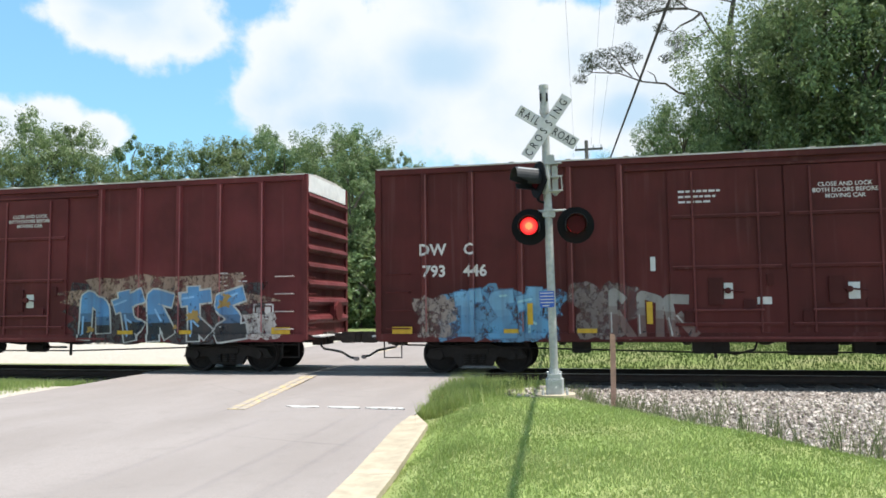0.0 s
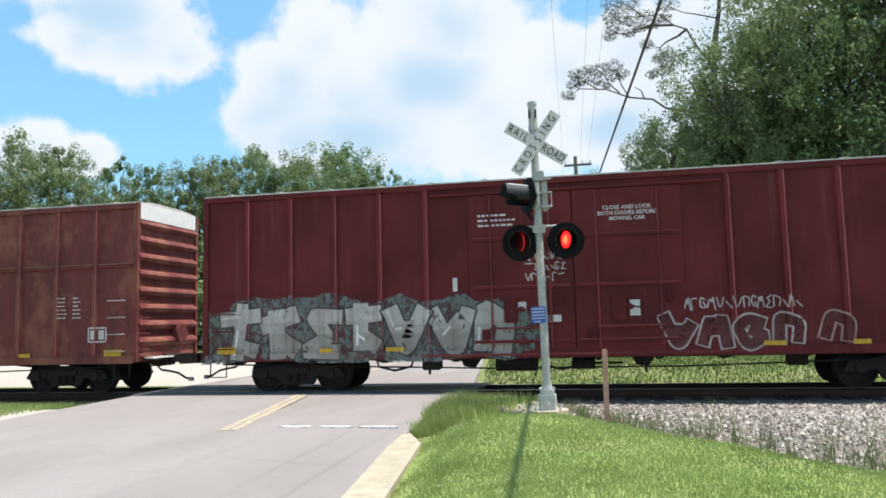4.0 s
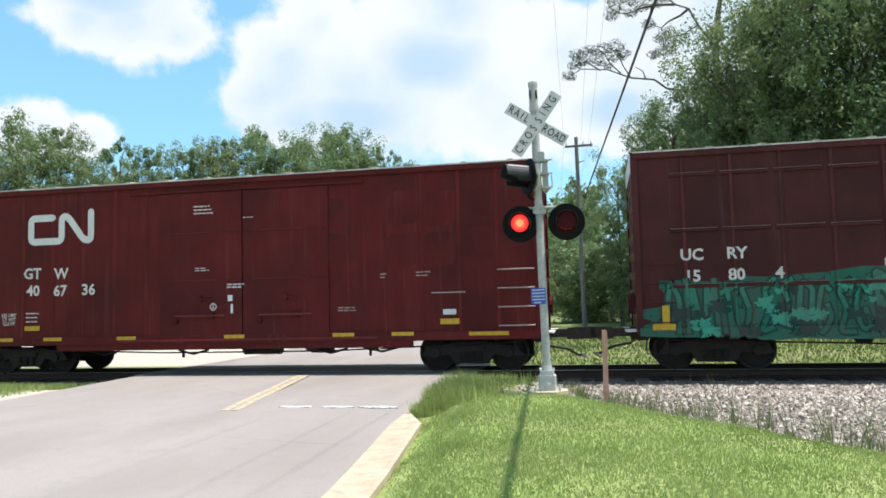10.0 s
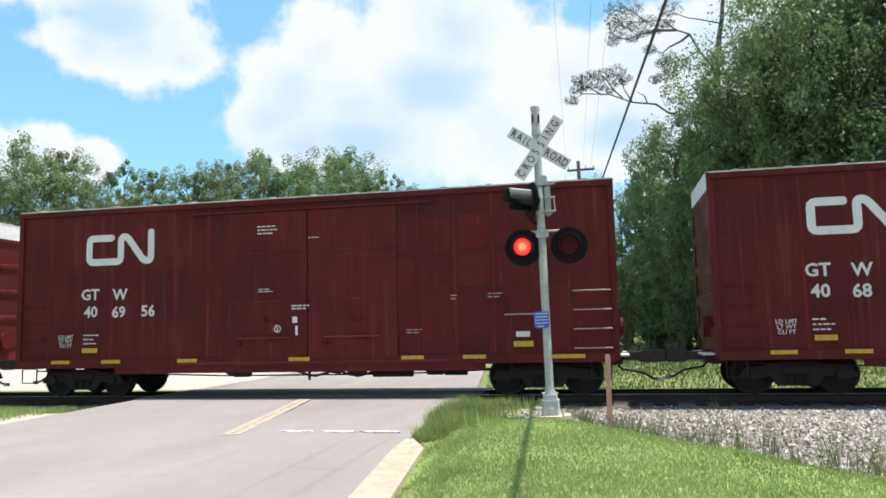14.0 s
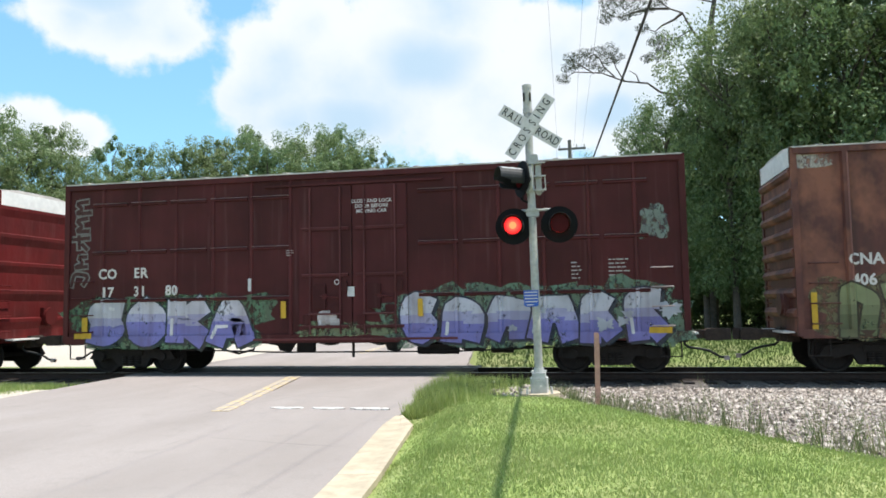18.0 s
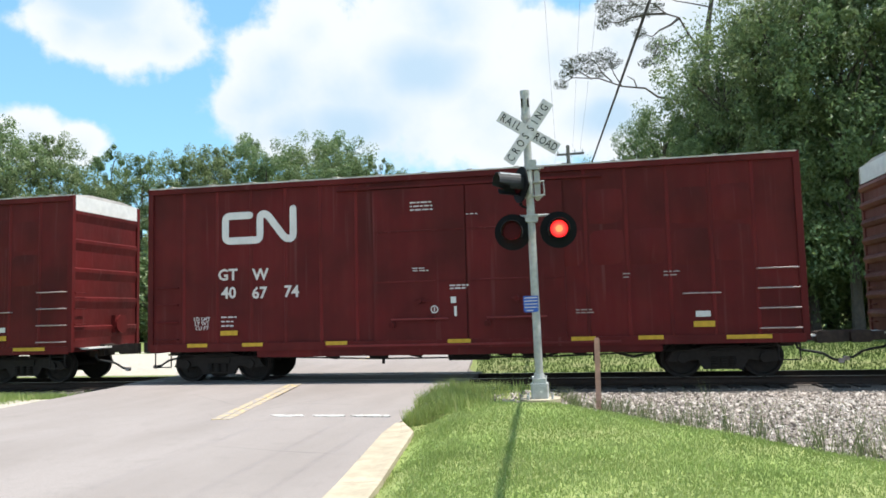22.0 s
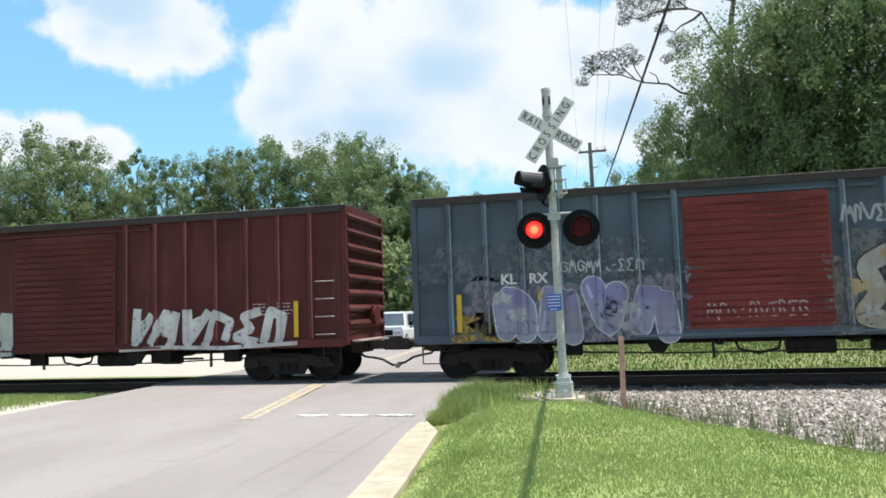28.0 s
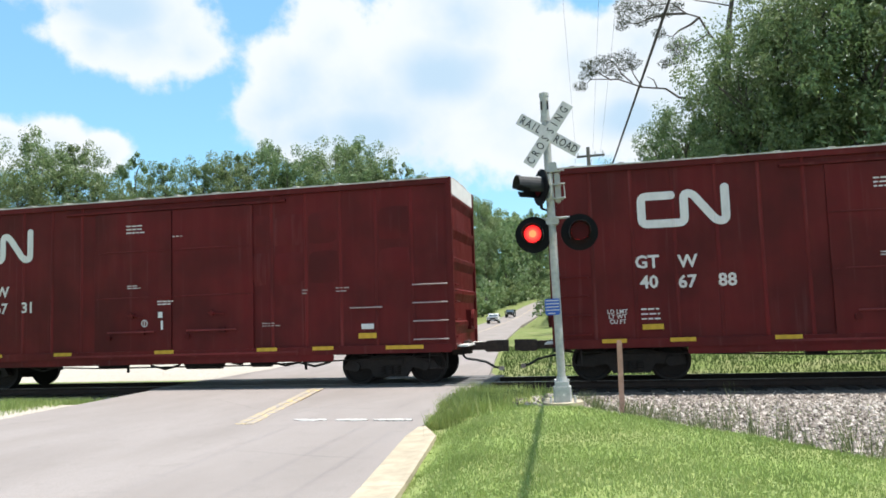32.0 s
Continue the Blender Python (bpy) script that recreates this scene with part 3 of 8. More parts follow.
def cover(x, y):
    """0 grass, 1 gravel, 2 sandy lot."""
    w = 0.5 * noise.noise((x * 0.9, y * 0.9, 11)) + 0.25 * noise.noise((x * 3, y * 3, 2))
    r, l = line(RIGHT, y), line(LEFT, y)
    if 16.4 + w * 0.6 < y < 22.4 + w:
        return 1
    if x > r and 8 < y < 18 and x > gravel_line(y) + w * 0.5:
        return 1
    if x < l and y < 15.2 and x > l - 1.6 + w * 2:
        return 2
    if x < l + 0.2 and 23.5 < y < 37 + 6 * w and x > -46:
        return 2
    return 0


def build_ground():
    def axis(a, b, fine0, fine1, d, grow):
        out = [fine0 + i * d for i in range(int((fine1 - fine0) / d) + 1)]
        s, v = d, out[-1]
        while v < b:
            s *= grow
            v += s
            out.append(v)
        s, v = d, out[0]
        while v > a:
            s *= grow
            v -= s
            out.insert(0, v)
        return out

    xs = axis(-900, 900, -21, 10, 0.32, 1.22)
    ys = axis(-120, 2200, 3, 40, 0.32, 1.2)
    g = Geo()
    n = len(xs)
    g.v = [(x, y, ground_z(x, y)) for y in ys for x in xs]
    g.f = [(j * n + i, j * n + i + 1, (j + 1) * n + i + 1, (j + 1) * n + i) for j in range(len(ys) - 1) for i in range(n - 1)]
    me = g.mesh("ground", True)
    for m in (GROUND, GRAVEL, SAND, LAWN):
        me.materials.append(m)
    def kind(x, y):
        k = cover(x, y)
        return 3 if k == 0 and y < 17 and x > line(RIGHT, y) else k

    kinds = [kind((xs[i] + xs[i + 1]) / 2, (ys[j] + ys[j + 1]) / 2) for j in range(len(ys) - 1) for i in range(n - 1)]
    me.polygons.foreach_set("material_index", kinds)
    tagged(new("ground", me), "mown grass verge with gravel and sandy patches", "ground", kind="structure")


def build_road():
    ys = [-60, -30, -12, -4] + [i * 1.0 for i in range(0, 26)] + [28, 32, 38, 43, 50, 60, 70, 85, 100, 120, 140, 162, 185, 210, 240, 260, 280, 300, 328]
    g = Geo()
    cols = 9
    zt = -0.012
    for y in ys:
        l, r = line(LEFT, y), line(RIGHT, y)
        wob = 0.05 * noise.noise((3, y * 0.7, 1)) if y > 12 else 0
        for i in range(cols):
            f = i / (cols - 1)
            g.v.append((l + (r - l) * f + (wob if i in (0, cols - 1) else 0), y, zt + line(RISE, y) + 0.02 * (1 - (2 * f - 1) ** 2) * (0 if 14 < y < 24 else 1)))
    n = len(ys)
    for j in range(n - 1):
        for i in range(cols - 1):
            a = j * cols + i
            g.f.append((a, a + 1, a + cols + 1, a + cols))
    o = len(g.v)
    for j in range(n):
        for i in (0, cols - 1):
            x, y, z = g.v[j * cols + i]
            g.v.append((x, y, z - 0.35))
    for j in range(n - 1):
        g.f.append((j * cols, (j + 1) * cols, o + 2 * j + 2, o + 2 * j))
        g.f.append((j * cols + cols - 1, o + 2 * j + 1, o + 2 * j + 3, (j + 1) * cols + cols - 1))
    road = part("road", g, ASPHALT)
    tagged(road, "sun-bleached two-lane asphalt road over a level crossing", "road", kind="structure")
    # worn double centre line: short flat strips of paint
    def strip(name, pts, w, m, z=-0.004):
        s = Geo()
        for (x0, y0), (x1, y1) in zip(pts, pts[1:]):
            a, b = z + line(RISE, y0), z + line(RISE, y1)
            s.add([(x0 - w / 2, y0, a), (x0 + w / 2, y0, a), (x1 + w / 2, y1, b), (x1 - w / 2, y1, b),
                   (x0 - w / 2, y0, a - 0.012), (x0 + w / 2, y0, a - 0.012), (x1 + w / 2, y1, b - 0.012), (x1 - w / 2, y1, b - 0.012)],
                  [(0, 1, 2, 3), (0, 4, 5, 1), (1, 5, 6, 2), (2, 6, 7, 3), (3, 7, 4, 0)])
        return part(name, s, m, road)
    for dx in (-0.085, 0.085):
        pts = [(-6.15 + dx - 0.19 * (y - 12.4), y) for y in (11.5, 12.0, 12.8, 13.6, 14.4, 15.2, 16.0, 17.4)]
        strip("centre_line", pts, 0.15, YLINE, 0.0145)
        far = [((line(LEFT, y) + line(RIGHT, y)) / 2 + dx, y) for y in (26, 32, 38, 43, 50, 60, 70, 85, 100, 120, 140, 162, 185, 210, 240)]
        strip("centre_line", far, 0.11, YLINE, 0.012)
    # what is left of the stop line
    for x0, x1 in ((-5.3, -4.72), (-4.55, -4.0), (-3.9, -3.25)):
        g2 = Geo()
        yw = 12.0
        ring = [(x0, yw - 0.03), (x0 + 0.2, yw - 0.10), (x1 - 0.2, yw - 0.09), (x1, yw - 0.05), (x1 - 0.06, yw + 0.06), (x1 - 0.3, yw + 0.09), (x0 + 0.1, yw + 0.07), (x0 - 0.05, yw + 0.03)]
        g2.prism_z(ring, -0.006, 0.012)
        part("stop_line", g2, WLINE, road, "worn white stop line dash")
    # concrete gutter, cast in lengths
    y = -11.0
    while y < 11.0:
        y1 = min(y + 3.05, 11.25)
        g3 = Geo()
        xa, xb = line(RIGHT, y), line(RIGHT, y1 - 0.006)
        prof = [(-0.06, -0.2), (0.38, -0.2), (0.38, 0.020), (0.33, 0.022), (0.20, 0.008), (-0.06, 0.006)]
        k = 0.25 if y1 > 11.2 else 1.0
        vs = [(xa + px, y, pz) for px, pz in prof] + [(xb + px * k, y1 - 0.006, pz) for px, pz in prof]
        m = len(prof)
        g3.add(vs, [tuple(range(m)), tuple(range(2 * m - 1, m - 1, -1))] + [((i + 1) % m, i, m + i, m + (i + 1) % m) for i in range(m)])
        part("gutter_slab", g3, CONC, road, "sandy concrete gutter slab")
        y = y1
    return road


def build_track():
    tr = thing("railway_track", "single railway track on pale stone ballast", "railway track", kind="structure")
    prof = [(-0.07, 0), (0.07, 0), (0.07, -0.03), (0.012, -0.05), (0.012, -0.14), (0.07, -0.16), (0.07, -0.178), (-0.07, -0.178), (-0.07, -0.16), (-0.012, -0.14), (-0.012, -0.05), (-0.07, -0.03)]
    prof = [(y * 0.52 if z > -0.1 else y, z) for y, z in prof]
    for s in (-1, 1):
        g = Geo().prism_x([(TRACK_Y + s * 0.755 + y, z) for y, z in prof[::-1]], -160, 140)
        part("rail", g, RAILM, tr, "rust-brown steel rail")
        part("rail_head", Geo().box(-160, 140, TRACK_Y + s * 0.755 - 0.028, TRACK_Y + s * 0.755 + 0.028, 0, 0.003), TREAD, tr, "shiny running surface of the rail")
    # dark bed colour carries the shadow under the train
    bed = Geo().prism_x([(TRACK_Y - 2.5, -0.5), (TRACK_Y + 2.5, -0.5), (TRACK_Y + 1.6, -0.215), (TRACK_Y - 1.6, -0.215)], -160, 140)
    part("ballast_bed", bed, BED, tr, "crushed stone ballast coloured dark for shade and oil")
    tie = Geo().bevel_box(-0.115, 0.115, TRACK_Y - 1.3, TRACK_Y + 1.3, -0.34, -0.178, 0.012).mesh("tie")
    rng = random.Random(4)
    x = -40.0
    while x < 24:
        if not -12.2 < x < -2.9:
            part("tie", tie, TIE, tr, at=pose(x + rng.uniform(-0.03, 0.03), 0, rng.uniform(-0.006, 0.006), 0, 0, rng.uniform(-0.6, 0.6)))
        x += 0.54
    x = -12.0
    for i in range(5):
        x1 = x + 1.8
        for y0, y1 in ((TRACK_Y - 1.42, TRACK_Y - 0.80), (TRACK_Y - 0.68, TRACK_Y - 0.01), (TRACK_Y + 0.01, TRACK_Y + 0.68), (TRACK_Y + 0.80, TRACK_Y + 1.42)):
            part("crossing_panel", Geo().bevel_box(x + 0.01, x1 - 0.01, y0, y1, -0.2, -0.002 + 0.002 * (i % 2), 0.01), PANEL, tr, "dark worn crossing panel")
        x = x1
    return tr


build_ground()
build_road()
build_track()


# ---------------------------------------------------------------- crossing signal
def hood_shell(r, length, seg=16, span=250, thick=0.008):
    """Half-open visor round a lens, along -y: one bent sheet."""
    g = Geo()
    a0 = 90 - span / 2
    for i in range(seg + 1):
        a = radians(a0 + span * i / seg)
        droop = length * (1.0 if math.sin(a) > -0.1 else 0.55)
        for rr, yy in ((r, 0), (r, -droop), (r + thick, -droop), (r + thick, 0)):
            g.v.append((rr * math.cos(a), yy, rr * math.sin(a)))
    for i in range(seg):
        for j in range(4):
            p, q = i * 4 + j, i * 4 + (j + 1) % 4
            g.f.append((p, q, q + 4, p + 4))
    g.f += [(3, 2, 1, 0), tuple(seg * 4 + j for j in range(4))]
    return g


def disc(r, y0, y1, n=28):
    return Geo().prism_y([(r * math.cos(2 * math.pi * i / n), r * math.sin(2 * math.pi * i / n)) for i in range(n)], y0, y1)


FLASHERS = {}


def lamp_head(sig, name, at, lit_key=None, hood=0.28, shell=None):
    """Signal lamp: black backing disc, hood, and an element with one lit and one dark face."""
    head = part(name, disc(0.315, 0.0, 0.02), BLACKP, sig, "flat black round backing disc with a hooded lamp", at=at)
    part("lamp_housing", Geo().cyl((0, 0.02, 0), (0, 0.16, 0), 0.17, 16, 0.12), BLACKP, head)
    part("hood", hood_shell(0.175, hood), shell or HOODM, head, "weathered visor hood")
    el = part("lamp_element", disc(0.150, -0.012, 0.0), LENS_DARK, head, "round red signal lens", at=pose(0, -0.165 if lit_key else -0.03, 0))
    # two-faced disc added so that turning it stands in for blinking
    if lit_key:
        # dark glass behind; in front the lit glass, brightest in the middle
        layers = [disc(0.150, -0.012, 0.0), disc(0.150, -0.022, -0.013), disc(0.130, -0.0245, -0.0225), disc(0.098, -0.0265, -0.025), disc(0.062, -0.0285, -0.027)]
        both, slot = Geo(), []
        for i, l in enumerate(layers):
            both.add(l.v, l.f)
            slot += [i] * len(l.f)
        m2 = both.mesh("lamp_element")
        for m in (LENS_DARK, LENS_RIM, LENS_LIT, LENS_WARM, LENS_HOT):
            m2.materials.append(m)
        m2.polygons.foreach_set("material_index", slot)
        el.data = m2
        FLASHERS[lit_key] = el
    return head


def build_signal():
    sig = thing("crossing_signal", "silver railway crossing signal post with crossbuck and red flashers", "crossing signal",
                at=pose(-0.905, 12.95, 0.14, 0, -0.95, 4.0))
    H = 5.31
    part("pole", Geo().cyl((0, 0, 0.3), (0, 0, H - 0.5), 0.068, 24), GALV, sig, "galvanised steel post", smooth=False)
    part("pole_top", Geo().cyl((0, 0, H - 0.5), (0, 0, H - 0.42), 0.084, 20).cyl((0, 0, H - 0.42), (0, 0, H - 0.06), 0.076, 20).cyl((0, 0, H - 0.06), (0, 0, H), 0.083, 20), GALV, sig, "grey slotted post cap")
    for x in (-0.058, 0.052):
        part("pole_slot", Geo().bevel_box(x - 0.012, x + 0.012, -0.082, -0.04, H - 0.30, H - 0.15, 0.008), BLACKP, sig, "dark slot in the pole top")
    part("foundation", Geo().prism_z([(0.36 * math.cos(a), 0.36 * math.sin(a)) for a in [k * math.pi / 4 + 0.39 for k in range(8)]], -0.3, 0.03), CONC, sig, "low concrete foundation")
    g = Geo()
    g.prism_z([(-0.12, -0.15), (0.12, -0.15), (0.15, -0.10), (0.15, 0.10), (0.12, 0.15), (-0.12, 0.15), (-0.15, 0.10), (-0.15, -0.10)], 0.03, 0.28)
    g.prism_z([(-0.10, -0.12), (0.10, -0.12), (0.12, -0.08), (0.12, 0.12), (-0.12, 0.12), (-0.12, -0.08)], 0.28, 0.36)
    part("junction_base", g, ALU, sig, "cast aluminium junction box base")
    part("base_cover", Geo().bevel_box(-0.085, 0.085, -0.165, -0.148, 0.07, 0.25, 0.02), ALU, sig)
    part("base_collar", Geo().cyl((0, 0, 0.34), (0, 0, 0.44), 0.098, 14, 0.085), ALU, sig)
    for sx in (-1, 1):
        part("collar_bolt", Geo().cyl((sx * 0.09, -0.06, 0.39), (sx * 0.125, -0.075, 0.39), 0.018, 6), ALU, sig)
        for sy in (-1, 1):
            part("anchor_bolt", Geo().cyl((sx * 0.2, sy * 0.2, 0.0), (sx * 0.2, sy * 0.2, 0.1), 0.022, 6), ALU, sig)
    part("set_screw", Geo().cyl((0.02, -0.178, 0.15), (0.02, -0.163, 0.15), 0.018, 6), WHITEP, sig)
    # crossbuck
    zc = 4.555
    for k, (ang, half, yy) in enumerate(((-34.0, 0.585, -0.095), (54.0, 0.625, -0.115))):
        m = pose(0.03, yy, zc) @ pose(0, 0, 0, 0, -ang, 0)
        bl = part("crossbuck_blade", Geo().bevel_box(-half, half, 0, 0.006, -0.105, 0.105, 0.010), SIGNW, sig, "white crossbuck blade with black letters", at=m)
        thin = Matrix.Diagonal((0.74, 1, 1, 1))
        if k == 0:
            places = list(zip("RAIL", (-0.50, -0.385, -0.285, -0.195))) + list(zip("ROAD", (0.17, 0.285, 0.40, 0.51)))
        else:
            places = list(zip("CROSSING", (-0.535, -0.385, -0.235, -0.085, 0.075, 0.205, 0.34, 0.50)))
        for ch, x in places:
            part("letter", text_mesh(ch, 0.198, 0.001), SIGNK, bl, "black letter " + ch, at=pose(x, -0.004, -0.002) @ thin @ FACE)
    part("crossbuck_bracket", Geo().box(-0.06, 0.06, -0.09, -0.06, zc - 0.1, zc + 0.1), GALV, sig)
    # the pair of flashers towards the road
    zl, mid = 2.865, 0.065
    part("crossarm", Geo().cyl((mid - 0.40, 0.03, zl + 0.26), (mid + 0.40, 0.03, zl + 0.26), 0.022, 10), GALV, sig, "galvanised lamp crossarm")
    part("junction_fitting", Geo().bevel_box(-0.10, 0.12, -0.085, 0.09, zl + 0.14, zl + 0.28, 0.03), GALV, sig)
    for x in (-0.07, 0.03, 0.10):
        part("fitting_bolt", Geo().cyl((x, -0.12, zl + 0.25), (x, -0.08, zl + 0.25), 0.02, 6), GALV, sig)
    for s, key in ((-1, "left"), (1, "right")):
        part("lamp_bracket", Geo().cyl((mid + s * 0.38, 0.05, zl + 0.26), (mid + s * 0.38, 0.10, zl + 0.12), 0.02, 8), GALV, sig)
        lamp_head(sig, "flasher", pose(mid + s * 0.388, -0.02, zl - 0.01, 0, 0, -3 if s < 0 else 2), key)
    # the lamp turned to the side road, seen aslant from behind its hood
    zs = 3.66
    side = lamp_head(sig, "side_flasher", pose(-0.16, -0.06, zs, -4, 0, -66), None, 0.44)
    # pale strip puts the sunlight on top of the hood into its colour
    part("hood_top", Geo().prism_y([(0.187 * math.cos(radians(a)), 0.187 * math.sin(radians(a))) for a in range(50, 151, 10)] + [(0.183 * math.cos(radians(a)), 0.183 * math.sin(radians(a))) for a in range(150, 49, -10)], -0.40, -0.02), HOODG, side, "pale strip painted as the sunlit top of the hood")
    part("lower_visor", Geo().prism_y([(0.187 * math.cos(radians(a)), 0.187 * math.sin(radians(a))) for a in range(200, 271, 10)] + [(0.181 * math.cos(radians(a)), 0.181 * math.sin(radians(a))) for a in range(270, 199, -10)], -0.34, 0.0), HOODM, side)
    part("side_arm", Geo().cyl((-0.16, -0.03, zs - 0.36), (0.0, 0.0, zs - 0.42), 0.02, 8).cyl((-0.16, -0.03, zs - 0.36), (-0.16, -0.03, zs - 0.28), 0.03, 8), BLACKP, sig)
    part("side_housing", Geo().tube([(-0.02, -0.07, zs + 0.20), (0.005, -0.085, zs + 0.02), (0.0, -0.08, zs - 0.16), (-0.05, -0.06, zs - 0.25)], 0.055, 10, 0.035), GALV, sig, "pale lamp arm clamped to the post")
    part("side_housing", Geo().bevel_box(0.085, 0.185, -0.03, 0.12, zs - 0.27, zs + 0.24, 0.03), GALV, sig, "grey lamp housing clamped to the post")
    part("bell_cap", Geo().bevel_box(0.0, 0.14, -0.07, 0.06, zs + 0.27, zs + 0.42, 0.025), GALV, sig)
    for dz in (-0.22, 0.02, 0.25):
        part("clamp", Geo().box(-0.09, 0.20, -0.09, 0.10, zs + dz, zs + dz + 0.03), GALV, sig)
        part("clamp_bolt", Geo().cyl((0.18, -0.09, zs + dz + 0.015), (0.26, -0.09, zs + dz + 0.015), 0.014, 6), GALV, sig)
    part("wire_conduit", Geo().tube([(0.24, -0.06, zs + 0.02), (0.25, -0.06, zs - 0.16), (0.20, -0.05, zs - 0.24)], 0.010, 6), GALV, sig)
    # blue notice
    bs = part("notice_plate", Geo().prism_y([(-0.20, 1.75), (0.045, 1.75), (0.045, 1.50), (0.02, 1.475), (-0.17, 1.475), (-0.20, 1.50)][::-1], -0.082, -0.076), SIGNB, sig, "blue emergency notice plate with white lines")
    for i in range(5):
        part("text_line", Geo().box(-0.185 + (0.03 if i == 0 else 0), 0.03 - (0.07 if i == 0 else 0), -0.0865, -0.083, 1.497 + i * 0.053, 1.513 + i * 0.053), SIGNW, bs)
    return sig


build_signal()


def build_stake():
    st = thing("survey_stake", "reddish weathered wooden survey stake in the gravel", "stake", at=pose(0.05, 12.6, 0.05, 0, 0.6, 8))
    part("shaft", Geo().bevel_box(-0.04, 0.04, -0.018, 0.018, -0.25, 1.10, 0.006), WOOD, st)
    part("split_top", Geo().bevel_box(-0.038, 0.030, -0.014, 0.014, 1.10, 1.125, 0.004), WOOD, st, "split and battered stake top")


build_stake()


# ---------------------------------------------------------------- the train
HW = 1.525
CACHE = {}


def cached(key, build, smooth=False):
    if key not in CACHE:
        CACHE[key] = build().mesh(key if isinstance(key, str) else key[0], smooth or key[0] == "bulged_panel")
    return CACHE[key]


def wheel_geo():
    g = Geo()
    prof = [(0.0, -0.06), (0.10, -0.06), (0.13, -0.03), (0.36, 0.0), (0.40, -0.05), (0.455, -0.05), (0.46, 0.06), (0.485, 0.075), (0.485, 0.095), (0.0, 0.095)]
    n = 22
    for r, y in prof:
        g.v += [(r * math.cos(2 * math.pi * i / n), y, r * math.sin(2 * math.pi * i / n)) for i in range(n)]
    for k in range(len(prof) - 1):
        for i in range(n):
            j = (i + 1) % n
            g.f.append((k * n + i, (k + 1) * n + i, (k + 1) * n + j, k * n + j))
    for a in range(0, 360, 60):  # holes' rims in the wheel plate
        c, s = math.cos(radians(a)), math.sin(radians(a))
        g.cyl((0.24 * c, -0.035, 0.24 * s), (0.24 * c, -0.015, 0.24 * s), 0.035, 6)
    return g


def side_frame_geo():
    """Cast truck side frame with two journal boxes and an open middle."""
    g = Geo()
    outer = [(-1.25, 0.40), (-1.12, 0.60), (-0.65, 0.66), (-0.35, 0.74), (0.35, 0.74), (0.65, 0.66), (1.12, 0.60), (1.25, 0.40), (1.05, 0.36), (0.55, 0.42), (0.42, 0.20), (-0.42, 0.20), (-0.55, 0.42), (-1.05, 0.36)]
    g.prism_y(outer, -0.09, 0.05)
    for x in (-0.89, 0.89):
        g.cyl((x, -0.15, 0.46), (x, -0.08, 0.46), 0.115, 12)
    return g


def springs_geo():
    g = Geo()
    for x in (-0.2, 0.0, 0.2):
        for k in range(4):
            g.cyl((x, -0.13, 0.27 + k * 0.055), (x, -0.13, 0.30 + k * 0.055), 0.075, 8)
    g.box(-0.33, 0.33, -0.15, 0.0, 0.49, 0.62)
    return g


WHEELS = []


def truck(car, index, x, name="truck"):
    t = part(name, cached("truck_bolster", lambda: Geo().box(-0.2, 0.2, -1.05, 1.05, 0.42, 0.70).box(-0.9, 0.9, -0.1, 0.1, 0.40, 0.52)), IRON, car, "grimy four-wheel freight truck", at=pose(x, 0, 0))
    for s in (-1, 1):
        m = pose(0, s * 1.0, 0, 0, 0, 0 if s < 0 else 180)
        part("side_frame", cached("side_frame", side_frame_geo), IRON, t, at=m)
        if s < 0:
            tagged(part("spring_nest", cached("spring_nest", springs_geo), IRON, t, at=pose(0, -0.98, 0)), kind="stuff")
    for dx in (-0.89, 0.89):
        g = cached("wheelset", lambda: wheelset_geo())
        w = part("wheelset", g, IRON, t, "rusty axle with two flanged wheels", at=pose(dx, 0, 0.46))
        WHEELS.append((index, w, dx, x))
    return t


def wheelset_geo():
    g = Geo()
    w = wheel_geo()
    g.add([(x, y - 0.80, z) for x, y, z in w.v], w.f)
    g.add([(x, -(y - 0.80), z) for x, y, z in w.v], [f[::-1] for f in w.f])
    g.cyl((0, -0.98, 0), (0, 0.98, 0), 0.075, 10)
    return g


def coupler(car, s, a, z=0.86, reach=0.62):
    c = part("coupler", cached(("coupler", s, reach), lambda: Geo().box(-0.1, reach * 0.55, -0.09, 0.09, z - 0.10, z + 0.10)
             .bevel_box(reach * 0.55, reach, -0.17, 0.14, z - 0.15, z + 0.13, 0.05).box(-0.02, reach * 0.16, -0.24, 0.24, z - 0.18, z + 0.14).box(reach * 0.7, reach + 0.14, -0.15, -0.02, z - 0.14, z + 0.14).box(-0.25, 0.02, -0.3, 0.3, z - 0.2, z + 0.2)), RUSTK, car, "grimy cast steel coupler",
             at=pose(s * a, 0, 0, 0, 0, 0 if s > 0 else 180))
    pts = [(0.05, -0.42, z - 0.10), (0.06, -0.44, z - 0.22), (0.14, -0.44, z - 0.29), (0.40, -0.42, z - 0.33), (0.62, -0.40, z - 0.38), (0.85, -0.38, z - 0.52), (1.05, -0.37, z - 0.54)]
    part("air_hose", cached(("air_hose", 1), lambda: Geo().tube(pts, 0.030, 6)), RUBBER, c, "black rubber brake hose")
    part("hose_coupling", cached("hose_coupling", lambda: Geo().bevel_box(0.94, 1.06, -0.43, -0.33, z - 0.60, z - 0.50, 0.02)), LEDGE, c, "pale metal hose coupling")
    part("cut_lever", cached("cut_lever", lambda: Geo().tube([(0.02, -1.3, z + 0.12), (0.12, -0.9, z - 0.02), (0.2, -0.25, z + 0.05)], 0.014, 5)), IRON, c)
    return c


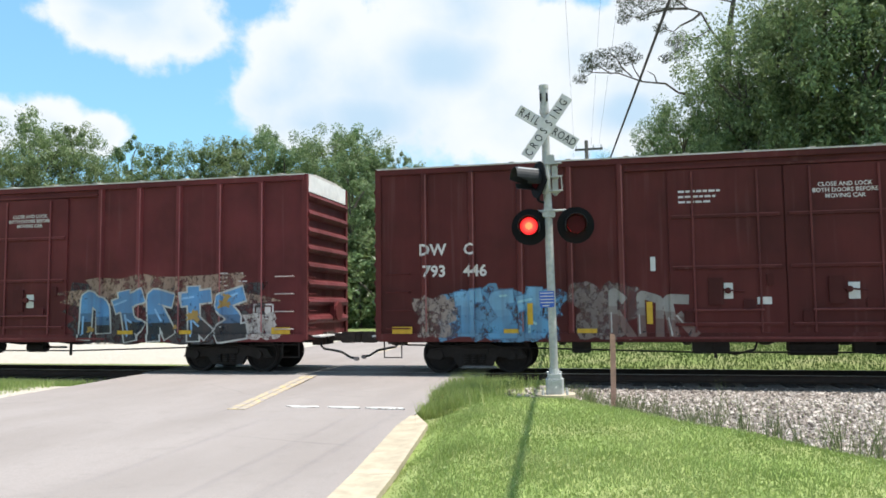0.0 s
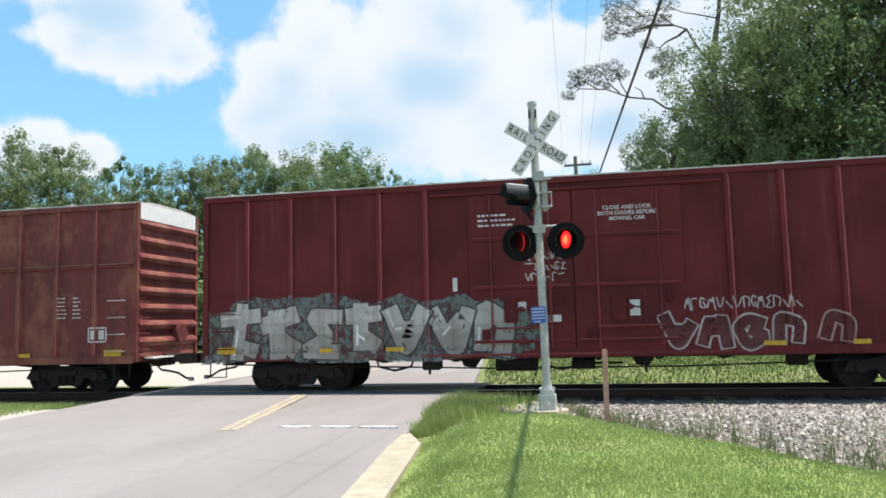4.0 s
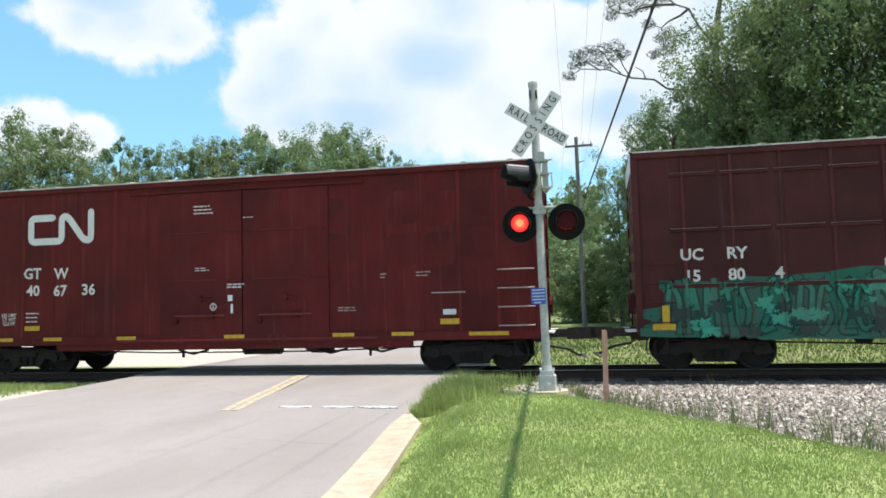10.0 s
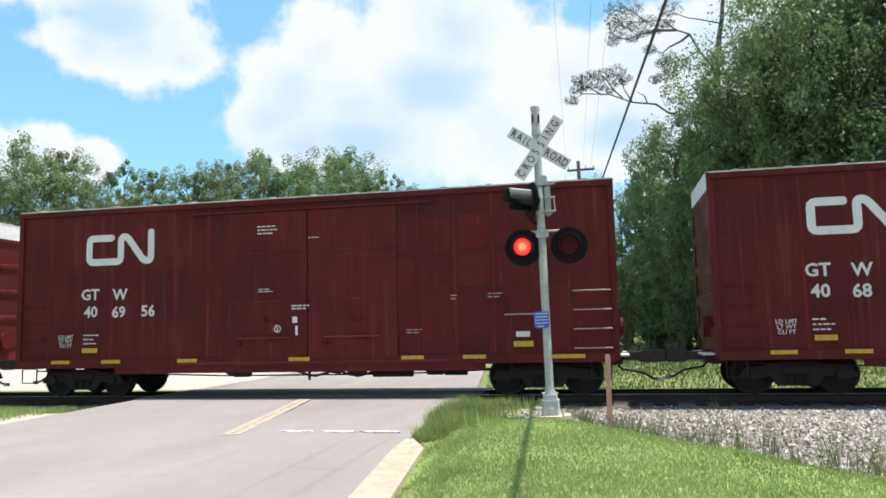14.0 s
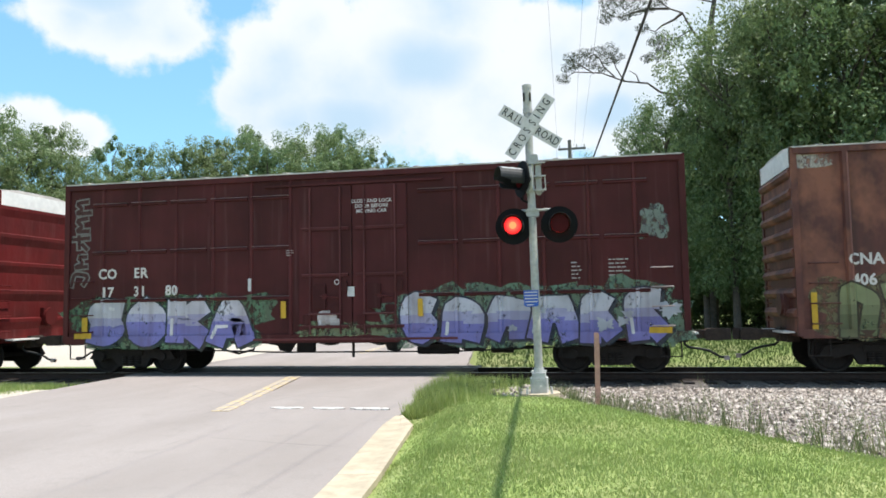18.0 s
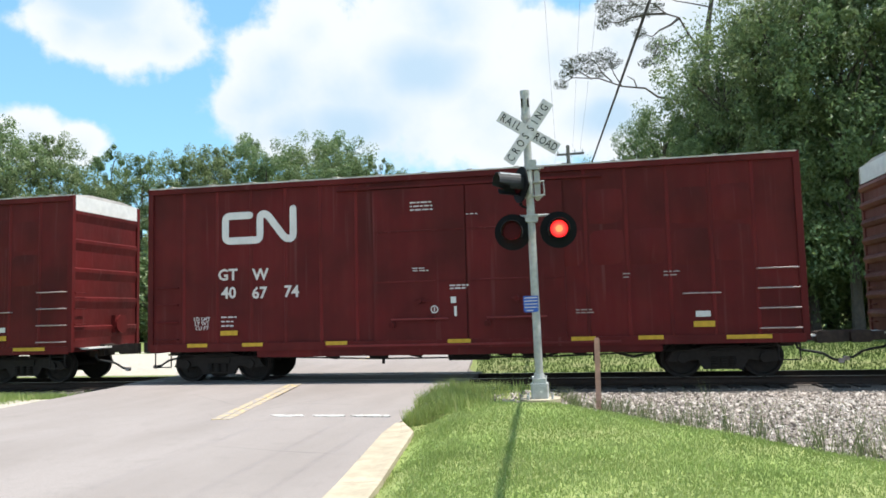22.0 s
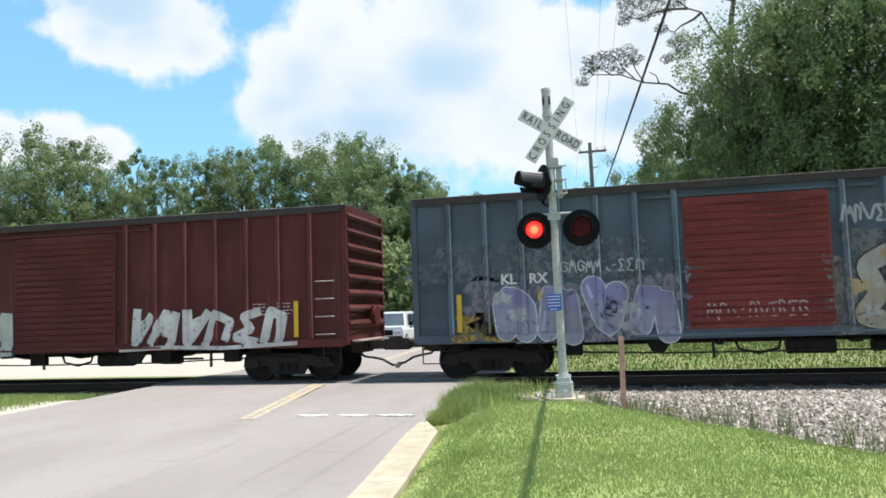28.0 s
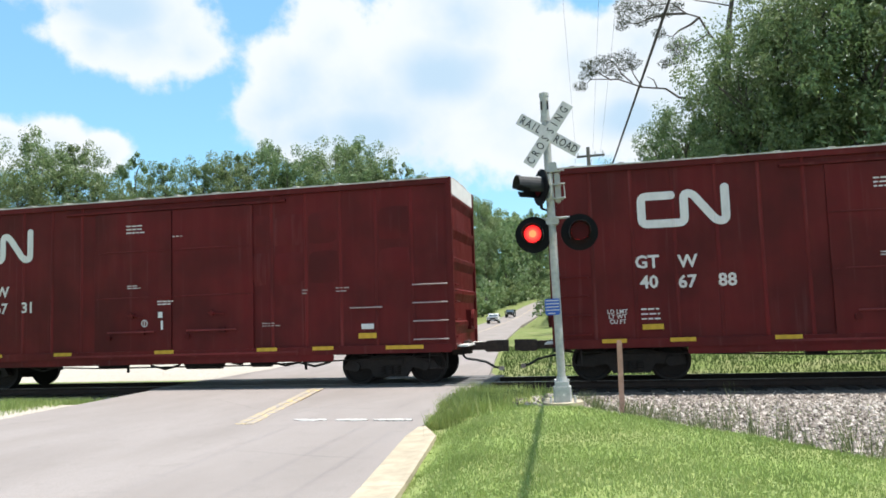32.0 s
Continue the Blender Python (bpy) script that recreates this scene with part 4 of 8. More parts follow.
def underframe(car, a, tx, seed, zb):
    rng = random.Random(seed)
    part("centre_sill", cached(("centre_sill", round(a, 1)), lambda: Geo().box(-a + 0.2, a - 0.2, -0.2, 0.2, 0.72, 1.05)), UNDER, car)
    cb = cached(("cross_bearer", zb), lambda: Geo().prism_x([(-1.4, zb + 0.02), (-0.2, 0.66), (0.2, 0.66), (1.4, zb + 0.02), (1.4, zb + 0.2), (-1.4, zb + 0.2)], 0, 0.12))
    x = -tx + 2.0
    while x < tx - 1.6:
        part("cross_bearer", cb, UNDER, car, at=pose(x, 0, 0))
        x += rng.uniform(1.3, 1.9)
    bx = rng.uniform(-1.5, 2.5)
    part("brake_reservoir", cached("brake_reservoir", lambda: Geo().cyl((-0.5, -0.85, 0.66), (0.5, -0.85, 0.66), 0.20, 12)), UNDER, car, at=pose(bx, 0, 0))
    part("brake_cylinder", cached("brake_cylinder", lambda: Geo().cyl((-0.3, -0.7, 0.62), (0.25, -0.7, 0.62), 0.14, 10).cyl((0.25, -0.7, 0.62), (0.9, -0.7, 0.62), 0.03, 6)), UNDER, car, at=pose(bx + 1.6, 0, 0))
    part("brake_pipe", cached(("brake_pipe", round(a, 1)), lambda: Geo().tube([(-a + 0.3, -1.15, 0.72), (-2.0, -1.15, 0.55), (2.5, -1.15, 0.55), (a - 0.3, -1.15, 0.72)], 0.02, 5)), UNDER, car)
    for k in range(7):
        gx, gy = rng.uniform(-tx + 1.7, tx - 1.7), rng.uniform(-1.3, -0.7)
        kind = rng.randrange(3)
        gear = cached(("hanging_gear", kind), lambda: (Geo().bevel_box(-0.22, 0.22, -0.1, 0.1, 0.52, 0.86, 0.04), Geo().tube([(-0.5, 0, 0.84), (-0.42, 0, 0.60), (0.0, 0, 0.50), (0.42, 0, 0.60), (0.5, 0, 0.84)], 0.03, 6),
                                                       Geo().prism_y([(-0.3, 0.86), (-0.18, 0.58), (0.1, 0.54), (0.32, 0.86)][::-1], -0.05, 0.05))[kind])
        part("brake_gear", gear, UNDER, car, at=pose(gx, gy, 0))
    for hx in (bx - 2.1, bx + 3.0):
        part("pipe_hanger", cached("pipe_hanger", lambda: Geo().box(-0.03, 0.03, -1.17, -1.13, 0.42, 0.85)), UNDER, car, at=pose(hx, 0, 0))


SKIN = {}
COAT = {}


def box_skin(in_y, posts, pw, pd, door, dz, sill_z):
    """How far out a boxcar's side lies at each place: panels, posts, door leaves and the side sill."""
    d0, d1 = door
    xs = [d0, d1]
    for x in posts:
        xs += [x - pw, x - 0.6 * pw, x + 0.6 * pw, x + pw]

    def depth(x, z):
        if z < sill_z:
            return -HW - 0.004
        for p in posts:
            k = abs(x - p)
            if k < pw:
                return in_y - pd * min(1.0, (pw - k) / (0.4 * pw))
        if d0 < x < d1 and dz[0] < z < dz[1]:
            return in_y - 0.045
        return in_y
    return sorted(xs), sorted((sill_z, *dz)), depth


def split(poly, axis, c):
    """The two parts of a flat convex outline on either side of a line."""
    a, b = [], []
    for p, q in zip(poly, poly[1:] + poly[:1]):
        (a if p[axis] <= c else b).append(p)
        if (p[axis] <= c) != (q[axis] <= c):
            f = (c - p[axis]) / (q[axis] - p[axis])
            m = tuple(p[i] + (q[i] - p[i]) * f for i in range(3))
            a.append(m)
            b.append(m)
    return a, b


def lay_on(car, g):
    """Paint laid onto a car's side: a flat drawing (x, height above the skin, z) follows posts, doors and sill."""
    xs, zs, depth = SKIN[car]
    out = Geo()
    for f in g.f:
        todo = [[g.v[i] for i in f]]
        for axis, cuts in ((0, xs), (2, zs)):
            done = []
            for poly in todo:
                hi, lo = max(p[axis] for p in poly), min(p[axis] for p in poly)
                for c in cuts:
                    if lo + 0.0005 < c < hi - 0.0005:
                        a, poly = split(poly, axis, c)
                        if len(a) > 2:
                            done.append(a)
                if len(poly) > 2:
                    done.append(poly)
            todo = done
        for poly in todo:
            n = len(poly)
            cx, cz = sum(p[0] for p in poly) / n, sum(p[2] for p in poly) / n
            out.add([(x, depth(x + (cx - x) * 0.02, z + (cz - z) * 0.02) - off, z) for x, off, z in poly], [tuple(range(n))])
    return out


def decal(name, geo, parent, color, label="", m=None):
    ob = part(name, lay_on(parent, geo), m or STENCIL, parent, label, color)
    return tagged(ob, kind="stuff") if "stencil" in name or "graffiti" in name or "paint" in name else ob


def quad(g, x0, x1, z0, z1, off=0.003):
    return g.add([(x0, off, z0), (x1, off, z0), (x1, off, z1), (x0, off, z1)], [(0, 1, 2, 3)])


def ring_mark(g, x, z, r, w=None, off=0.003, n=16):
    """A painted disc, or a ring of width w."""
    o = [(x + r * math.cos(2 * math.pi * i / n), off, z + r * math.sin(2 * math.pi * i / n)) for i in range(n)]
    if w is None:
        return g.add([(x, off, z)] + o, [(0, 1 + i, 1 + (i + 1) % n) for i in range(n)])
    q = [(x + (px - x) * (r - w) / r, off, z + (pz - z) * (r - w) / r) for px, _, pz in o]
    return g.add(o + q, [(i, (i + 1) % n, n + (i + 1) % n, n + i) for i in range(n)])


def bars(x, z, w, rows, h=0.035, gap=0.03, seed=0):
    """Unreadable stencilled lines: plain bars."""
    rng = random.Random(seed)
    g = Geo()
    for k in range(rows):
        xx = 0.0
        zz = z - k * (h + gap)
        end = w * rng.uniform(0.7, 1.0)
        while xx < end - 0.05:
            d = rng.uniform(0.05, 0.16)
            quad(g, x + xx, x + min(end, xx + d), zz - h * 0.33, zz + h * 0.33)
            xx += d + 0.03
    return g


def text_geo(s, size, bold, x, z):
    me = text_mesh(s, size, bold)
    g = Geo()
    g.v = [(v.co.x + x, 0.004, v.co.y + z) for v in me.vertices]
    g.f = [tuple(p.vertices) for p in me.polygons]
    return g


def words(car, items, size, color=(0.63, 0.59, 0.56), name="reporting_mark", bold=0.010):
    for s, x, z in items:
        decal(name, text_geo(s, size, bold, x, z), car, color, "white stencilled characters " + s)


def stroke(g, poly, w, off, square=True):
    """One flat painted stroke of even width, with cut or round ends; its bends lie a hair above one another."""
    P = list(poly)
    n = len(P)
    if square:
        for i, j in ((0, 1), (n - 1, n - 2)):
            d = math.hypot(P[i][0] - P[j][0], P[i][1] - P[j][1]) or 1
            P[i] = tuple(P[i][k] + (P[i][k] - P[j][k]) / d * w * 0.32 for k in (0, 1))
    L, R = [], []
    for i, (x, z) in enumerate(P):
        x0, z0 = P[max(0, i - 1)]
        x1, z1 = P[min(n - 1, i + 1)]
        d = math.hypot(x1 - x0, z1 - z0) or 1
        nx, nz = -(z1 - z0) / d * w / 2, (x1 - x0) / d * w / 2
        L.append((x + nx, z + nz))
        R.append((x - nx, z - nz))
    o = len(g.v)
    for q, (x, z) in enumerate(L + R):
        g.v.append((x, off + 0.000004 * (q % n), z))
    g.f += [(o + i, o + n + i, o + n + i + 1, o + i + 1) for i in range(n - 1)]
    if not square:
        for end, (ex, ez), (px, pz) in ((0, P[0], P[1]), (n - 1, P[-1], P[-2])):
            d = math.hypot(ex - px, ez - pz) or 1
            ux, uz = (ex - px) / d * w / 2, (ez - pz) / d * w / 2
            vx, vz = L[end][0] - ex, L[end][1] - ez
            ids = []
            for k in range(1, 6):
                t = math.pi * k / 6
                ids.append(len(g.v))
                g.v.append((ex + vx * math.cos(t) + ux * math.sin(t), off, ez + vz * math.cos(t) + uz * math.sin(t)))
            g.f.append((o + end, *ids, o + n + end))


def rounded(poly, r):
    """The same line of points with its bends rounded."""
    out = [poly[0]]
    for (ax, az), (bx, bz), (cx, cz) in zip(poly, poly[1:], poly[2:]):
        d0, d1 = math.hypot(bx - ax, bz - az), math.hypot(cx - bx, cz - bz)
        k0, k1 = min(r, d0 * 0.45) / d0, min(r, d1 * 0.45) / d1
        p, q = (bx + (ax - bx) * k0, bz + (az - bz) * k0), (bx + (cx - bx) * k1, bz + (cz - bz) * k1)
        for f in (0.0, 0.33, 0.67, 1.0):
            out.append(tuple((1 - f) ** 2 * p[i] + 2 * f * (1 - f) * (bx, bz)[i] + f * f * q[i] for i in (0, 1)))
    return out + [poly[-1]]


def smear(g, x0, z0, x1, z1, rng, off, low, rough=0.22):
    """A ragged sprayed cloud."""
    n = 40
    cx, cz, rx, rz = (x0 + x1) / 2, (z0 + z1) / 2, (x1 - x0) / 2, (z1 - z0) / 2
    ph = [rng.uniform(0, 6.28) for _ in range(4)]
    o = len(g.v)
    g.v.append((cx, off, cz))
    for i in range(n):
        t = 2 * math.pi * i / n
        c, s = math.cos(t), math.sin(t)
        k = min(1.28, 1 / max(abs(c), abs(s)))
        k *= 1 + rough * (0.5 * math.sin(3 * t + ph[0]) + 0.4 * math.sin(5 * t + ph[1]) + 0.4 * math.sin(9 * t + ph[2]) + 0.3 * math.sin(14 * t + ph[3]))
        g.v.append((cx + rx * c * k, off, max(low, cz + rz * s * k)))
    g.f += [(o, o + 1 + i, o + 1 + (i + 1) % n) for i in range(n)]


LETTER = {"A": [[(0, 0), (0.42, 1), (0.62, 1), (1, 0)], [(0.22, 0.34), (0.8, 0.34)]], "C": [[(0.95, 0.86), (0.5, 1), (0.08, 0.75), (0.08, 0.25), (0.5, 0), (0.95, 0.14)]],
          "D": [[(0.1, 0), (0.1, 1), (0.6, 0.95), (0.95, 0.5), (0.6, 0.05), (0.1, 0)]], "E": [[(0.95, 0.96), (0.1, 1), (0.1, 0), (0.95, 0.04)], [(0.1, 0.52), (0.78, 0.52)]],
          "I": [[(0.5, 0), (0.5, 1)]], "K": [[(0.1, 0), (0.1, 1)], [(0.9, 1), (0.25, 0.5), (0.95, 0)]], "M": [[(0, 0), (0.08, 1), (0.5, 0.42), (0.92, 1), (1, 0)]],
          "O": [[(0.5, 1), (0.08, 0.75), (0.08, 0.25), (0.5, 0), (0.92, 0.25), (0.92, 0.75), (0.5, 1)]], "R": [[(0.1, 0), (0.1, 1), (0.8, 0.94), (0.86, 0.62), (0.2, 0.48)], [(0.42, 0.5), (1, 0)]],
          "S": [[(0.95, 0.86), (0.5, 1), (0.08, 0.8), (0.3, 0.56), (0.75, 0.44), (0.92, 0.2), (0.5, 0), (0.05, 0.14)]], "U": [[(0.05, 1), (0.1, 0.25), (0.5, 0), (0.9, 0.25), (0.95, 1)]]}


def limbs(rng):
    """An abstract sprayed shape: a stem with arms, hooks or a zigzag; no character."""
    j = lambda a: a + rng.uniform(-0.10, 0.10)
    kind = rng.randrange(7)
    shapes = ([[(0.15, 0), (0.1, 1), (0.75, 0.9)], [(0.35, 0.55), (1, 0.05)]], [[(0, 0.95), (0.45, 0.1), (0.6, 0.1), (1, 0.9)], [(0.3, 0.5), (0.7, 0.62)]],
              [[(0.1, 0.1), (0.2, 0.95), (0.9, 0.75), (0.8, 0.1)]], [[(0.95, 0.9), (0.2, 0.85), (0.7, 0.45), (0.05, 0.1), (0.95, 0.05)]],
              [[(0.5, 0), (0.45, 1)], [(0, 0.8), (1, 0.92)], [(0.5, 0.3), (0.95, 0.1)]], [[(0, 0.05), (0.3, 1), (0.55, 0.35), (0.75, 1), (1, 0)]],
              [[(0.9, 0.8), (0.3, 1), (0.05, 0.5), (0.4, 0.02), (0.95, 0.25), (0.6, 0.5)]])[kind]
    return [[(j(x), j(z)) for x, z in line_] for line_ in shapes]


def below(g, cut):
    """The parts of a flat drawing under a wavy line."""
    out = Geo()
    for f in g.f:
        poly = [g.v[i] for i in f]
        c = cut + 0.05 * math.sin(3.1 * poly[0][0]) + 0.03 * math.sin(11 * poly[0][0])
        a = split(poly, 2, c)[0]
        if len(a) > 2:
            out.add([(x, off + 0.0002, z) for x, off, z in a], [tuple(range(len(a)))])
    return out


def graffiti(car, rect, what, top, low, edge, back=None, seed=1, weight=0.30, lean=0.0, line_w=0.045, shade=None, bare=(), spots=(), shine=True, smooth=0.12, square=True, cut=0.45, label="abstract sprayed graffiti shapes"):
    """A sprayed piece in layers: haze, drop shade, outline, fill in two tones, highlights and spots.
    what is how many abstract shapes stand in a row, or the characters that can be read."""
    rng = random.Random(seed)
    x0, z0, x1, z1 = rect
    n = what if isinstance(what, int) else len(what)
    w, h = (x1 - x0) / n, z1 - z0
    if back:
        hz = Geo()
        m = max(2, n // 2)
        for i in range(m):
            cx = x0 + (x1 - x0) * (i + 0.5) / m
            smear(hz, cx - (x1 - x0) / m * 0.66, z0 - 0.02, cx + (x1 - x0) / m * 0.66, z1 + rng.uniform(-0.05, 0.12) * h, rng, 0.0030 + 0.0001 * i, z0 - 0.06)
        decal("paint_haze", hz, car, back, "rough patch of sprayed background colour", HAZE)
    ge, gf, gh, gd = Geo(), Geo(), Geo(), Geo()
    order = list(range(n))
    rng.shuffle(order)
    for k, i in enumerate(order):
        off = 0.0045 + 0.0011 * k
        lines = LETTER[what[i]] if not isinstance(what, int) else limbs(rng)
        tilt, grow, dz = rng.uniform(-0.10, 0.10), rng.uniform(0.96, 1.16), rng.uniform(-0.04, 0.04) * h
        sw = weight * min(w, h * 0.95) * rng.uniform(0.9, 1.1)
        for q, line_ in enumerate(lines):
            pts = []
            for u, v in line_:
                px, pz = (u - 0.5) * (w * grow - sw), (v - 0.5) * (h - sw) + dz
                pts.append((x0 + (i + 0.5) * w + px * math.cos(tilt) - pz * math.sin(tilt) + lean * pz, max(z0 + 0.4 * sw, (z0 + z1) / 2 + pz * math.cos(tilt) + px * math.sin(tilt))))
            pts = rounded(pts, smooth * min(w, h)) if smooth else pts
            if shade:
                stroke(gd, [(x + 0.07, z - 0.055) for x, z in pts], sw + line_w, off - 0.0004 + 0.00003 * q, square)
            if edge:
                stroke(ge, pts, sw + 2 * line_w, off + 0.00003 * q, square)
            if top:
                stroke(gf, pts, sw, off + 0.0003 + 0.00003 * q, square)
                if shine and rng.random() < 0.7:
                    a, b = pts[0], pts[1]
                    s = sw * 0.24
                    stroke(gh, [(a[0] - s, a[1] + s * 0.3), ((a[0] + b[0]) / 2 - s, (a[1] + b[1]) / 2 + s * 0.3)], max(0.022, sw * 0.16), off + 0.0007, False)
    hi = 0.0045 + 0.0011 * n
    if shade:
        decal("graffiti_shade", gd, car, shade, "dark sprayed drop shade", SPRAY)
    if edge:
        decal("graffiti_outline", ge, car, edge, "sprayed outline of the graffiti", SPRAY)
    if top:
        decal("graffiti", gf, car, top, label, SPRAY)
        decal("graffiti_lower_tone", below(gf, z0 + h * cut), car, low, "second sprayed tone", SPRAY)
        decal("graffiti_lower_tone", below(gf, z0 + h * (cut + 0.16)), car, tuple((a + b) / 2 for a, b in zip(top, low)), "blended sprayed tone", SPRAY).location.y = 0.0001
        if shine and gh.f:
            decal("graffiti_highlight", gh, car, tuple(min(0.72, c * 1.3 + 0.12) for c in top), "pale sprayed highlights", SPRAY)
    for k, col in enumerate(spots):
        g = Geo()
        for q in range(max(4, n)):
            cx, cz, r = rng.uniform(x0, x1), rng.uniform(z0 + 0.1, z1 - 0.2), rng.uniform(0.05, 0.16)
            smear(g, cx - r * 1.4, cz - r, cx + r * 1.4, cz + r, rng, hi + 0.001 + 0.0001 * q + 0.0015 * k, z0, 0.4)
        decal("graffiti_fill", g, car, col, "spots of another sprayed colour", SPRAY)
    if bare:
        g = Geo()
        for bx0, bz0, bx1, bz1 in bare:
            quad(g, bx0, bx1, bz0, bz1, hi + 0.005)
        decal("bare_panel_graffiti_gap", g, car, COAT[car][0], "panel left bare by the sprayer", COAT[car][1])


def tag(car, x, z, w, h, color, seed, rows=1, line_w=0.030):
    """A thin scribbled tag: loops and strokes in rows; no characters."""
    rng = random.Random(seed)
    g = Geo()
    for r in range(rows):
        zr = z + h * (1 - (r + 0.5) / rows)
        hr = h / rows * 0.75
        xx, k = x, 0
        while xx < x + w - 0.05:
            d = rng.uniform(0.45, 0.85) * min(hr, w)
            pts = [(xx + (p[0] * 0.9 + 0.05) * d, zr + (p[1] - 0.5) * hr) for p in rng.choice(limbs(rng))]
            stroke(g, rounded(pts, 0.3 * d), line_w, 0.004 + 0.0001 * (k % 12), False)
            xx += d * 0.95
            k += 1
    decal("graffiti_tag", g, car, color, "thin scribbled spray tag", SPRAY)


def patch(car, rect, color, seed, rough=0.22, mat=None):
    x0, z0, x1, z1 = rect
    g = Geo()
    smear(g, x0, z0, x1, z1, random.Random(seed), 0.0032, z0, rough)
    decal("paint_patch", g, car, color, "ragged patch of old paint", mat or HAZE)


def squiggle_logo(car, x0, z0, x1, z1, color=(0.68, 0.65, 0.63)):
    """A wide white two-stroke emblem drawn as one bent line."""
    w, h = x1 - x0, z1 - z0
    pts = [(0.375, 0.87), (0.05, 0.87), (0.05, 0.11), (0.51, 0.11), (0.51, 0.89), (0.60, 0.89), (0.845, 0.11), (0.945, 0.11), (0.945, 1.0)]
    g = Geo()
    stroke(g, rounded([(x0 + px * w, z0 + pz * h) for px, pz in pts], 0.12), 0.185, 0.004, False)
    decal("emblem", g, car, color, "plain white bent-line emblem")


def reflectors(car, a, xs, z, w=0.75, h=0.09):
    me = cached(("reflector", w, h), lambda: Geo().box(-w / 2, w / 2, -HW - 0.012, -HW - 0.004, -h / 2, h / 2))
    for x in xs:
        part("reflector_strip", me, YELLOWP, car, "dirty yellow reflector strip", at=pose(x, 0, z))


def ladder(car, xs, zs, w=0.85, mat=LEDGE, color=None):
    # default pale paint puts sunlight on the rungs into their colour
    me = cached(("grab_iron", w), lambda: Geo().tube([(-w / 2, -HW + 0.02, 0), (-w / 2, -HW - 0.06, 0), (w / 2, -HW - 0.06, 0), (w / 2, -HW + 0.02, 0)], 0.016, 6))
    for x in xs:
        for z in zs:
            part("grab_iron", me, mat, car, color=color, at=pose(x, 0, z))


def car_ends(car, a, eave, zb, color, ribs, band, paint, style):
    for s in (-1, 1):
        m = pose(s * a, 0, 0, 0, 0, 0 if s > 0 else 180)
        key = ("end", style, round(eave, 2), round(zb, 2), ribs)
        end = part("end_wall", cached(key, lambda: Geo().box(-0.02, 0.03, -HW + 0.03, HW - 0.03, zb + 0.12, eave + 0.02)), paint, car, "ribbed steel end wall", color, at=m)
        top, bot = eave - (0.55 if band else 0.25), zb + 0.55
        for i in range(ribs):
            z = top - (top - bot) * i / max(1, ribs - 1)
            h = 0.5 * (top - bot) / ribs
            if style == "panel":
                g = cached(("end_rib", "panel", round(h, 2)), lambda: Geo().prism_y([(0.02, h * 0.6), (0.08, h * 0.48), (0.08, h * 0.2), (0.02, -h * 0.6)], -HW + 0.08, HW - 0.08))
            else:
                g = cached(("end_rib", "round", round(h, 2)), lambda: Geo().prism_y([(0.02, -h * 0.62), (0.10, -h * 0.40), (0.14, 0), (0.10, h * 0.40), (0.02, h * 0.62)][::-1], -HW + 0.08, HW - 0.08))
            part("end_rib", g, paint, end, color=color, at=pose(0, 0, z))
        cp = cached(("corner_post", round(eave, 2), round(zb, 2)), lambda: Geo().box(-0.06, 0.08, -0.06, 0.06, zb + 0.05, eave))
        for sy in (-1, 1):
            part("corner_post", cp, paint, car, color=color, at=pose(s * (a + 0.01), sy * (HW - 0.06), 0))
        if band:
            part("end_band", cached(("end_band", round(eave, 2)), lambda: Geo().box(0.03, 0.07, -HW + 0.02, HW - 0.02, eave - 0.42, eave + 0.01)), WHITEP, end, "white reflective band along the top of the end")
        for k in range(4):
            part("end_rung", cached("end_rung", end_rung_geo), paint, end, color=color, at=pose(0, 0, zb + 0.35 + k * 0.42))
        part("crossover_step", cached(("crossover_step", round(zb, 2)), lambda: Geo().box(0.04, 0.30, -1.1, 1.1, zb + 0.10, zb + 0.14)), WHITEP if band else LEDGE, end, "worn pale crossover step")
        part("hand_brake", cached(("hand_brake", round(zb, 2)), lambda: Geo().cyl((0.14, 0.5, zb + 0.75), (0.22, 0.5, zb + 0.75), 0.26, 14).box(0.03, 0.16, 0.25, 0.75, zb + 0.5, zb + 1.0)), paint, end, color=color)


def end_rung_geo():
    return Geo().tube([(0.04, -1.42, 0), (0.12, -1.42, 0), (0.12, -0.98, 0), (0.04, -0.98, 0)], 0.015, 5)


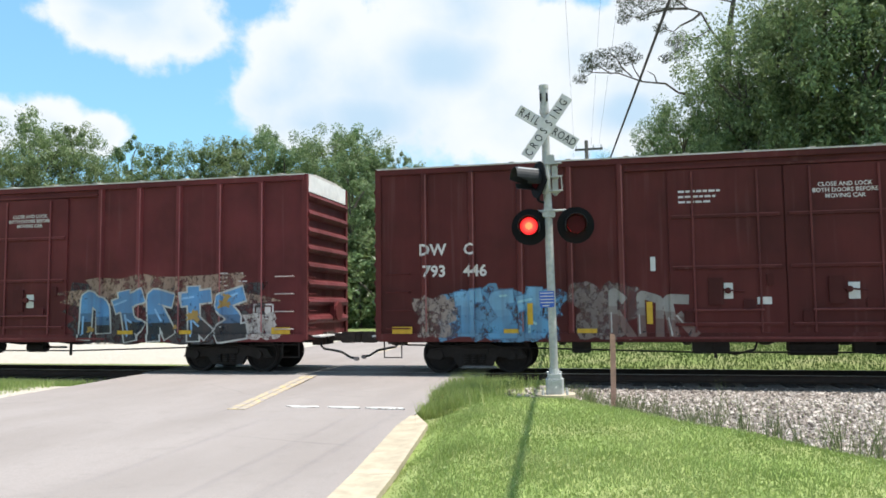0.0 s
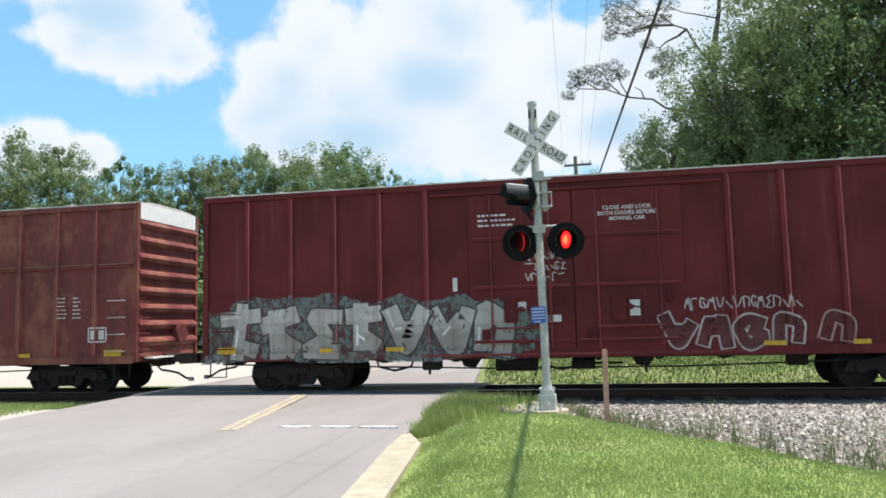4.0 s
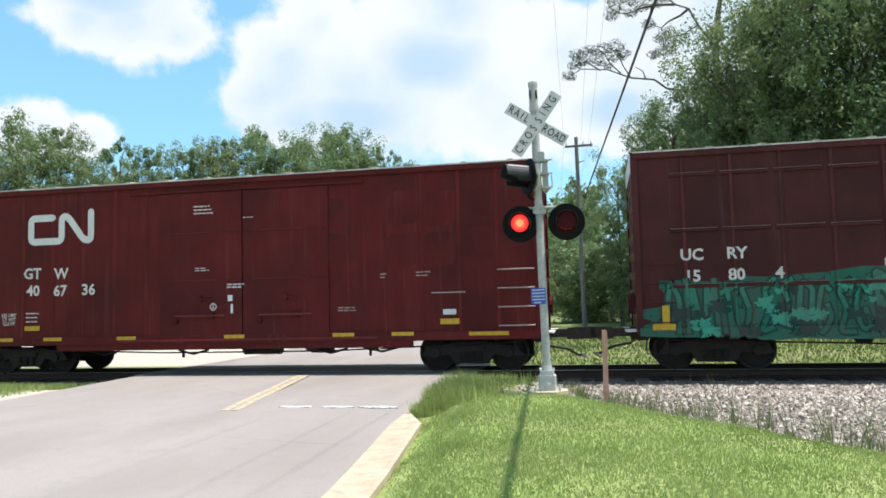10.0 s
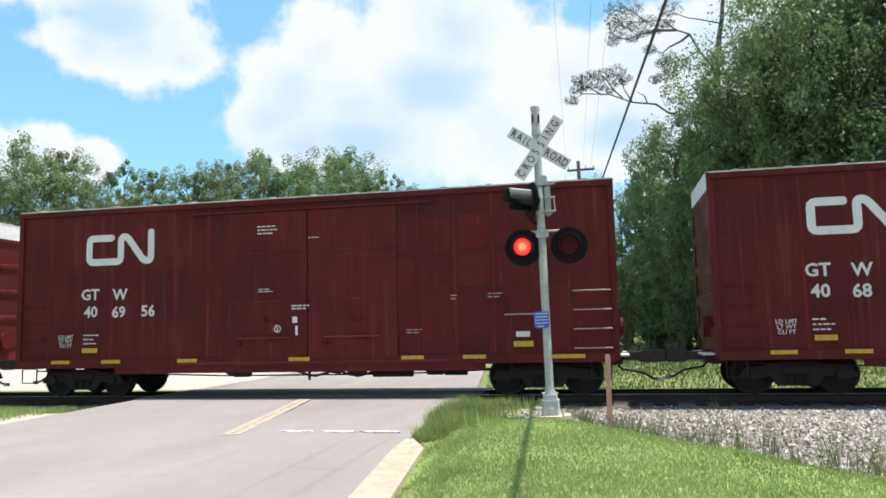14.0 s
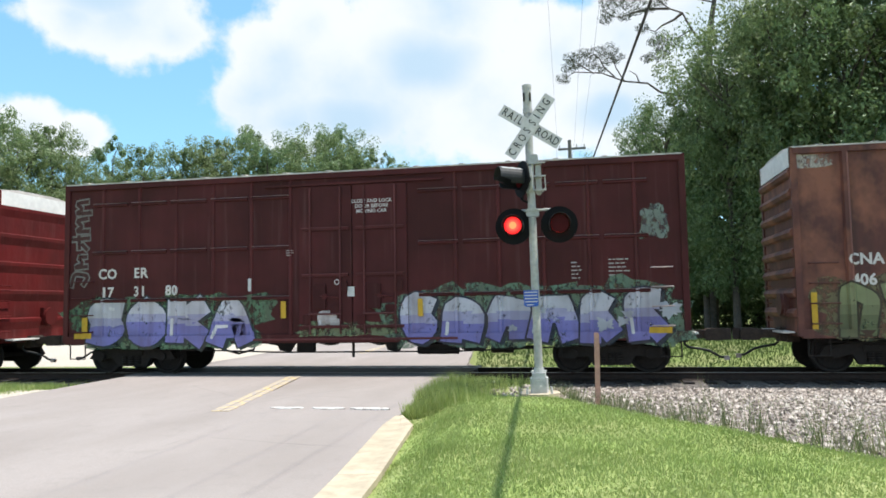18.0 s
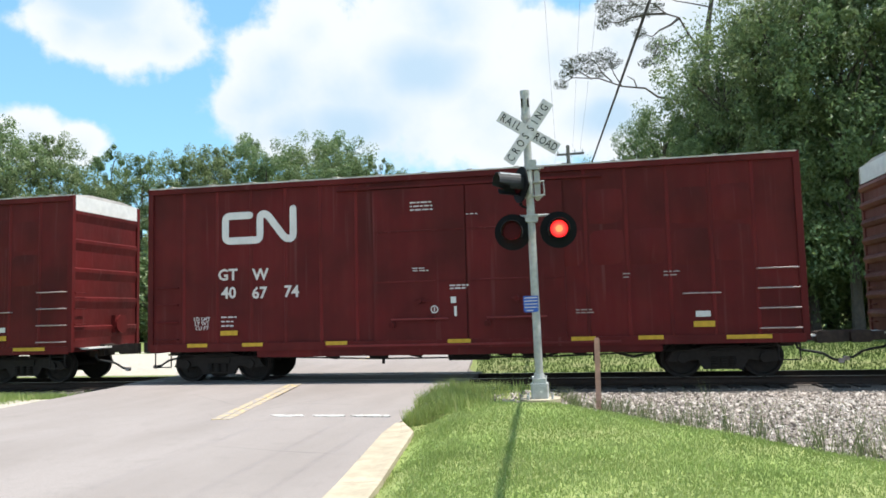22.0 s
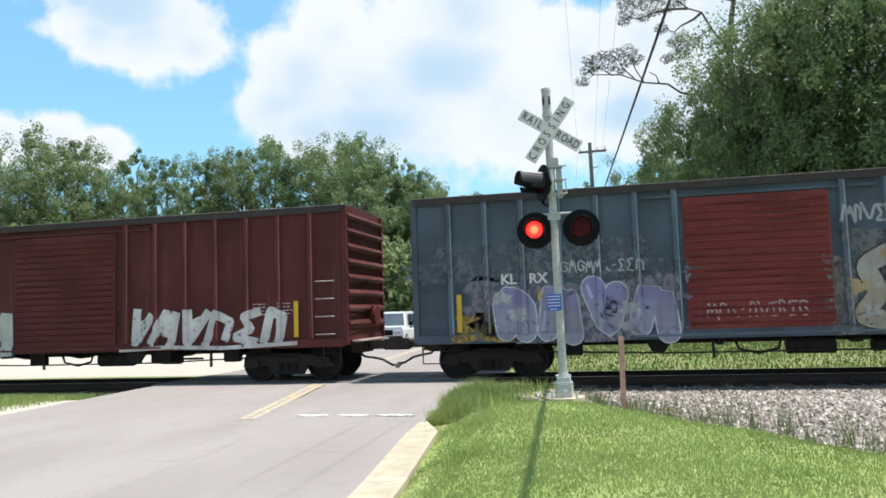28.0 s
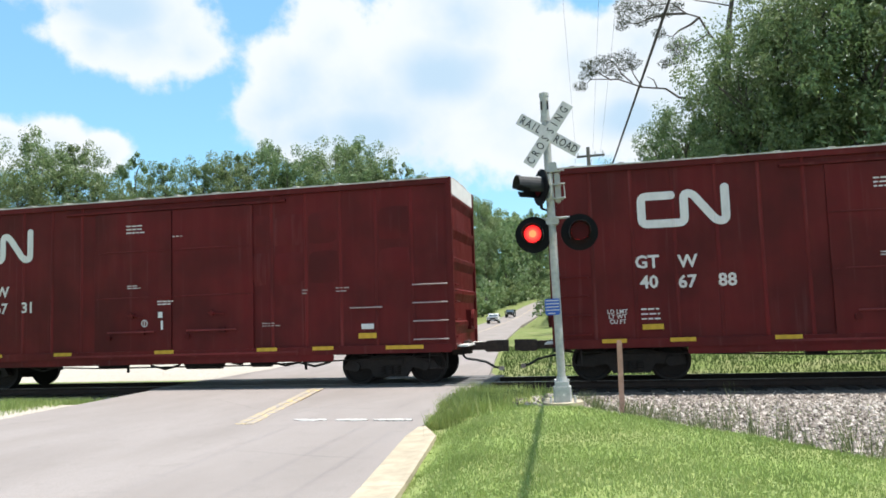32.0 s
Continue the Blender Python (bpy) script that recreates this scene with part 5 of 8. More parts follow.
def boxcar(index, L, color, style, eave=5.03, zb=0.80, label="", posts=16, door=(-1.3, 1.4), door2=True, band=True, tx=6.2, worn=False, roof_rise=0.10):
    """A boxcar at rest round its own middle, standing on the rail tops."""
    car = thing("boxcar", label, "boxcar", "cars of the freight train")
    a = L / 2
    paint = WORN if worn else PAINT
    in_y = -HW + 0.05
    part("body", cached(("body", round(L, 1), eave, zb), lambda: Geo().box(-a, a, in_y, -in_y, zb + 0.03, eave)), paint, car, color=color)
    r = roof_rise

    def roof():
        g = Geo().prism_x([(-HW - 0.03, eave - 0.02), (HW + 0.03, eave - 0.02), (HW + 0.03, eave + 0.012), (0.7, eave + r), (-0.7, eave + r), (-HW - 0.03, eave + 0.012)], -a - 0.02, a + 0.02)
        n = 14
        for i in range(n):
            x = -a + L * (i + 0.5) / n
            g.prism_x([(-HW - 0.035, eave + 0.02), (HW + 0.035, eave + 0.02), (HW + 0.035, eave + 0.036), (0.7, eave + r + 0.03), (-0.7, eave + r + 0.03), (-HW - 0.035, eave + 0.036)], x - 0.06, x + 0.06)
        return g

    part("roof", cached(("roof", round(L, 1), eave, r), roof), ROOFM if band else DARKROOF, car, "weathered sheet-metal roof")
    part("top_rail", cached(("top_rail", round(L, 1), eave), lambda: Geo().box(-a, a, -HW - 0.02, in_y, eave - 0.15, eave - 0.02)), paint, car, color=color)
    part("side_sill", cached(("side_sill", round(L, 1), zb, style), lambda: Geo().bevel_box(-a, a, -HW - 0.004, in_y, zb, zb + 0.20, 0.02)), paint, car, color=color)
    if style == "smooth":
        part("deep_sill", cached("deep_sill", lambda: Geo().bevel_box(-4.95, 4.85, in_y - 0.02, in_y + 0.04, 0.64, zb + 0.01, 0.03)), paint, car, color=color)
    d0, d1 = door
    COAT[car] = (color, paint)
    # upright posts outside the doorway
    if style == "smooth":
        pw, pd = 0.045, 0.016
    elif style == "grid":
        pw, pd = 0.05, 0.035
    else:
        pw, pd = 0.09, 0.082
    pk = ("post", style, eave, zb)
    pm = cached(pk, lambda: Geo().prism_z([(-pw, in_y), (-pw * 0.6, in_y - pd), (pw * 0.6, in_y - pd), (pw, in_y)][::-1], zb + 0.20, eave - 0.15))
    post_x = [x for x in (-a + L * i / posts for i in range(1, posts)) if not d0 - 0.15 < x < d1 + 0.15]
    SKIN[car] = box_skin(in_y, post_x, pw, pd, door, (zb + 0.16, eave - 0.35), zb + 0.20)
    for x in post_x:
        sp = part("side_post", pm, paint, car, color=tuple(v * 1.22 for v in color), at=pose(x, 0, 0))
        # pale strip stands for sunlight caught by the right flank of the post
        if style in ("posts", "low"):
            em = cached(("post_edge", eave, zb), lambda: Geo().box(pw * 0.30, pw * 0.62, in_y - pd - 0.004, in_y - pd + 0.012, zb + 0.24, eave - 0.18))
            part("post_edge", em, paint, sp, "pale strip painted as sunlight on the post", tuple(min(0.5, v * 2.3 + 0.05) for v in color))
    if style == "grid":
        for x0, x1 in ((-a + 0.7, d0 - 0.2), (d1 + 0.2, a - 0.7)):
            n = max(1, int((x1 - x0) / 1.02))
            w = (x1 - x0) / n
            gm = cached(("panel_rail", round(w, 2)), lambda: Geo().prism_x([(in_y, -0.04), (in_y - 0.045, -0.02), (in_y - 0.045, 0.02), (in_y, 0.045)], -w / 2 + 0.06, w / 2 - 0.06))
            # ledge strip painted paler, as sunlight along the upper edge of the rail
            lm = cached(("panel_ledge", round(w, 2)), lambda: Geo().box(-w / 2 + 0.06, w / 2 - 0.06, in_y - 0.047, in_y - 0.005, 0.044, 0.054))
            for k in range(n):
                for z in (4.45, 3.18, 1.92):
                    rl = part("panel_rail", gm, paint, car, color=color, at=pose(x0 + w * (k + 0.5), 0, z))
                    part("worn_ledge", lm, paint, rl, "upper edge coloured pale for wear and sunlight", tuple(v * 1.6 + 0.16 for v in color))
    if worn and L > 17:
        edges = [-a] + post_x + [a]
        for u, v in zip(edges, edges[1:]):
            if v - u < 2.0:
                md = cached(("mid_rail", round(v - u, 2)), lambda: Geo().prism_x([(in_y, -0.06), (in_y - 0.05, -0.03), (in_y - 0.05, 0.02), (in_y, 0.05)], -(v - u) / 2 + 0.10, (v - u) / 2 - 0.10))
                # mid rail gets the same pale upper edge
                ml = cached(("mid_ledge", round(v - u, 2)), lambda: Geo().box(-(v - u) / 2 + 0.10, (v - u) / 2 - 0.10, in_y - 0.054, in_y - 0.005, 0.045, 0.062))
                rl = part("mid_rail", md, paint, car, color=color, at=pose((u + v) / 2, 0, 3.36))
                part("worn_ledge", ml, paint, rl, "upper edge coloured pale for wear and sunlight", (0.36, 0.17, 0.12))
    # door leaves
    leaves = 2 if door2 else 1
    dz0, dz1 = zb + 0.16, eave - 0.35
    dw = (d1 - d0) / leaves
    for k in range(leaves):
        dk = ("door", style, round(dw, 2), eave, zb)
        dr = part("door", cached(dk, lambda: Geo().bevel_box(-dw / 2 + 0.02, dw / 2 - 0.02, in_y - 0.045, in_y, dz0, dz1, 0.03)), paint, car, "steel plug door" if style != "low" else "ribbed steel sliding door", color, at=pose(d0 + dw * (k + 0.5), 0, 0))
        if style == "low":
            nr = 17
            rm = cached(("door_rib", round(dw, 2)), lambda: Geo().prism_x([(in_y - 0.04, -0.045), (in_y - 0.09, 0.0), (in_y - 0.04, 0.045)], -dw / 2 + 0.07, dw / 2 - 0.07))
            # paler rib colour carries the highlights along the rib tops
            for i in range(nr):
                part("door_rib", rm, paint, dr, color=tuple(v * 1.7 + 0.01 for v in color), at=pose(0, 0, dz0 + 0.18 + (dz1 - dz0 - 0.36) * i / (nr - 1)))
        else:
            rm = cached(("door_bar", round(dw, 2)), lambda: Geo().box(-dw / 2 + 0.10, dw / 2 - 0.10, in_y - 0.085, in_y - 0.04, -0.03, 0.03))
            # paler strip for rubbed paint and sunlight on the bar's upper edge
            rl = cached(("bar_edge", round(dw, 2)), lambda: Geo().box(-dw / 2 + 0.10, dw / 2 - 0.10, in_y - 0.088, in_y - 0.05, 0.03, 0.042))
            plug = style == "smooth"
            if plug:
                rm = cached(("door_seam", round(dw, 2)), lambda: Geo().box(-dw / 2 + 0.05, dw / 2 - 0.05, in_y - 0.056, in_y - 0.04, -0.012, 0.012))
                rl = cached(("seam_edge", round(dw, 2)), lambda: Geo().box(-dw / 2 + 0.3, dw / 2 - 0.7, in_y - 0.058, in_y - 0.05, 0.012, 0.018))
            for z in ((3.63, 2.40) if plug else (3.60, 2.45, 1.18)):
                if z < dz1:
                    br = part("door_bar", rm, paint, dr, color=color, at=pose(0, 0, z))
                    part("bar_edge", rl, paint, br, "upper edge coloured pale for wear and sunlight", tuple(v * 2.0 + 0.03 for v in color))
            for x, z, bw, bh in (((dw * 0.12, 1.50, 0.10, 0.08), (-dw * 0.3, 1.36, 0.07, 0.06)) if plug else ((-dw * 0.10, 1.92, 0.16, 0.30), (dw * 0.18, 1.62, 0.12, 0.10), (-dw * 0.34, 1.36, 0.10, 0.12), (dw * 0.36, 2.16, 0.07, 0.13))):
                part("lock_box", cached(("lock_box", bw, bh), lambda: Geo().bevel_box(-bw, bw, in_y - 0.10, in_y - 0.04, -bh, bh, 0.025)), paint, dr, color=tuple(v * 0.72 for v in color), at=pose(x, 0, z))
            part("gear_bar", cached(("gear_bar", round(dw, 2)), lambda: Geo().cyl((-dw * 0.30, in_y - 0.12, 0), (dw * 0.30, in_y - 0.12, 0), 0.022, 6)), paint, dr, color=tuple(v * 1.6 + 0.02 for v in color), at=pose(0, 0, 1.50))
            gm = cached(("lock_rod", dz0, dz1), lambda: Geo().cyl((0, in_y - 0.075, dz0 + 0.05), (0, in_y - 0.075, dz1 - 0.05), 0.024, 6))
            for x in () if plug else (-dw * 0.28, dw * 0.28):
                part("lock_rod", gm, paint, dr, color=tuple(v * 1.5 + 0.012 for v in color), at=pose(x, 0, 0))
            part("door_handle", cached("door_handle", lambda: Geo().cyl((-0.12, in_y - 0.11, 1.95), (0.35, in_y - 0.11, 1.9), 0.018, 6).cyl((0, in_y - 0.12, 1.93), (0, in_y - 0.05, 1.93), 0.07, 8)), paint, dr, color=color)
    part("door_track", cached(("door_track", round(d1 - d0, 1), zb), lambda: Geo().box(d0 - 1.2, d1 + 1.2, -HW - 0.03, in_y, zb + 0.06, zb + 0.11)), paint, car, "worn door track", tuple(v * 1.5 + 0.01 for v in color))
    part("door_header", cached(("door_header", round(d1 - d0, 1), eave), lambda: Geo().box(d0 - 0.9, d1 + 0.9, -HW - 0.03, in_y, eave - 0.33, eave - 0.27)), paint, car, color=color)
    car_ends(car, a, eave, zb, color, 5 if style == "smooth" else 8, band, paint, "panel" if style in ("smooth", "grid") else "round")
    ladder(car, (a - 0.50,), [zb + 0.32 + 0.44 * k for k in range(4)], 0.85 if style == "smooth" else 0.48)
    ladder(car, (-a + 0.50,), [zb + 0.32 + 0.44 * k for k in range(4)], 0.6, paint, color)
    part("corner_step", cached("corner_step", lambda: Geo().tube([(-0.22, -HW + 0.05, 0.85), (-0.22, -HW + 0.05, 0.42), (0.22, -HW + 0.05, 0.42), (0.22, -HW + 0.05, 0.85)], 0.02, 5)), IRON, car, at=pose(a - 0.35, 0, 0))
    part("corner_step", cached("corner_step", lambda: Geo()), IRON, car, at=pose(-a + 0.35, 0, 0))
    truck(car, index, -tx)
    truck(car, index, tx)
    for s in (-1, 1):
        coupler(car, s, a, reach=1.02 if L < 17 else 0.90)
    underframe(car, a, tx, index + 100, zb)
    return car


CN_RED = (0.112, 0.0135, 0.0140)
COER_RED = (0.081, 0.0215, 0.0222)
OLD_RED = (0.092, 0.022, 0.021)
TR_RED = (0.258, 0.049, 0.055)
SALMON = (0.270, 0.074, 0.070)
KLGREY = (0.078, 0.104, 0.130)
WHITE_T = (0.63, 0.59, 0.57)


def cn_car(index, left, mid, right, emblem=True):
    c = boxcar(index, 15.75, CN_RED, "smooth", label="dark oxide-red high-cube boxcar with white marks and a white end band", posts=17, door=(-1.9, 2.75), tx=6.2)
    words(c, [("GT", -5.74, 2.72), ("W", -4.85, 2.70), (left, -5.71, 2.26), (mid, -4.88, 2.24), (right, -4.02, 2.25)], 0.40)
    if emblem:
        squiggle_logo(c, -5.9, 3.50, -3.85, 4.34)
    for k, s in enumerate(("LD LMT", "LT WT", "CU FT")):
        words(c, [(s, -6.45, 1.62 - 0.115 * k)], 0.135, WHITE_T, "load_stencil", 0.002)
    decal("data_stencil", bars(-5.92, 1.66, 0.46, 3, 0.05, 0.06, index + 1), c, WHITE_T, "small white stencilled lines")
    decal("door_stencil", bars(-0.93, 4.32, 0.62, 3, 0.05, 0.04, index + 2).add(*_vf(bars(0.45, 3.98, 0.35, 1, 0.03, 0.03, 4))).add(*_vf(bars(-0.9, 2.72, 0.4, 2, 0.03, 0.03, 5))).add(*_vf(bars(0.0, 2.28, 0.5, 2, 0.05, 0.02, 6))), c, WHITE_T, "small white stencilled lines")
    for q in ((0.02, 0.15, 1.86, 2.01), (0.10, 0.16, 1.55, 1.78), (5.6, 5.92, 1.40, 1.53)):
        decal("placard", quad(Geo(), *q), c, (0.66, 0.66, 0.64), "white placard")
    decal("round_mark", ring_mark(Geo(), -0.38, 1.72, 0.095, 0.028), c, WHITE_T, "round white stencil mark")
    decal("seal_bar", quad(Geo(), -0.38 - 0.014, -0.38 + 0.014, 1.67, 1.77), c, WHITE_T, "short white bar in the ring")
    decal("side_stencil", bars(2.95, 1.62, 0.5, 2, 0.035, 0.03, index + 7).add(*_vf(bars(4.05, 2.42, 0.28, 2, 0.04, 0.04, 8))).add(*_vf(bars(4.95, 2.44, 0.42, 2, 0.04, 0.04, 9))), c, (0.33, 0.28, 0.26), "faded stencilled lines")
    reflectors(c, 7.8, (-6.55, -5.05, -2.85, 0.2, 3.1, 4.6), 0.96, 0.55)
    reflectors(c, 7.8, (6.7,), 0.94, 0.95)
    reflectors(c, 7.8, (-5.68,), 1.26, 0.46, 0.12)
    reflectors(c, 7.8, (5.77,), 1.24, 0.46, 0.13)
    ladder(c, (5.75,), (1.93,), 0.8)
    # side sheets bulged between the posts by shifting loads
    rng = random.Random(index + 500)
    for k in range(11, 16):
        for z in (3.02, 3.98):
            if rng.random() < 0.8:
                deep = rng.choice((0.022, 0.034))
                part("bulged_panel", cached(("bulged_panel", deep), lambda: bulge_geo(0.84, 0.86, deep)), PAINT, c, color=CN_RED, at=pose(-7.875 + 15.75 * (k + 0.5) / 17, 0, z + rng.uniform(-0.06, 0.06)))
    return c


def bulge_geo(w, h, deep, n=6):
    """A shallow smooth swelling in a side sheet."""
    g = Geo()
    for j in range(n + 1):
        for i in range(n + 1):
            u, v = i / n, j / n
            g.v.append(((u - 0.5) * w, -HW + 0.05 + 0.002 - deep * math.sin(math.pi * u) * math.sin(math.pi * v) ** 0.8, (v - 0.5) * h))
    g.f = [(j * (n + 1) + i, j * (n + 1) + i + 1, (j + 1) * (n + 1) + i + 1, (j + 1) * (n + 1) + i) for j in range(n) for i in range(n)]
    return g


def _vf(g):
    return g.v, g.f


def grid_car(index, m1, m2, n1, n2, n3):
    c = boxcar(index, 15.75, COER_RED, "grid", label="dark brown-red boxcar with railed side panels and graffiti", posts=15, door=(-1.35, 1.45), tx=6.2)
    words(c, [(m1, -6.68, 2.62), (m2, -5.72, 2.63), (n1, -6.68, 2.14), (n2, -5.74, 2.15)] + ([(n3, -4.84, 2.16)] if n3 else []), 0.36)
    for k, s in enumerate(("CLOSE AND LOCK", "DOOR BEFORE", "MOVING CAR")):
        words(c, [(s, 0.55, 4.26 - 0.125 * k)], 0.125, WHITE_T, "door_stencil", 0.002)
    decal("seal_ring", ring_mark(Geo(), -0.35, 2.28, 0.07, 0.022), c, WHITE_T, "round white stencil mark")
    for q in ((-0.08, 0.10, 1.92, 2.16), (-2.72, -2.62, 2.1, 2.42)):
        decal("placard", quad(Geo(), *q), c, (0.6, 0.6, 0.58), "white placard")
    fr = quad(quad(quad(quad(Geo(), 5.35, 5.9, 1.38, 1.42), 5.35, 5.9, 1.68, 1.72), 5.35, 5.39, 1.38, 1.72), 5.86, 5.9, 1.38, 1.72)
    decal("stencil_box", fr, c, WHITE_T, "white stencilled frame")
    decal("data_stencil", bars(5.35, 2.6, 0.25, 5, 0.04, 0.05, index + 3).add(*_vf(bars(6.2, 2.65, 0.5, 5, 0.04, 0.05, index + 4))).add(*_vf(bars(-1.7, 3.1, 0.25, 3, 0.03, 0.03, 3))), c, (0.4, 0.37, 0.35), "faded stencilled lines")
    reflectors(c, 7.8, (-1.75, 1.75), 1.62, 0.13, 0.42)
    reflectors(c, 7.8, (-7.3,), 1.25, 0.16, 0.5)
    reflectors(c, 7.8, (-7.35, 7.3), 1.02, 0.5, 0.14)
    return c


def long_car(index, color, marks, worn=False, label="", posts=16):
    c = boxcar(index, 18.6, color, "posts", label=label, posts=posts, door=(-2.45, 2.5), tx=7.0, worn=worn)
    words(c, marks, 0.38)
    decal("door_stencil", bars(-2.2, 4.18, 0.95, 3, 0.07, 0.05, index), c, WHITE_T, "white stencilled warning lines")
    for k, s in enumerate(("CLOSE AND LOCK", "BOTH DOORS BEFORE", "MOVING CAR")):
        words(c, [(s, 1.28, 4.22 - 0.13 * k)], 0.13, WHITE_T, "door_stencil", 0.002)
    decal("data_stencil", bars(7.0, 2.55, 0.28, 6, 0.045, 0.06, index + 2).add(*_vf(bars(7.45, 2.55, 0.3, 6, 0.045, 0.06, index + 3))), c, WHITE_T, "small white stencilled lines")
    for q in ((-1.3, -1.1, 1.75, 2.1), (1.25, 1.48, 1.72, 2.08), (-0.6, -0.3, 1.62, 1.78), (-2.85, -2.74, 2.4, 2.72)):
        decal("placard", quad(Geo(), *q), c, (0.6, 0.6, 0.58), "white placard")
    reflectors(c, 9.2, (-8.7, 8.7), 1.08, 0.5, 0.17)
    reflectors(c, 9.2, (-6.0, -4.3, 4.3, 6.0), 1.05, 0.45, 0.10)
    fr = quad(quad(quad(quad(Geo(), 7.92, 8.48, 1.36, 1.40), 7.92, 8.48, 1.72, 1.76), 7.92, 7.96, 1.36, 1.76), 8.44, 8.48, 1.36, 1.76)
    quad(quad(fr, 8.0, 8.18, 1.44, 1.68), 8.24, 8.40, 1.44, 1.68)
    decal("stencil_box", fr, c, WHITE_T, "white stencilled frame")
    return c


def low_car(index, color, marks, door_color=None, label="", sliding=True, door=(-1.6, 1.5)):
    c = boxcar(index, 15.75, color, "low" if sliding else "posts", eave=4.40, zb=0.88, label=label, posts=18, door=door, door2=False, band=False, tx=6.15, roof_rise=0.09)
    part("eave_band", cached("eave_band", lambda: Geo().box(-7.86, 7.86, -HW - 0.034, -HW - 0.006, 4.245, 4.385)), DARKROOF, c, "dark fascia band under the eave")
    # thin strip puts the sunlit roof edge into colour
    part("drip_edge", cached("drip_edge", lambda: Geo().box(-7.88, 7.88, -HW - 0.045, -HW, 4.414, 4.424)), LEDGE, c, "pale strip painted as the sunlit roof edge")
    if door_color:
        for o in c.children_recursive:
            if o.name.split(".")[0] in ("door", "door_rib"):
                o.color = (*door_color, 1)
    words(c, marks, 0.33)
    if index == 28:
        words(c, [("82", -5.6, 1.95), ("6", -4.85, 1.95)], 0.36, (0.50, 0.30, 0.05))
    decal("data_stencil", bars(5.4, 2.0, 0.4, 4, 0.035, 0.05, index).add(*_vf(bars(6.1, 2.0, 0.4, 4, 0.035, 0.05, index + 1))), c, (0.4, 0.37, 0.35), "faded stencilled lines")
    reflectors(c, 7.8, (-6.8, 6.6) if sliding else (7.2,), 1.6, 0.12, 0.9)
    return c


def hopper_car(index):
    c = thing("covered_hopper_car", "weathered grey covered hopper car with yellow end ladders", "hopper car", "cars of the freight train")
    a, b = 5.15, 6.3
    ring = []
    for i in range(29):
        t = radians(-58) + radians(296) * (i / 28)
        ring.append((1.51 * math.cos(t), 2.48 + 1.47 * math.sin(t)))
    tank = Geo()
    seams = [-a, -3.45, -1.72, 0.0, 1.72, 3.45, a]
    for u, v in zip(seams, seams[1:]):
        tank.v += [(x, y, z) for x in (u + 0.006, v - 0.006) for y, z in ring]
        o = len(tank.v) - 2 * len(ring)
        tank.f += [(o + i, o + i + 1, o + len(ring) + i + 1, o + len(ring) + i) for i in range(len(ring) - 1)]
    part("tank_body", tank, HOPPER, c, "rounded weathered grey steel hopper body", smooth=True)
    part("tank_seam", Geo().prism_x([(y * 0.997, 2.48 + (z - 2.48) * 0.997) for y, z in ring][::-1], -a + 0.02, a - 0.02), IRON, c, "dark welded seams of the tank")
    SKIN[c] = ([], [1.25 + 0.1 * i for i in range(24)], lambda x, z: -1.51 * math.sqrt(max(0.05, 1 - ((z - 2.48) / 1.47) ** 2)) - 0.004)
    for s in (-1, 1):
        g = Geo()
        ring2 = [(y * 0.985, z) for y, z in ring]
        part("end_slope", Geo().prism_x(ring2[::-1], s * a - 0.03, s * a + 0.03), UNDER, c, "dark end sheet")
    part("side_sill", Geo().bevel_box(-b, b, -HW, -HW + 0.1, 1.05, 1.27, 0.02), RUSTY, c, "rust-brown side sill")
    rw = part("roof_walk", Geo().box(-b + 0.1, b - 0.1, -0.55, 0.55, 4.18, 4.22), YELLOWP, c, "roof walkway with low rail")
    walk_side = Geo().box(-b + 0.3, b - 0.3, -1.0, -0.95, 4.0, 4.10)
    part("roof_edge", walk_side, LEDGE, rw)
    for i in range(9):
        x = -5.4 + i * 1.35
        part("roof_bracket", cached("roof_bracket", lambda: Geo().box(-0.04, 0.04, -0.9, 0.9, 3.85, 4.2)), IRON, rw, at=pose(x, 0, 0))
    for i in range(5):
        part("hatch_rim", cached("hatch_rim", lambda: Geo().cyl((0, 0, 3.85), (0, 0, 4.12), 0.4, 14)), HOPPER, c, at=pose(-4 + 2 * i, 0, 0))
    for s in (-1, 1):
        for x in (s * 5.35, s * 6.15):
            part("yellow_post", Geo().box(x - 0.05, x + 0.05, -HW + 0.02, -HW + 0.10, 0.95, 4.32), YELLOWP, c, "yellow end post")
            part("yellow_post", Geo().box(x - 0.05, x + 0.05, HW - 0.10, HW - 0.02, 0.95, 4.32), YELLOWP, c, "yellow end post")
        for k in range(8):
            part("ladder_rung", cached("hopper_rung", lambda: Geo().cyl((-0.4, 0, 0), (0.4, 0, 0), 0.018, 6)), YELLOWP, c, at=pose(s * 5.75, -HW + 0.04, 1.15 + k * 0.42))
            part("ladder_rung", cached("hopper_rung", lambda: Geo()), YELLOWP, c, at=pose(s * 6.2, -0.9 + 0.0, 1.15 + k * 0.42, 0, 0, 90))
        part("end_platform", Geo().box(min(s * 5.2, s * b), max(s * 5.2, s * b), -HW, HW, 1.02, 1.10), YELLOWP, c, "end platform")
        part("end_frame", Geo().box(s * 6.15 - 0.06, s * 6.15 + 0.06, -HW + 0.05, HW - 0.05, 4.15, 4.32), YELLOWP, c)
        part("end_brace", Geo().tube([(s * 6.15, -0.5, 1.1), (s * 5.2, -0.5, 3.2)], 0.05, 6).tube([(s * 6.15, 0.5, 1.1), (s * 5.2, 0.5, 3.2)], 0.05, 6), IRON, c)
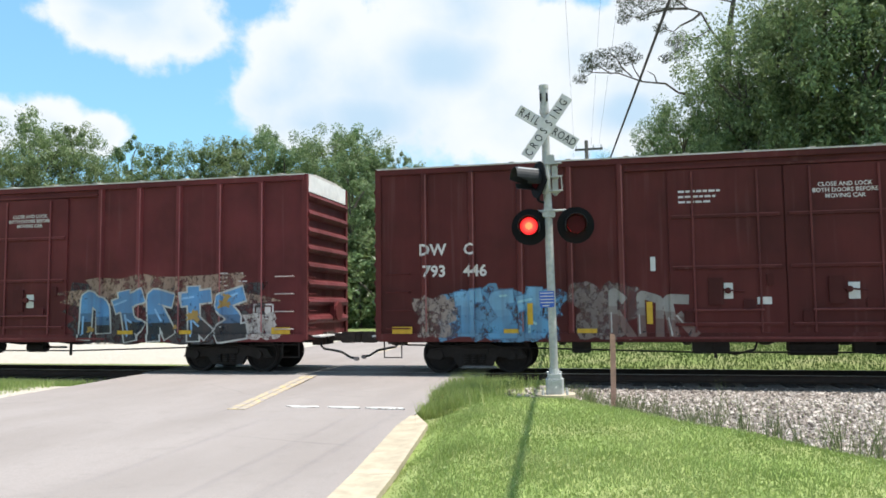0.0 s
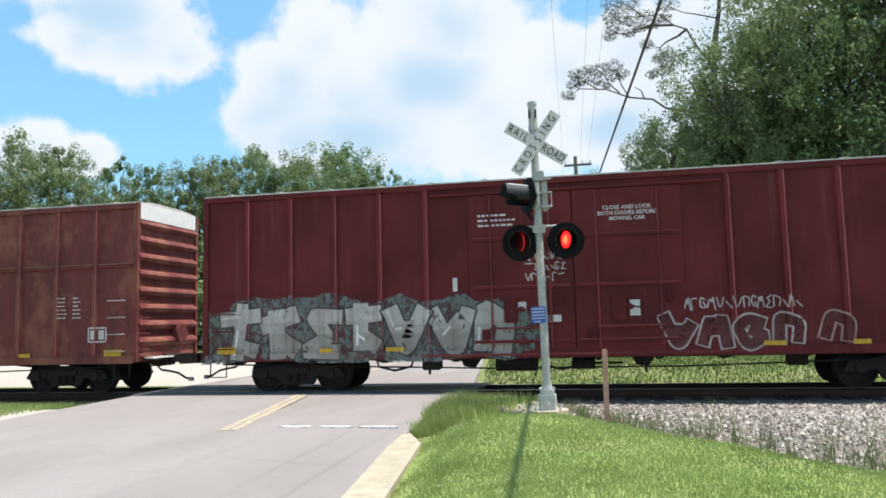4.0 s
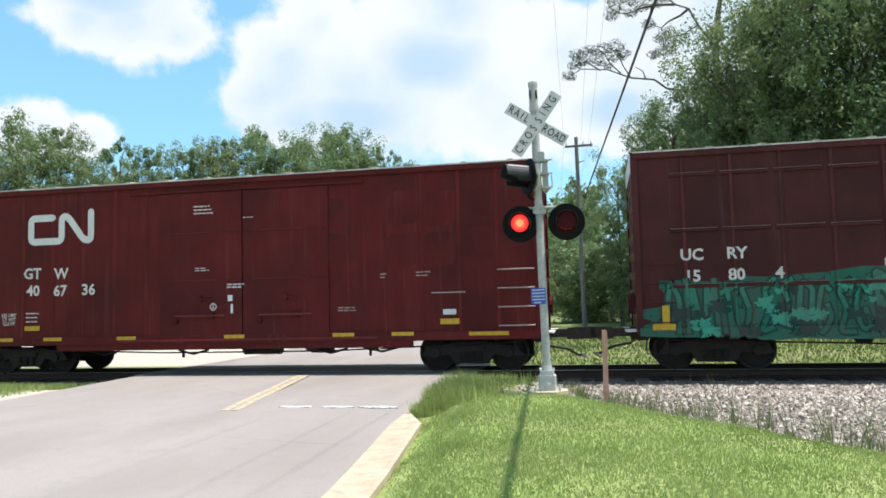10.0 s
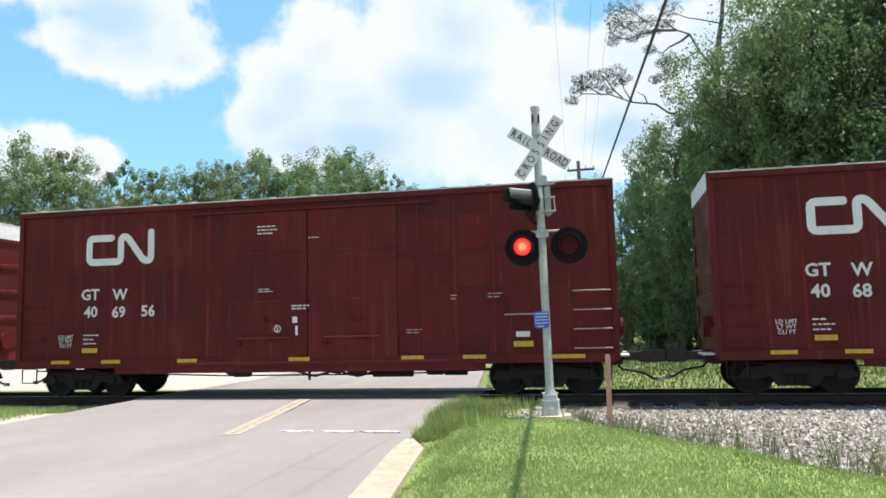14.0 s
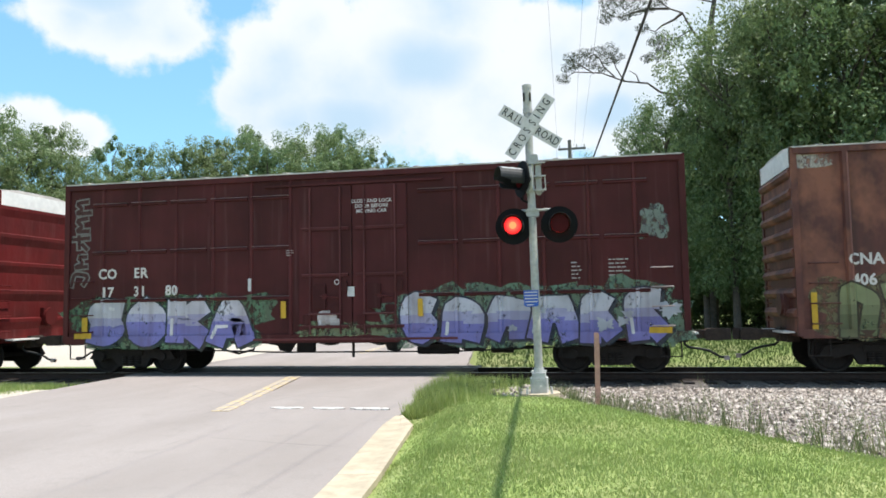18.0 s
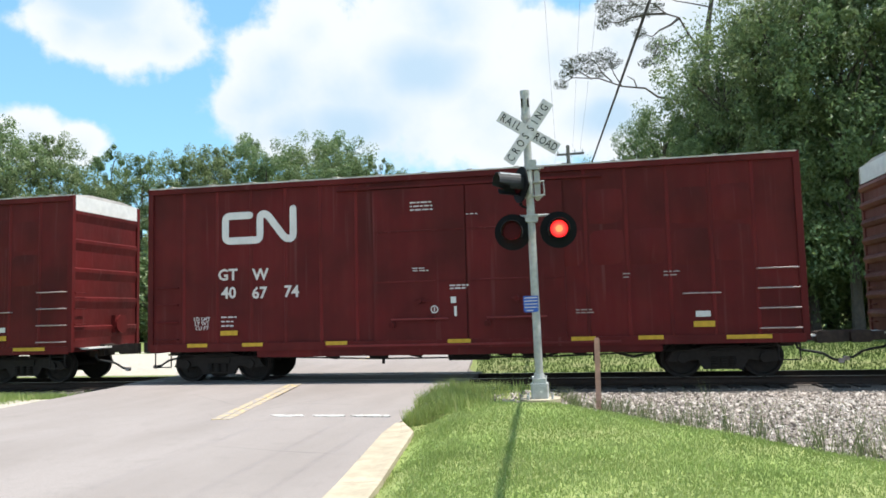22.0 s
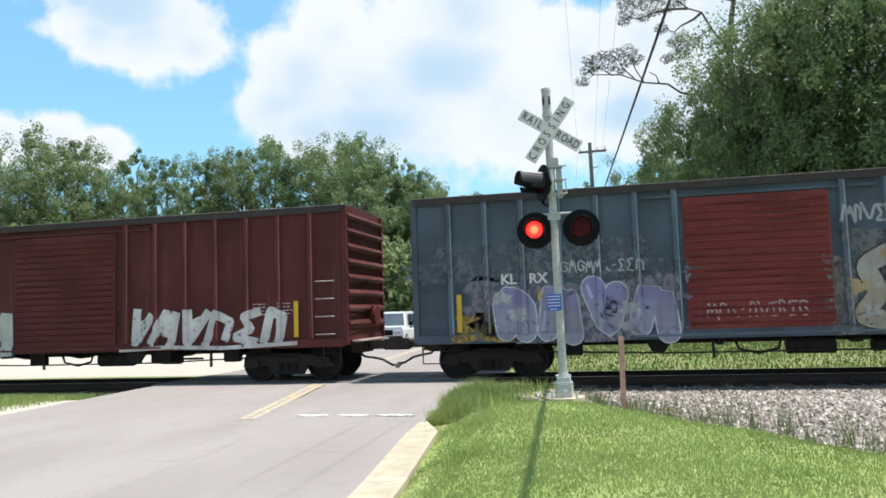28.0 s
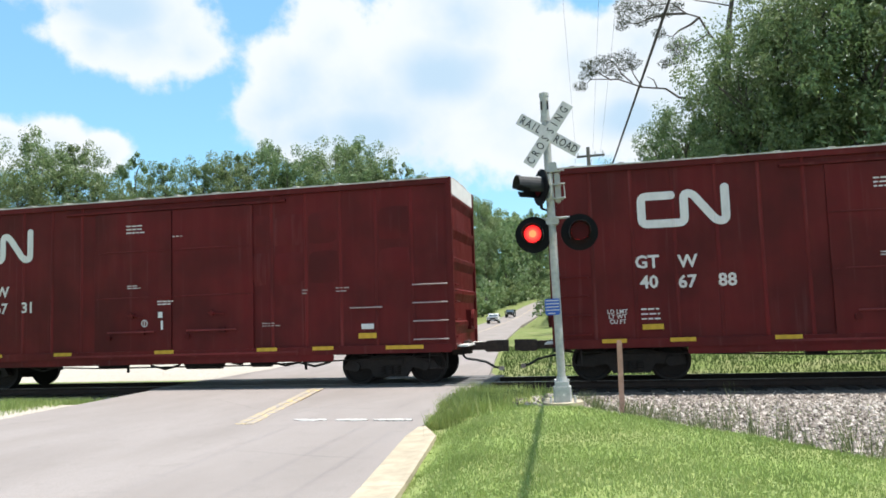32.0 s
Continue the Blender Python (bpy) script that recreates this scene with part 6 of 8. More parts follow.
        part("corner_step", cached("corner_step", lambda: Geo()), YELLOWP, c, at=pose(s * (b - 0.4), 0, 0.1))
    for x in (-2.3, 2.3):
        g = Geo()
        g.add([(x - 1.7, -1.3, 1.15), (x + 1.7, -1.3, 1.15), (x + 1.7, 1.3, 1.15), (x - 1.7, 1.3, 1.15), (x - 0.35, -0.6, 0.38), (x + 0.35, -0.6, 0.38), (x + 0.35, 0.6, 0.38), (x - 0.35, 0.6, 0.38)],
              [(0, 1, 5, 4), (1, 2, 6, 5), (2, 3, 7, 6), (3, 0, 4, 7), (4, 5, 6, 7)])
        ch = part("discharge_chute", g, UNDER, c, "grimy discharge hopper")
        part("gate_frame", Geo().box(x - 0.5, x + 0.5, -0.75, 0.75, 0.30, 0.42), IRON, ch)
    rng = random.Random(8)
    for k, (x0, z0, x1, z1) in enumerate(((-4.9, 1.35, -3.9, 1.95), (-3.5, 1.45, -2.2, 2.05), (-1.9, 1.55, -0.7, 2.05), (0.3, 1.4, 2.6, 2.25), (2.0, 2.55, 2.9, 2.85), (3.7, 1.5, 4.9, 1.85))):
        patch(c, (x0, z0, x1, z1), (0.40, 0.355, 0.30), 70 + k, 0.3, HAZE if k == 4 else SPRAY)
    decal("data_stencil", bars(3.4, 1.75, 0.4, 2, 0.05, 0.05, 3), c, WHITE_T)
    truck(c, index, -4.85)
    truck(c, index, 4.85)
    for s in (-1, 1):
        coupler(c, s, b, reach=0.6)
    part("centre_sill", Geo().box(-b, b, -0.2, 0.2, 0.75, 1.05), UNDER, c)
    return c


# middles of the cars along the train at the start, front car first
MIDDLE = [3.82, -16.74, -37.37, -54.15, -71.43, -92.07, -111.74, -132.32, -151.55, -169.36, -187.40, -205.31, -223.26, -241.24, -259.22, -277.30, -295.32, -313.42, -331.57, -349.56, -367.55, -385.54, -403.64, -421.77, -439.85, -457.41, -474.48, -491.58, -508.91, -526.50, -544.08, -562.10, -580.29, -598.50]
# how far the train has gone at each full second
GONE = [0.0, 17.62, 35.35, 53.04, 70.87, 88.6, 106.17, 123.68, 141.6, 159.82, 178.12, 196.48, 214.82, 233.23, 251.63, 270.06, 288.54, 307.12, 325.78, 344.4, 363.01, 381.62, 400.33, 418.97, 437.62, 456.2, 474.82, 493.42, 512.07, 530.73, 549.38, 568.11, 586.82]
CARS = []


def wild_letters(c):
    """Slanted black wild-style limbs edged in pale pink."""
    limbs_ = (((-4.5, 2.35), (-3.25, 1.05)), ((-3.3, 1.05), (-3.05, 2.2)), ((-3.1, 2.25), (-2.25, 1.05)), ((-2.3, 1.05), (-1.7, 2.25)),
              ((0.1, 2.45), (-1.0, 1.85), (-1.5, 1.2), (0.0, 0.98)), ((-1.0, 1.75), (0.35, 1.35)), ((0.15, 2.4), (0.55, 1.9)),
              ((0.55, 1.05), (0.95, 1.7), (1.35, 2.5)), ((1.45, 2.45), (2.6, 1.55)), ((1.0, 1.45), (2.3, 1.25)), ((2.0, 2.1), (3.25, 1.05)),
              ((2.45, 2.35), (3.75, 1.0)), ((-5.2, 1.1), (-4.1, 1.35)), ((3.75, 1.9), (4.1, 0.95)))
    edge, fill = Geo(), Geo()
    for k, pts in enumerate(limbs_):
        w = 0.46 if 0 < k < 12 and len(pts) < 4 else 0.36
        if k > 11:
            w = 0.2
        stroke(edge, pts, w + 0.055, 0.0045 + 0.0001 * k)
        stroke(fill, pts, w, 0.0068 + 0.0001 * k)
    decal("graffiti_outline", edge, c, (0.40, 0.25, 0.27), "pale pink sprayed outline", SPRAY)
    decal("graffiti", fill, c, (0.016, 0.010, 0.013), "slanted black sprayed shapes", SPRAY)
    for k, (x, z) in enumerate(((-5.6, 0.85), (-5.0, 1.2), (-4.3, 1.5), (3.9, 2.1), (4.6, 1.3), (5.2, 0.9))):
        tag(c, x, z, 0.6, 0.42, (0.50, 0.38, 0.36), 330 + k, 1, 0.035)


def build_train():
    OR = "oxide-red sixty-foot boxcar with upright posts and graffiti"
    CHALK = (0.48, 0.44, 0.42)
    # 0 to 7: long cars and a hopper
    c = long_car(0, OLD_RED, [("DW", -7.95, 3.0), ("C", -7.05, 3.0), ("793", -7.9, 2.48), ("446", -6.9, 2.48)], label=OR)
    graffiti(c, (-7.5, 0.85, -5.1, 2.05), 3, (0.19, 0.40, 0.58), (0.12, 0.30, 0.48), (0.09, 0.20, 0.33), (0.12, 0.27, 0.42), 3, 0.40, line_w=0.03)
    patch(c, (-8.35, 0.9, -7.4, 1.9), (0.30, 0.24, 0.21), 31)
    patch(c, (-4.6, 0.85, -3.2, 2.15), (0.20, 0.16, 0.15), 32)
    graffiti(c, (-3.9, 0.85, -1.9, 2.0), 3, (0.30, 0.28, 0.26), (0.17, 0.11, 0.10), None, None, 4, 0.30)
    reflectors(c, 9.2, (-5.6, -2.9), 1.45, 0.13, 0.5)
    CARS.append(c)
    c = long_car(1, (0.134, 0.030, 0.032), [("A", -7.95, 2.35), ("OK", -7.35, 2.35)], label=OR)
    patch(c, (2.7, 1.7, 7.9, 2.5), (0.33, 0.22, 0.17), 33)
    graffiti(c, (2.9, 0.80, 7.75, 2.2), 5, (0.11, 0.27, 0.50), (0.03, 0.035, 0.04), (0.50, 0.50, 0.48), (0.05, 0.05, 0.055), 7, 0.36, spots=[(0.40, 0.25, 0.07)], cut=0.36)
    patch(c, (7.6, 0.85, 8.6, 1.5), (0.52, 0.47, 0.44), 34)
    patch(c, (-9.0, 0.85, -7.4, 2.0), (0.48, 0.28, 0.33), 35)
    graffiti(c, (-8.6, 0.85, -2.5, 2.02), 8, (0.34, 0.52, 0.53), (0.20, 0.42, 0.42), None, (0.42, 0.30, 0.34), 8, 0.46, spots=[(0.52, 0.50, 0.46), (0.45, 0.38, 0.13)])
    CARS.append(c)
    c = long_car(2, (0.122, 0.030, 0.026), [("NO", -8.05, 2.42), ("KL", -7.3, 2.42), ("603", -8.0, 2.0), ("267", -7.2, 2.0)], label=OR)
    graffiti(c, (-6.6, 0.80, -2.5, 2.12), 5, (0.56, 0.52, 0.49), (0.46, 0.42, 0.39), (0.09, 0.07, 0.065), (0.36, 0.29, 0.26), 9, 0.34, spots=[(0.55, 0.52, 0.50)])
    reflectors(c, 9.2, (-2.9, 5.6), 1.5, 0.14, 0.5)
    graffiti(c, (2.2, 0.75, 7.4, 2.05), 7, (0.52, 0.54, 0.49), (0.38, 0.42, 0.38), (0.05, 0.11, 0.08), (0.13, 0.17, 0.13), 10, 0.34, spots=[(0.10, 0.30, 0.18), (0.07, 0.06, 0.06)])
    tag(c, -9.2, 2.9, 0.9, 0.5, CHALK, 301)
    tag(c, 7.9, 2.75, 1.35, 0.75, CHALK, 302, 2)
    CARS.append(c)
    CARS.append(hopper_car(3))
    c = long_car(4, (0.135, 0.023, 0.025), [], label=OR)
    graffiti(c, (-8.9, 0.80, -1.3, 2.25), 7, (0.50, 0.47, 0.44), (0.33, 0.31, 0.28), (0.06, 0.05, 0.05), (0.15, 0.18, 0.17), 11, 0.36)
    graffiti(c, (1.9, 0.9, 5.0, 1.75), 4, (0.085, 0.016, 0.018), (0.13, 0.035, 0.035), (0.45, 0.39, 0.37), None, 12, 0.32, shine=False)
    graffiti(c, (5.2, 0.95, 6.0, 1.7), 1, (0.10, 0.018, 0.02), (0.10, 0.018, 0.02), (0.36, 0.25, 0.20), None, 13, 0.3, shine=False)
    tag(c, 2.45, 1.78, 2.5, 0.36, CHALK, 303)
    tag(c, -1.1, 2.55, 0.9, 0.75, CHALK, 304, 3)
    CARS.append(c)
    c = long_car(5, (0.155, 0.024, 0.023), [("LW", -8.0, 2.72), ("152", -7.8, 2.2)], True, "patchy rust-red sixty-foot boxcar worn to tan primer, with graffiti")
    graffiti(c, (-5.3, 0.85, 2.6, 2.15), 7, (0.55, 0.55, 0.53), (0.10, 0.10, 0.11), (0.025, 0.025, 0.03), (0.22, 0.23, 0.24), 13, 0.34, cut=0.30, spots=[(0.02, 0.02, 0.025)])
    CARS.append(c)
    c = long_car(6, (0.175, 0.024, 0.024), [("LW", -7.75, 2.72), ("150", -7.8, 2.28), ("134", -6.95, 2.30)], True, "patchy rust-red sixty-foot boxcar worn to tan primer, with graffiti")
    graffiti(c, (-6.75, 0.82, -5.0, 2.12), 3, (0.34, 0.33, 0.34), (0.25, 0.22, 0.23), (0.07, 0.05, 0.055), (0.26, 0.22, 0.22), 14, 0.30)
    graffiti(c, (-4.45, 0.80, -2.9, 1.95), 2, (0.56, 0.54, 0.52), (0.42, 0.40, 0.38), (0.12, 0.08, 0.08), None, 15, 0.40)
    graffiti(c, (2.9, 0.72, 7.1, 1.9), 5, (0.52, 0.50, 0.46), (0.46, 0.43, 0.40), (0.11, 0.08, 0.07), (0.30, 0.26, 0.24), 16, 0.42, bare=[(4.35, 1.05, 4.85, 1.45), (7.15, 1.1, 7.6, 1.4)])
    tag(c, -3.4, 2.85, 0.6, 0.5, (0.42, 0.36, 0.33), 305)
    tag(c, -3.0, 1.1, 0.6, 0.8, (0.42, 0.36, 0.33), 306, 2)
    CARS.append(c)
    c = long_car(7, TR_RED, [("TR", -7.75, 2.33), ("150", -7.75, 1.88), ("065", -6.6, 1.90)], label="bright faded red sixty-foot boxcar with silver graffiti", posts=15)
    graffiti(c, (-7.5, 0.82, -1.4, 2.62), "MICE", (0.52, 0.49, 0.48), (0.50, 0.44, 0.40), (0.06, 0.05, 0.05), (0.42, 0.38, 0.37), 17, 0.34, bare=[(-6.2, 0.95, -5.5, 1.35), (-4.75, 1.35, -4.2, 1.75)], smooth=0.03, label="silver sprayed letters with dark outlines")
    graffiti(c, (2.8, 0.75, 7.4, 1.95), 6, (0.47, 0.43, 0.42), (0.40, 0.36, 0.35), (0.33, 0.26, 0.26), (0.44, 0.40, 0.39), 18, 0.50, shine=False, bare=[(4.1, 1.15, 4.75, 1.5), (6.35, 1.2, 6.9, 1.5)])
    patch(c, (-9.2, 1.2, -7.9, 2.9), (0.26, 0.12, 0.11), 36)
    CARS.append(c)
    c = boxcar(8, 15.75, (0.135, 0.031, 0.030), "posts", label="dark red boxcar with white emblem and green graffiti", posts=16, door=(-1.2, 2.0))
    squiggle_logo(c, 4.05, 3.05, 5.68, 3.80)
    decal("web_stencil", bars(3.6, 2.86, 2.4, 1, 0.20, 0.1, 3), c, WHITE_T, "white stencilled line")
    decal("owner_stencil", bars(-6.95, 2.58, 0.42, 1, 0.26, 0.1, 5), c, WHITE_T, "white stencilled owner mark")
    patch(c, (-7.8, 0.72, -1.1, 2.3), (0.035, 0.10, 0.27), 37, 0.12, SPRAY)
    graffiti(c, (-7.2, 0.72, -1.4, 2.22), "REKED", (0.68, 0.72, 0.68), (0.16, 0.44, 0.34), (0.02, 0.025, 0.03), None, 19, 0.36, spots=[], shade=(0.03, 0.04, 0.05), cut=0.42, label="white and green sprayed letters with black outlines")
    graffiti(c, (1.6, 0.72, 5.2, 2.2), 5, (0.25, 0.22, 0.20), (0.16, 0.14, 0.13), (0.40, 0.36, 0.34), (0.20, 0.15, 0.14), 20, 0.40, smooth=0.3, square=False)
    graffiti(c, (5.1, 0.75, 7.0, 2.1), 3, (0.34, 0.31, 0.30), (0.20, 0.19, 0.25), (0.42, 0.38, 0.36), None, 21, 0.36, smooth=0.3, square=False)
    tag(c, -0.8, 4.1, 0.9, 0.5, CHALK, 307)
    reflectors(c, 7.8, (-0.6, 0.6, 2.1, 4.4), 1.35, 0.5, 0.14)
    reflectors(c, 7.8, (6.6,), 1.36, 0.6, 0.24)
    CARS.append(c)
    c = grid_car(9, "UC", "RY", "15", "80", "4")
    patch(c, (-7.5, 0.70, -2.2, 2.1), (0.02, 0.115, 0.078), 38, 0.2, SPRAY)
    graffiti(c, (-7.3, 0.75, -2.6, 2.1), 12, (0.028, 0.20, 0.135), (0.016, 0.125, 0.088), (0.008, 0.045, 0.036), None, 21, 0.24, spots=[(0.05, 0.29, 0.20), (0.010, 0.045, 0.038)], shine=False, smooth=0.3)
    patch(c, (1.5, 0.7, 7.4, 2.3), (0.24, 0.065, 0.085), 39)
    graffiti(c, (1.9, 0.70, 5.95, 2.0), 6, (0.10, 0.24, 0.48), (0.06, 0.13, 0.33), (0.38, 0.42, 0.44), (0.08, 0.12, 0.27), 22, 0.34, shade=(0.03, 0.03, 0.08), spots=[(0.25, 0.40, 0.50)])
    tag(c, 2.0, 2.1, 1.0, 0.4, (0.42, 0.36, 0.30), 308)
    tag(c, 4.8, 2.1, 0.8, 0.4, (0.42, 0.36, 0.30), 309)
    tag(c, 7.15, 2.9, 0.62, 1.05, CHALK, 310, 4, 0.036)
    CARS.append(c)
    CARS.append(cn_car(10, "40", "67", "36"))
    CARS.append(cn_car(11, "40", "68", "40"))
    c = grid_car(12, "CO", "ER", "17", "33", "81")
    patch(c, (-5.9, 0.72, -2.6, 1.55), (0.40, 0.11, 0.22), 40, 0.25, SPRAY)
    patch(c, (2.6, 0.72, 6.2, 1.55), (0.40, 0.10, 0.24), 41, 0.25, SPRAY)
    patch(c, (-4.6, 1.5, 0.4, 2.5), (0.27, 0.12, 0.15), 42, 0.3, SPRAY)
    patch(c, (0.2, 1.4, 4.0, 2.5), (0.33, 0.12, 0.17), 43, 0.3, SPRAY)
    patch(c, (-3.4, 0.85, 3.6, 2.15), (0.17, 0.135, 0.15), 44, 0.25, SPRAY)
    wild_letters(c)
    graffiti(c, (4.2, 0.72, 6.2, 1.75), 4, (0.36, 0.10, 0.22), (0.33, 0.08, 0.20), (0.33, 0.30, 0.08), None, 24, 0.30, shine=False, smooth=0.0)
    CARS.append(c)
    CARS.append(cn_car(13, "40", "68", "11"))
    CARS.append(cn_car(14, "40", "69", "56"))
    CARS.append(cn_car(15, "40", "67", "", False))
    CARS.append(cn_car(16, "40", "68", "13"))
    c = boxcar(17, 15.75, (0.098, 0.030, 0.023), "posts", label="brown boxcar with wide posts, rust stains and olive graffiti", posts=15, door=(-1.7, 1.9), worn=True)
    words(c, [("CNA", -6.5, 2.5), ("406", -6.55, 2.05), ("184", -5.6, 2.05)], 0.34)
    graffiti(c, (-7.2, 0.72, -1.5, 2.05), 6, (0.25, 0.28, 0.14), (0.13, 0.15, 0.075), (0.045, 0.04, 0.025), (0.17, 0.15, 0.08), 24, 0.38, spots=[(0.07, 0.045, 0.03), (0.30, 0.30, 0.17)])
    graffiti(c, (-0.4, 0.85, 2.1, 1.7), 3, (0.20, 0.14, 0.07), (0.08, 0.07, 0.04), (0.03, 0.025, 0.02), None, 25, 0.36, shine=False)
    graffiti(c, (2.2, 0.70, 7.1, 1.95), 6, (0.24, 0.25, 0.12), (0.14, 0.14, 0.07), (0.05, 0.04, 0.025), (0.18, 0.14, 0.075), 26, 0.40, spots=[(0.24, 0.15, 0.07), (0.30, 0.30, 0.18), (0.06, 0.045, 0.03)], bare=[(4.6, 1.2, 5.1, 1.5)])
    reflectors(c, 7.8, (-7.6, 7.6), 1.4, 0.12, 0.8)
    patch(c, (-7.85, 4.55, -7.1, 4.85), (0.45, 0.42, 0.38), 45, 0.1)
    patch(c, (7.1, 4.55, 7.85, 4.85), (0.45, 0.42, 0.38), 46, 0.1)
    CARS.append(c)
    c = grid_car(18, "CO", "ER", "17", "31", "80")
    graffiti(c, (-7.3, 0.72, -2.6, 2.0), "SOKA", (0.56, 0.55, 0.60), (0.21, 0.20, 0.47), (0.03, 0.045, 0.05), (0.10, 0.17, 0.10), 25, 0.44, shade=(0.035, 0.05, 0.045), smooth=0.2, label="white and violet sprayed letters")
    graffiti(c, (1.2, 0.70, 7.55, 1.98), 6, (0.52, 0.52, 0.58), (0.20, 0.19, 0.46), (0.025, 0.03, 0.05), (0.13, 0.20, 0.14), 27, 0.46, shade=(0.03, 0.04, 0.05), spots=[(0.45, 0.47, 0.52)], smooth=0.2)
    graffiti(c, (-0.95, 1.15, -0.2, 1.6), 1, (0.58, 0.56, 0.56), (0.40, 0.38, 0.36), None, None, 28, 0.5)
    patch(c, (-1.3, 0.95, 1.1, 1.3), (0.16, 0.20, 0.11), 47)
    for k in range(5):
        graffiti(c, (-7.78, 2.28 + k * 0.48, -7.22, 2.74 + k * 0.48), 1, (0.060, 0.018, 0.018), (0.06, 0.018, 0.018), (0.19, 0.18, 0.17), None, 60 + k, 0.22, shine=False, smooth=0.3)
    patch(c, (6.95, 3.1, 7.55, 3.85), (0.20, 0.24, 0.21), 48)
    CARS.append(c)
    CARS.append(cn_car(19, "40", "65", "06", False))
    c = grid_car(20, "CO", "ER", "17", "32", "22")
    patch(c, (-7.7, 0.65, -1.0, 2.25), (0.20, 0.14, 0.26), 49)
    graffiti(c, (-7.2, 0.70, -1.5, 2.0), 5, (0.62, 0.74, 0.68), (0.10, 0.44, 0.50), (0.02, 0.03, 0.035), None, 28, 0.40, shade=(0.24, 0.05, 0.05), spots=[(0.60, 0.64, 0.60)], cut=0.4)
    patch(c, (1.7, 0.65, 7.7, 2.3), (0.24, 0.20, 0.33), 50)
    graffiti(c, (2.1, 0.72, 7.4, 2.0), 6, (0.60, 0.73, 0.68), (0.06, 0.40, 0.50), (0.02, 0.03, 0.035), None, 29, 0.40, shade=(0.20, 0.05, 0.06), spots=[(0.60, 0.66, 0.62), (0.35, 0.22, 0.08)], cut=0.42)
    tag(c, -1.05, 1.38, 0.95, 0.5, (0.58, 0.54, 0.52), 311, 1, 0.05)
    tag(c, 0.35, 1.45, 0.9, 0.5, (0.52, 0.46, 0.50), 312, 1, 0.05)
    patch(c, (-1.3, 1.1, 1.5, 2.1), (0.16, 0.11, 0.18), 51)
    tag(c, -3.2, 1.95, 0.8, 0.3, CHALK, 313)
    patch(c, (-7.85, 2.4, -7.3, 3.3), (0.16, 0.20, 0.27), 52)
    tag(c, 7.2, 2.5, 0.6, 0.9, (0.30, 0.22, 0.21), 314, 2)
    CARS.append(c)
    c = boxcar(21, 15.75, (0.175, 0.060, 0.050), "posts", label="dull brown boxcar with wide posts and pale outline graffiti", posts=14, door=(-1.5, 1.7))
    words(c, [("CNA", -6.5, 2.72), ("406", -6.5, 2.34), ("211", -5.35, 2.36)], 0.34)
    patch(c, (1.8, 0.9, 5.9, 2.3), (0.17, 0.135, 0.12), 53)
    graffiti(c, (1.9, 0.90, 5.9, 2.3), 5, (0.13, 0.065, 0.055), (0.12, 0.08, 0.075), (0.42, 0.39, 0.37), None, 31, 0.34, shine=False, smooth=0.03, bare=[(4.3, 1.25, 4.8, 1.5)])
    tag(c, 6.35, 1.45, 0.85, 0.7, (0.52, 0.48, 0.45), 315, 2)
    tag(c, -0.72, 1.42, 0.45, 0.4, (0.55, 0.5, 0.47), 316)
    tag(c, -7.7, 2.75, 0.6, 0.5, (0.30, 0.27, 0.26), 317)
    patch(c, (-5.6, 0.82, -1.7, 1.35), (0.16, 0.13, 0.12), 54)
    graffiti(c, (-5.5, 0.82, -1.9, 1.3), 5, (0.18, 0.14, 0.13), (0.16, 0.13, 0.12), None, None, 33, 0.4, shine=False)
    fr = quad(quad(quad(quad(Geo(), -3.35, -3.0, 2.28, 2.31), -3.35, -3.0, 2.55, 2.58), -3.35, -3.32, 2.28, 2.58), -3.03, -3.0, 2.28, 2.58)
    decal("stencil_box", fr, c, WHITE_T, "small white stencilled frame")
    decal("data_stencil", bars(-6.7, 2.1, 0.35, 4, 0.04, 0.06, 77).add(*_vf(bars(-5.5, 2.1, 0.4, 2, 0.04, 0.06, 78))).add(*_vf(bars(-3.6, 2.15, 0.9, 1, 0.04, 0.06, 79))), c, (0.45, 0.4, 0.38), "small stencilled lines")
    reflectors(c, 7.8, (-6.7, 6.8), 1.03, 0.45, 0.2)
    reflectors(c, 7.8, (-5.3, -2.4, 0.2, 3.2, 5.4), 0.95, 0.4, 0.11)
    CARS.append(c)
    CARS.append(cn_car(22, "40", "67", "74"))
    CARS.append(cn_car(23, "40", "67", "90"))
    CARS.append(cn_car(24, "40", "65", "94", False))
    LW_ = "weathered low dark-red boxcar with "
    c = low_car(25, (0.150, 0.038, 0.033), [("WF", -5.6, 2.28), ("RX", -4.95, 2.28), ("61", -5.5, 1.95), ("24", -4.8, 1.95)], label=LW_ + "blue and white graffiti", sliding=False, door=(-1.55, 1.55))
    graffiti(c, (-7.8, 0.86, -4.3, 1.9), 6, (0.46, 0.48, 0.50), (0.34, 0.36, 0.39), (0.12, 0.14, 0.17), (0.30, 0.33, 0.37), 34, 0.40, spots=[(0.55, 0.56, 0.56), (0.10, 0.10, 0.12)])
    graffiti(c, (-4.4, 0.80, -0.8, 1.85), 6, (0.08, 0.36, 0.52), (0.05, 0.25, 0.42), (0.02, 0.04, 0.07), (0.05, 0.18, 0.30), 35, 0.36, shade=(0.03, 0.04, 0.06), smooth=0.03, spots=[(0.48, 0.42, 0.10)])
    graffiti(c, (0.0, 1.0, 1.75, 2.1), 2, (0.30, 0.24, 0.21), (0.22, 0.15, 0.12), (0.11, 0.06, 0.05), (0.19, 0.13, 0.11), 36, 0.44)
    patch(c, (1.8, 1.0, 4.2, 2.05), (0.20, 0.12, 0.09), 55)
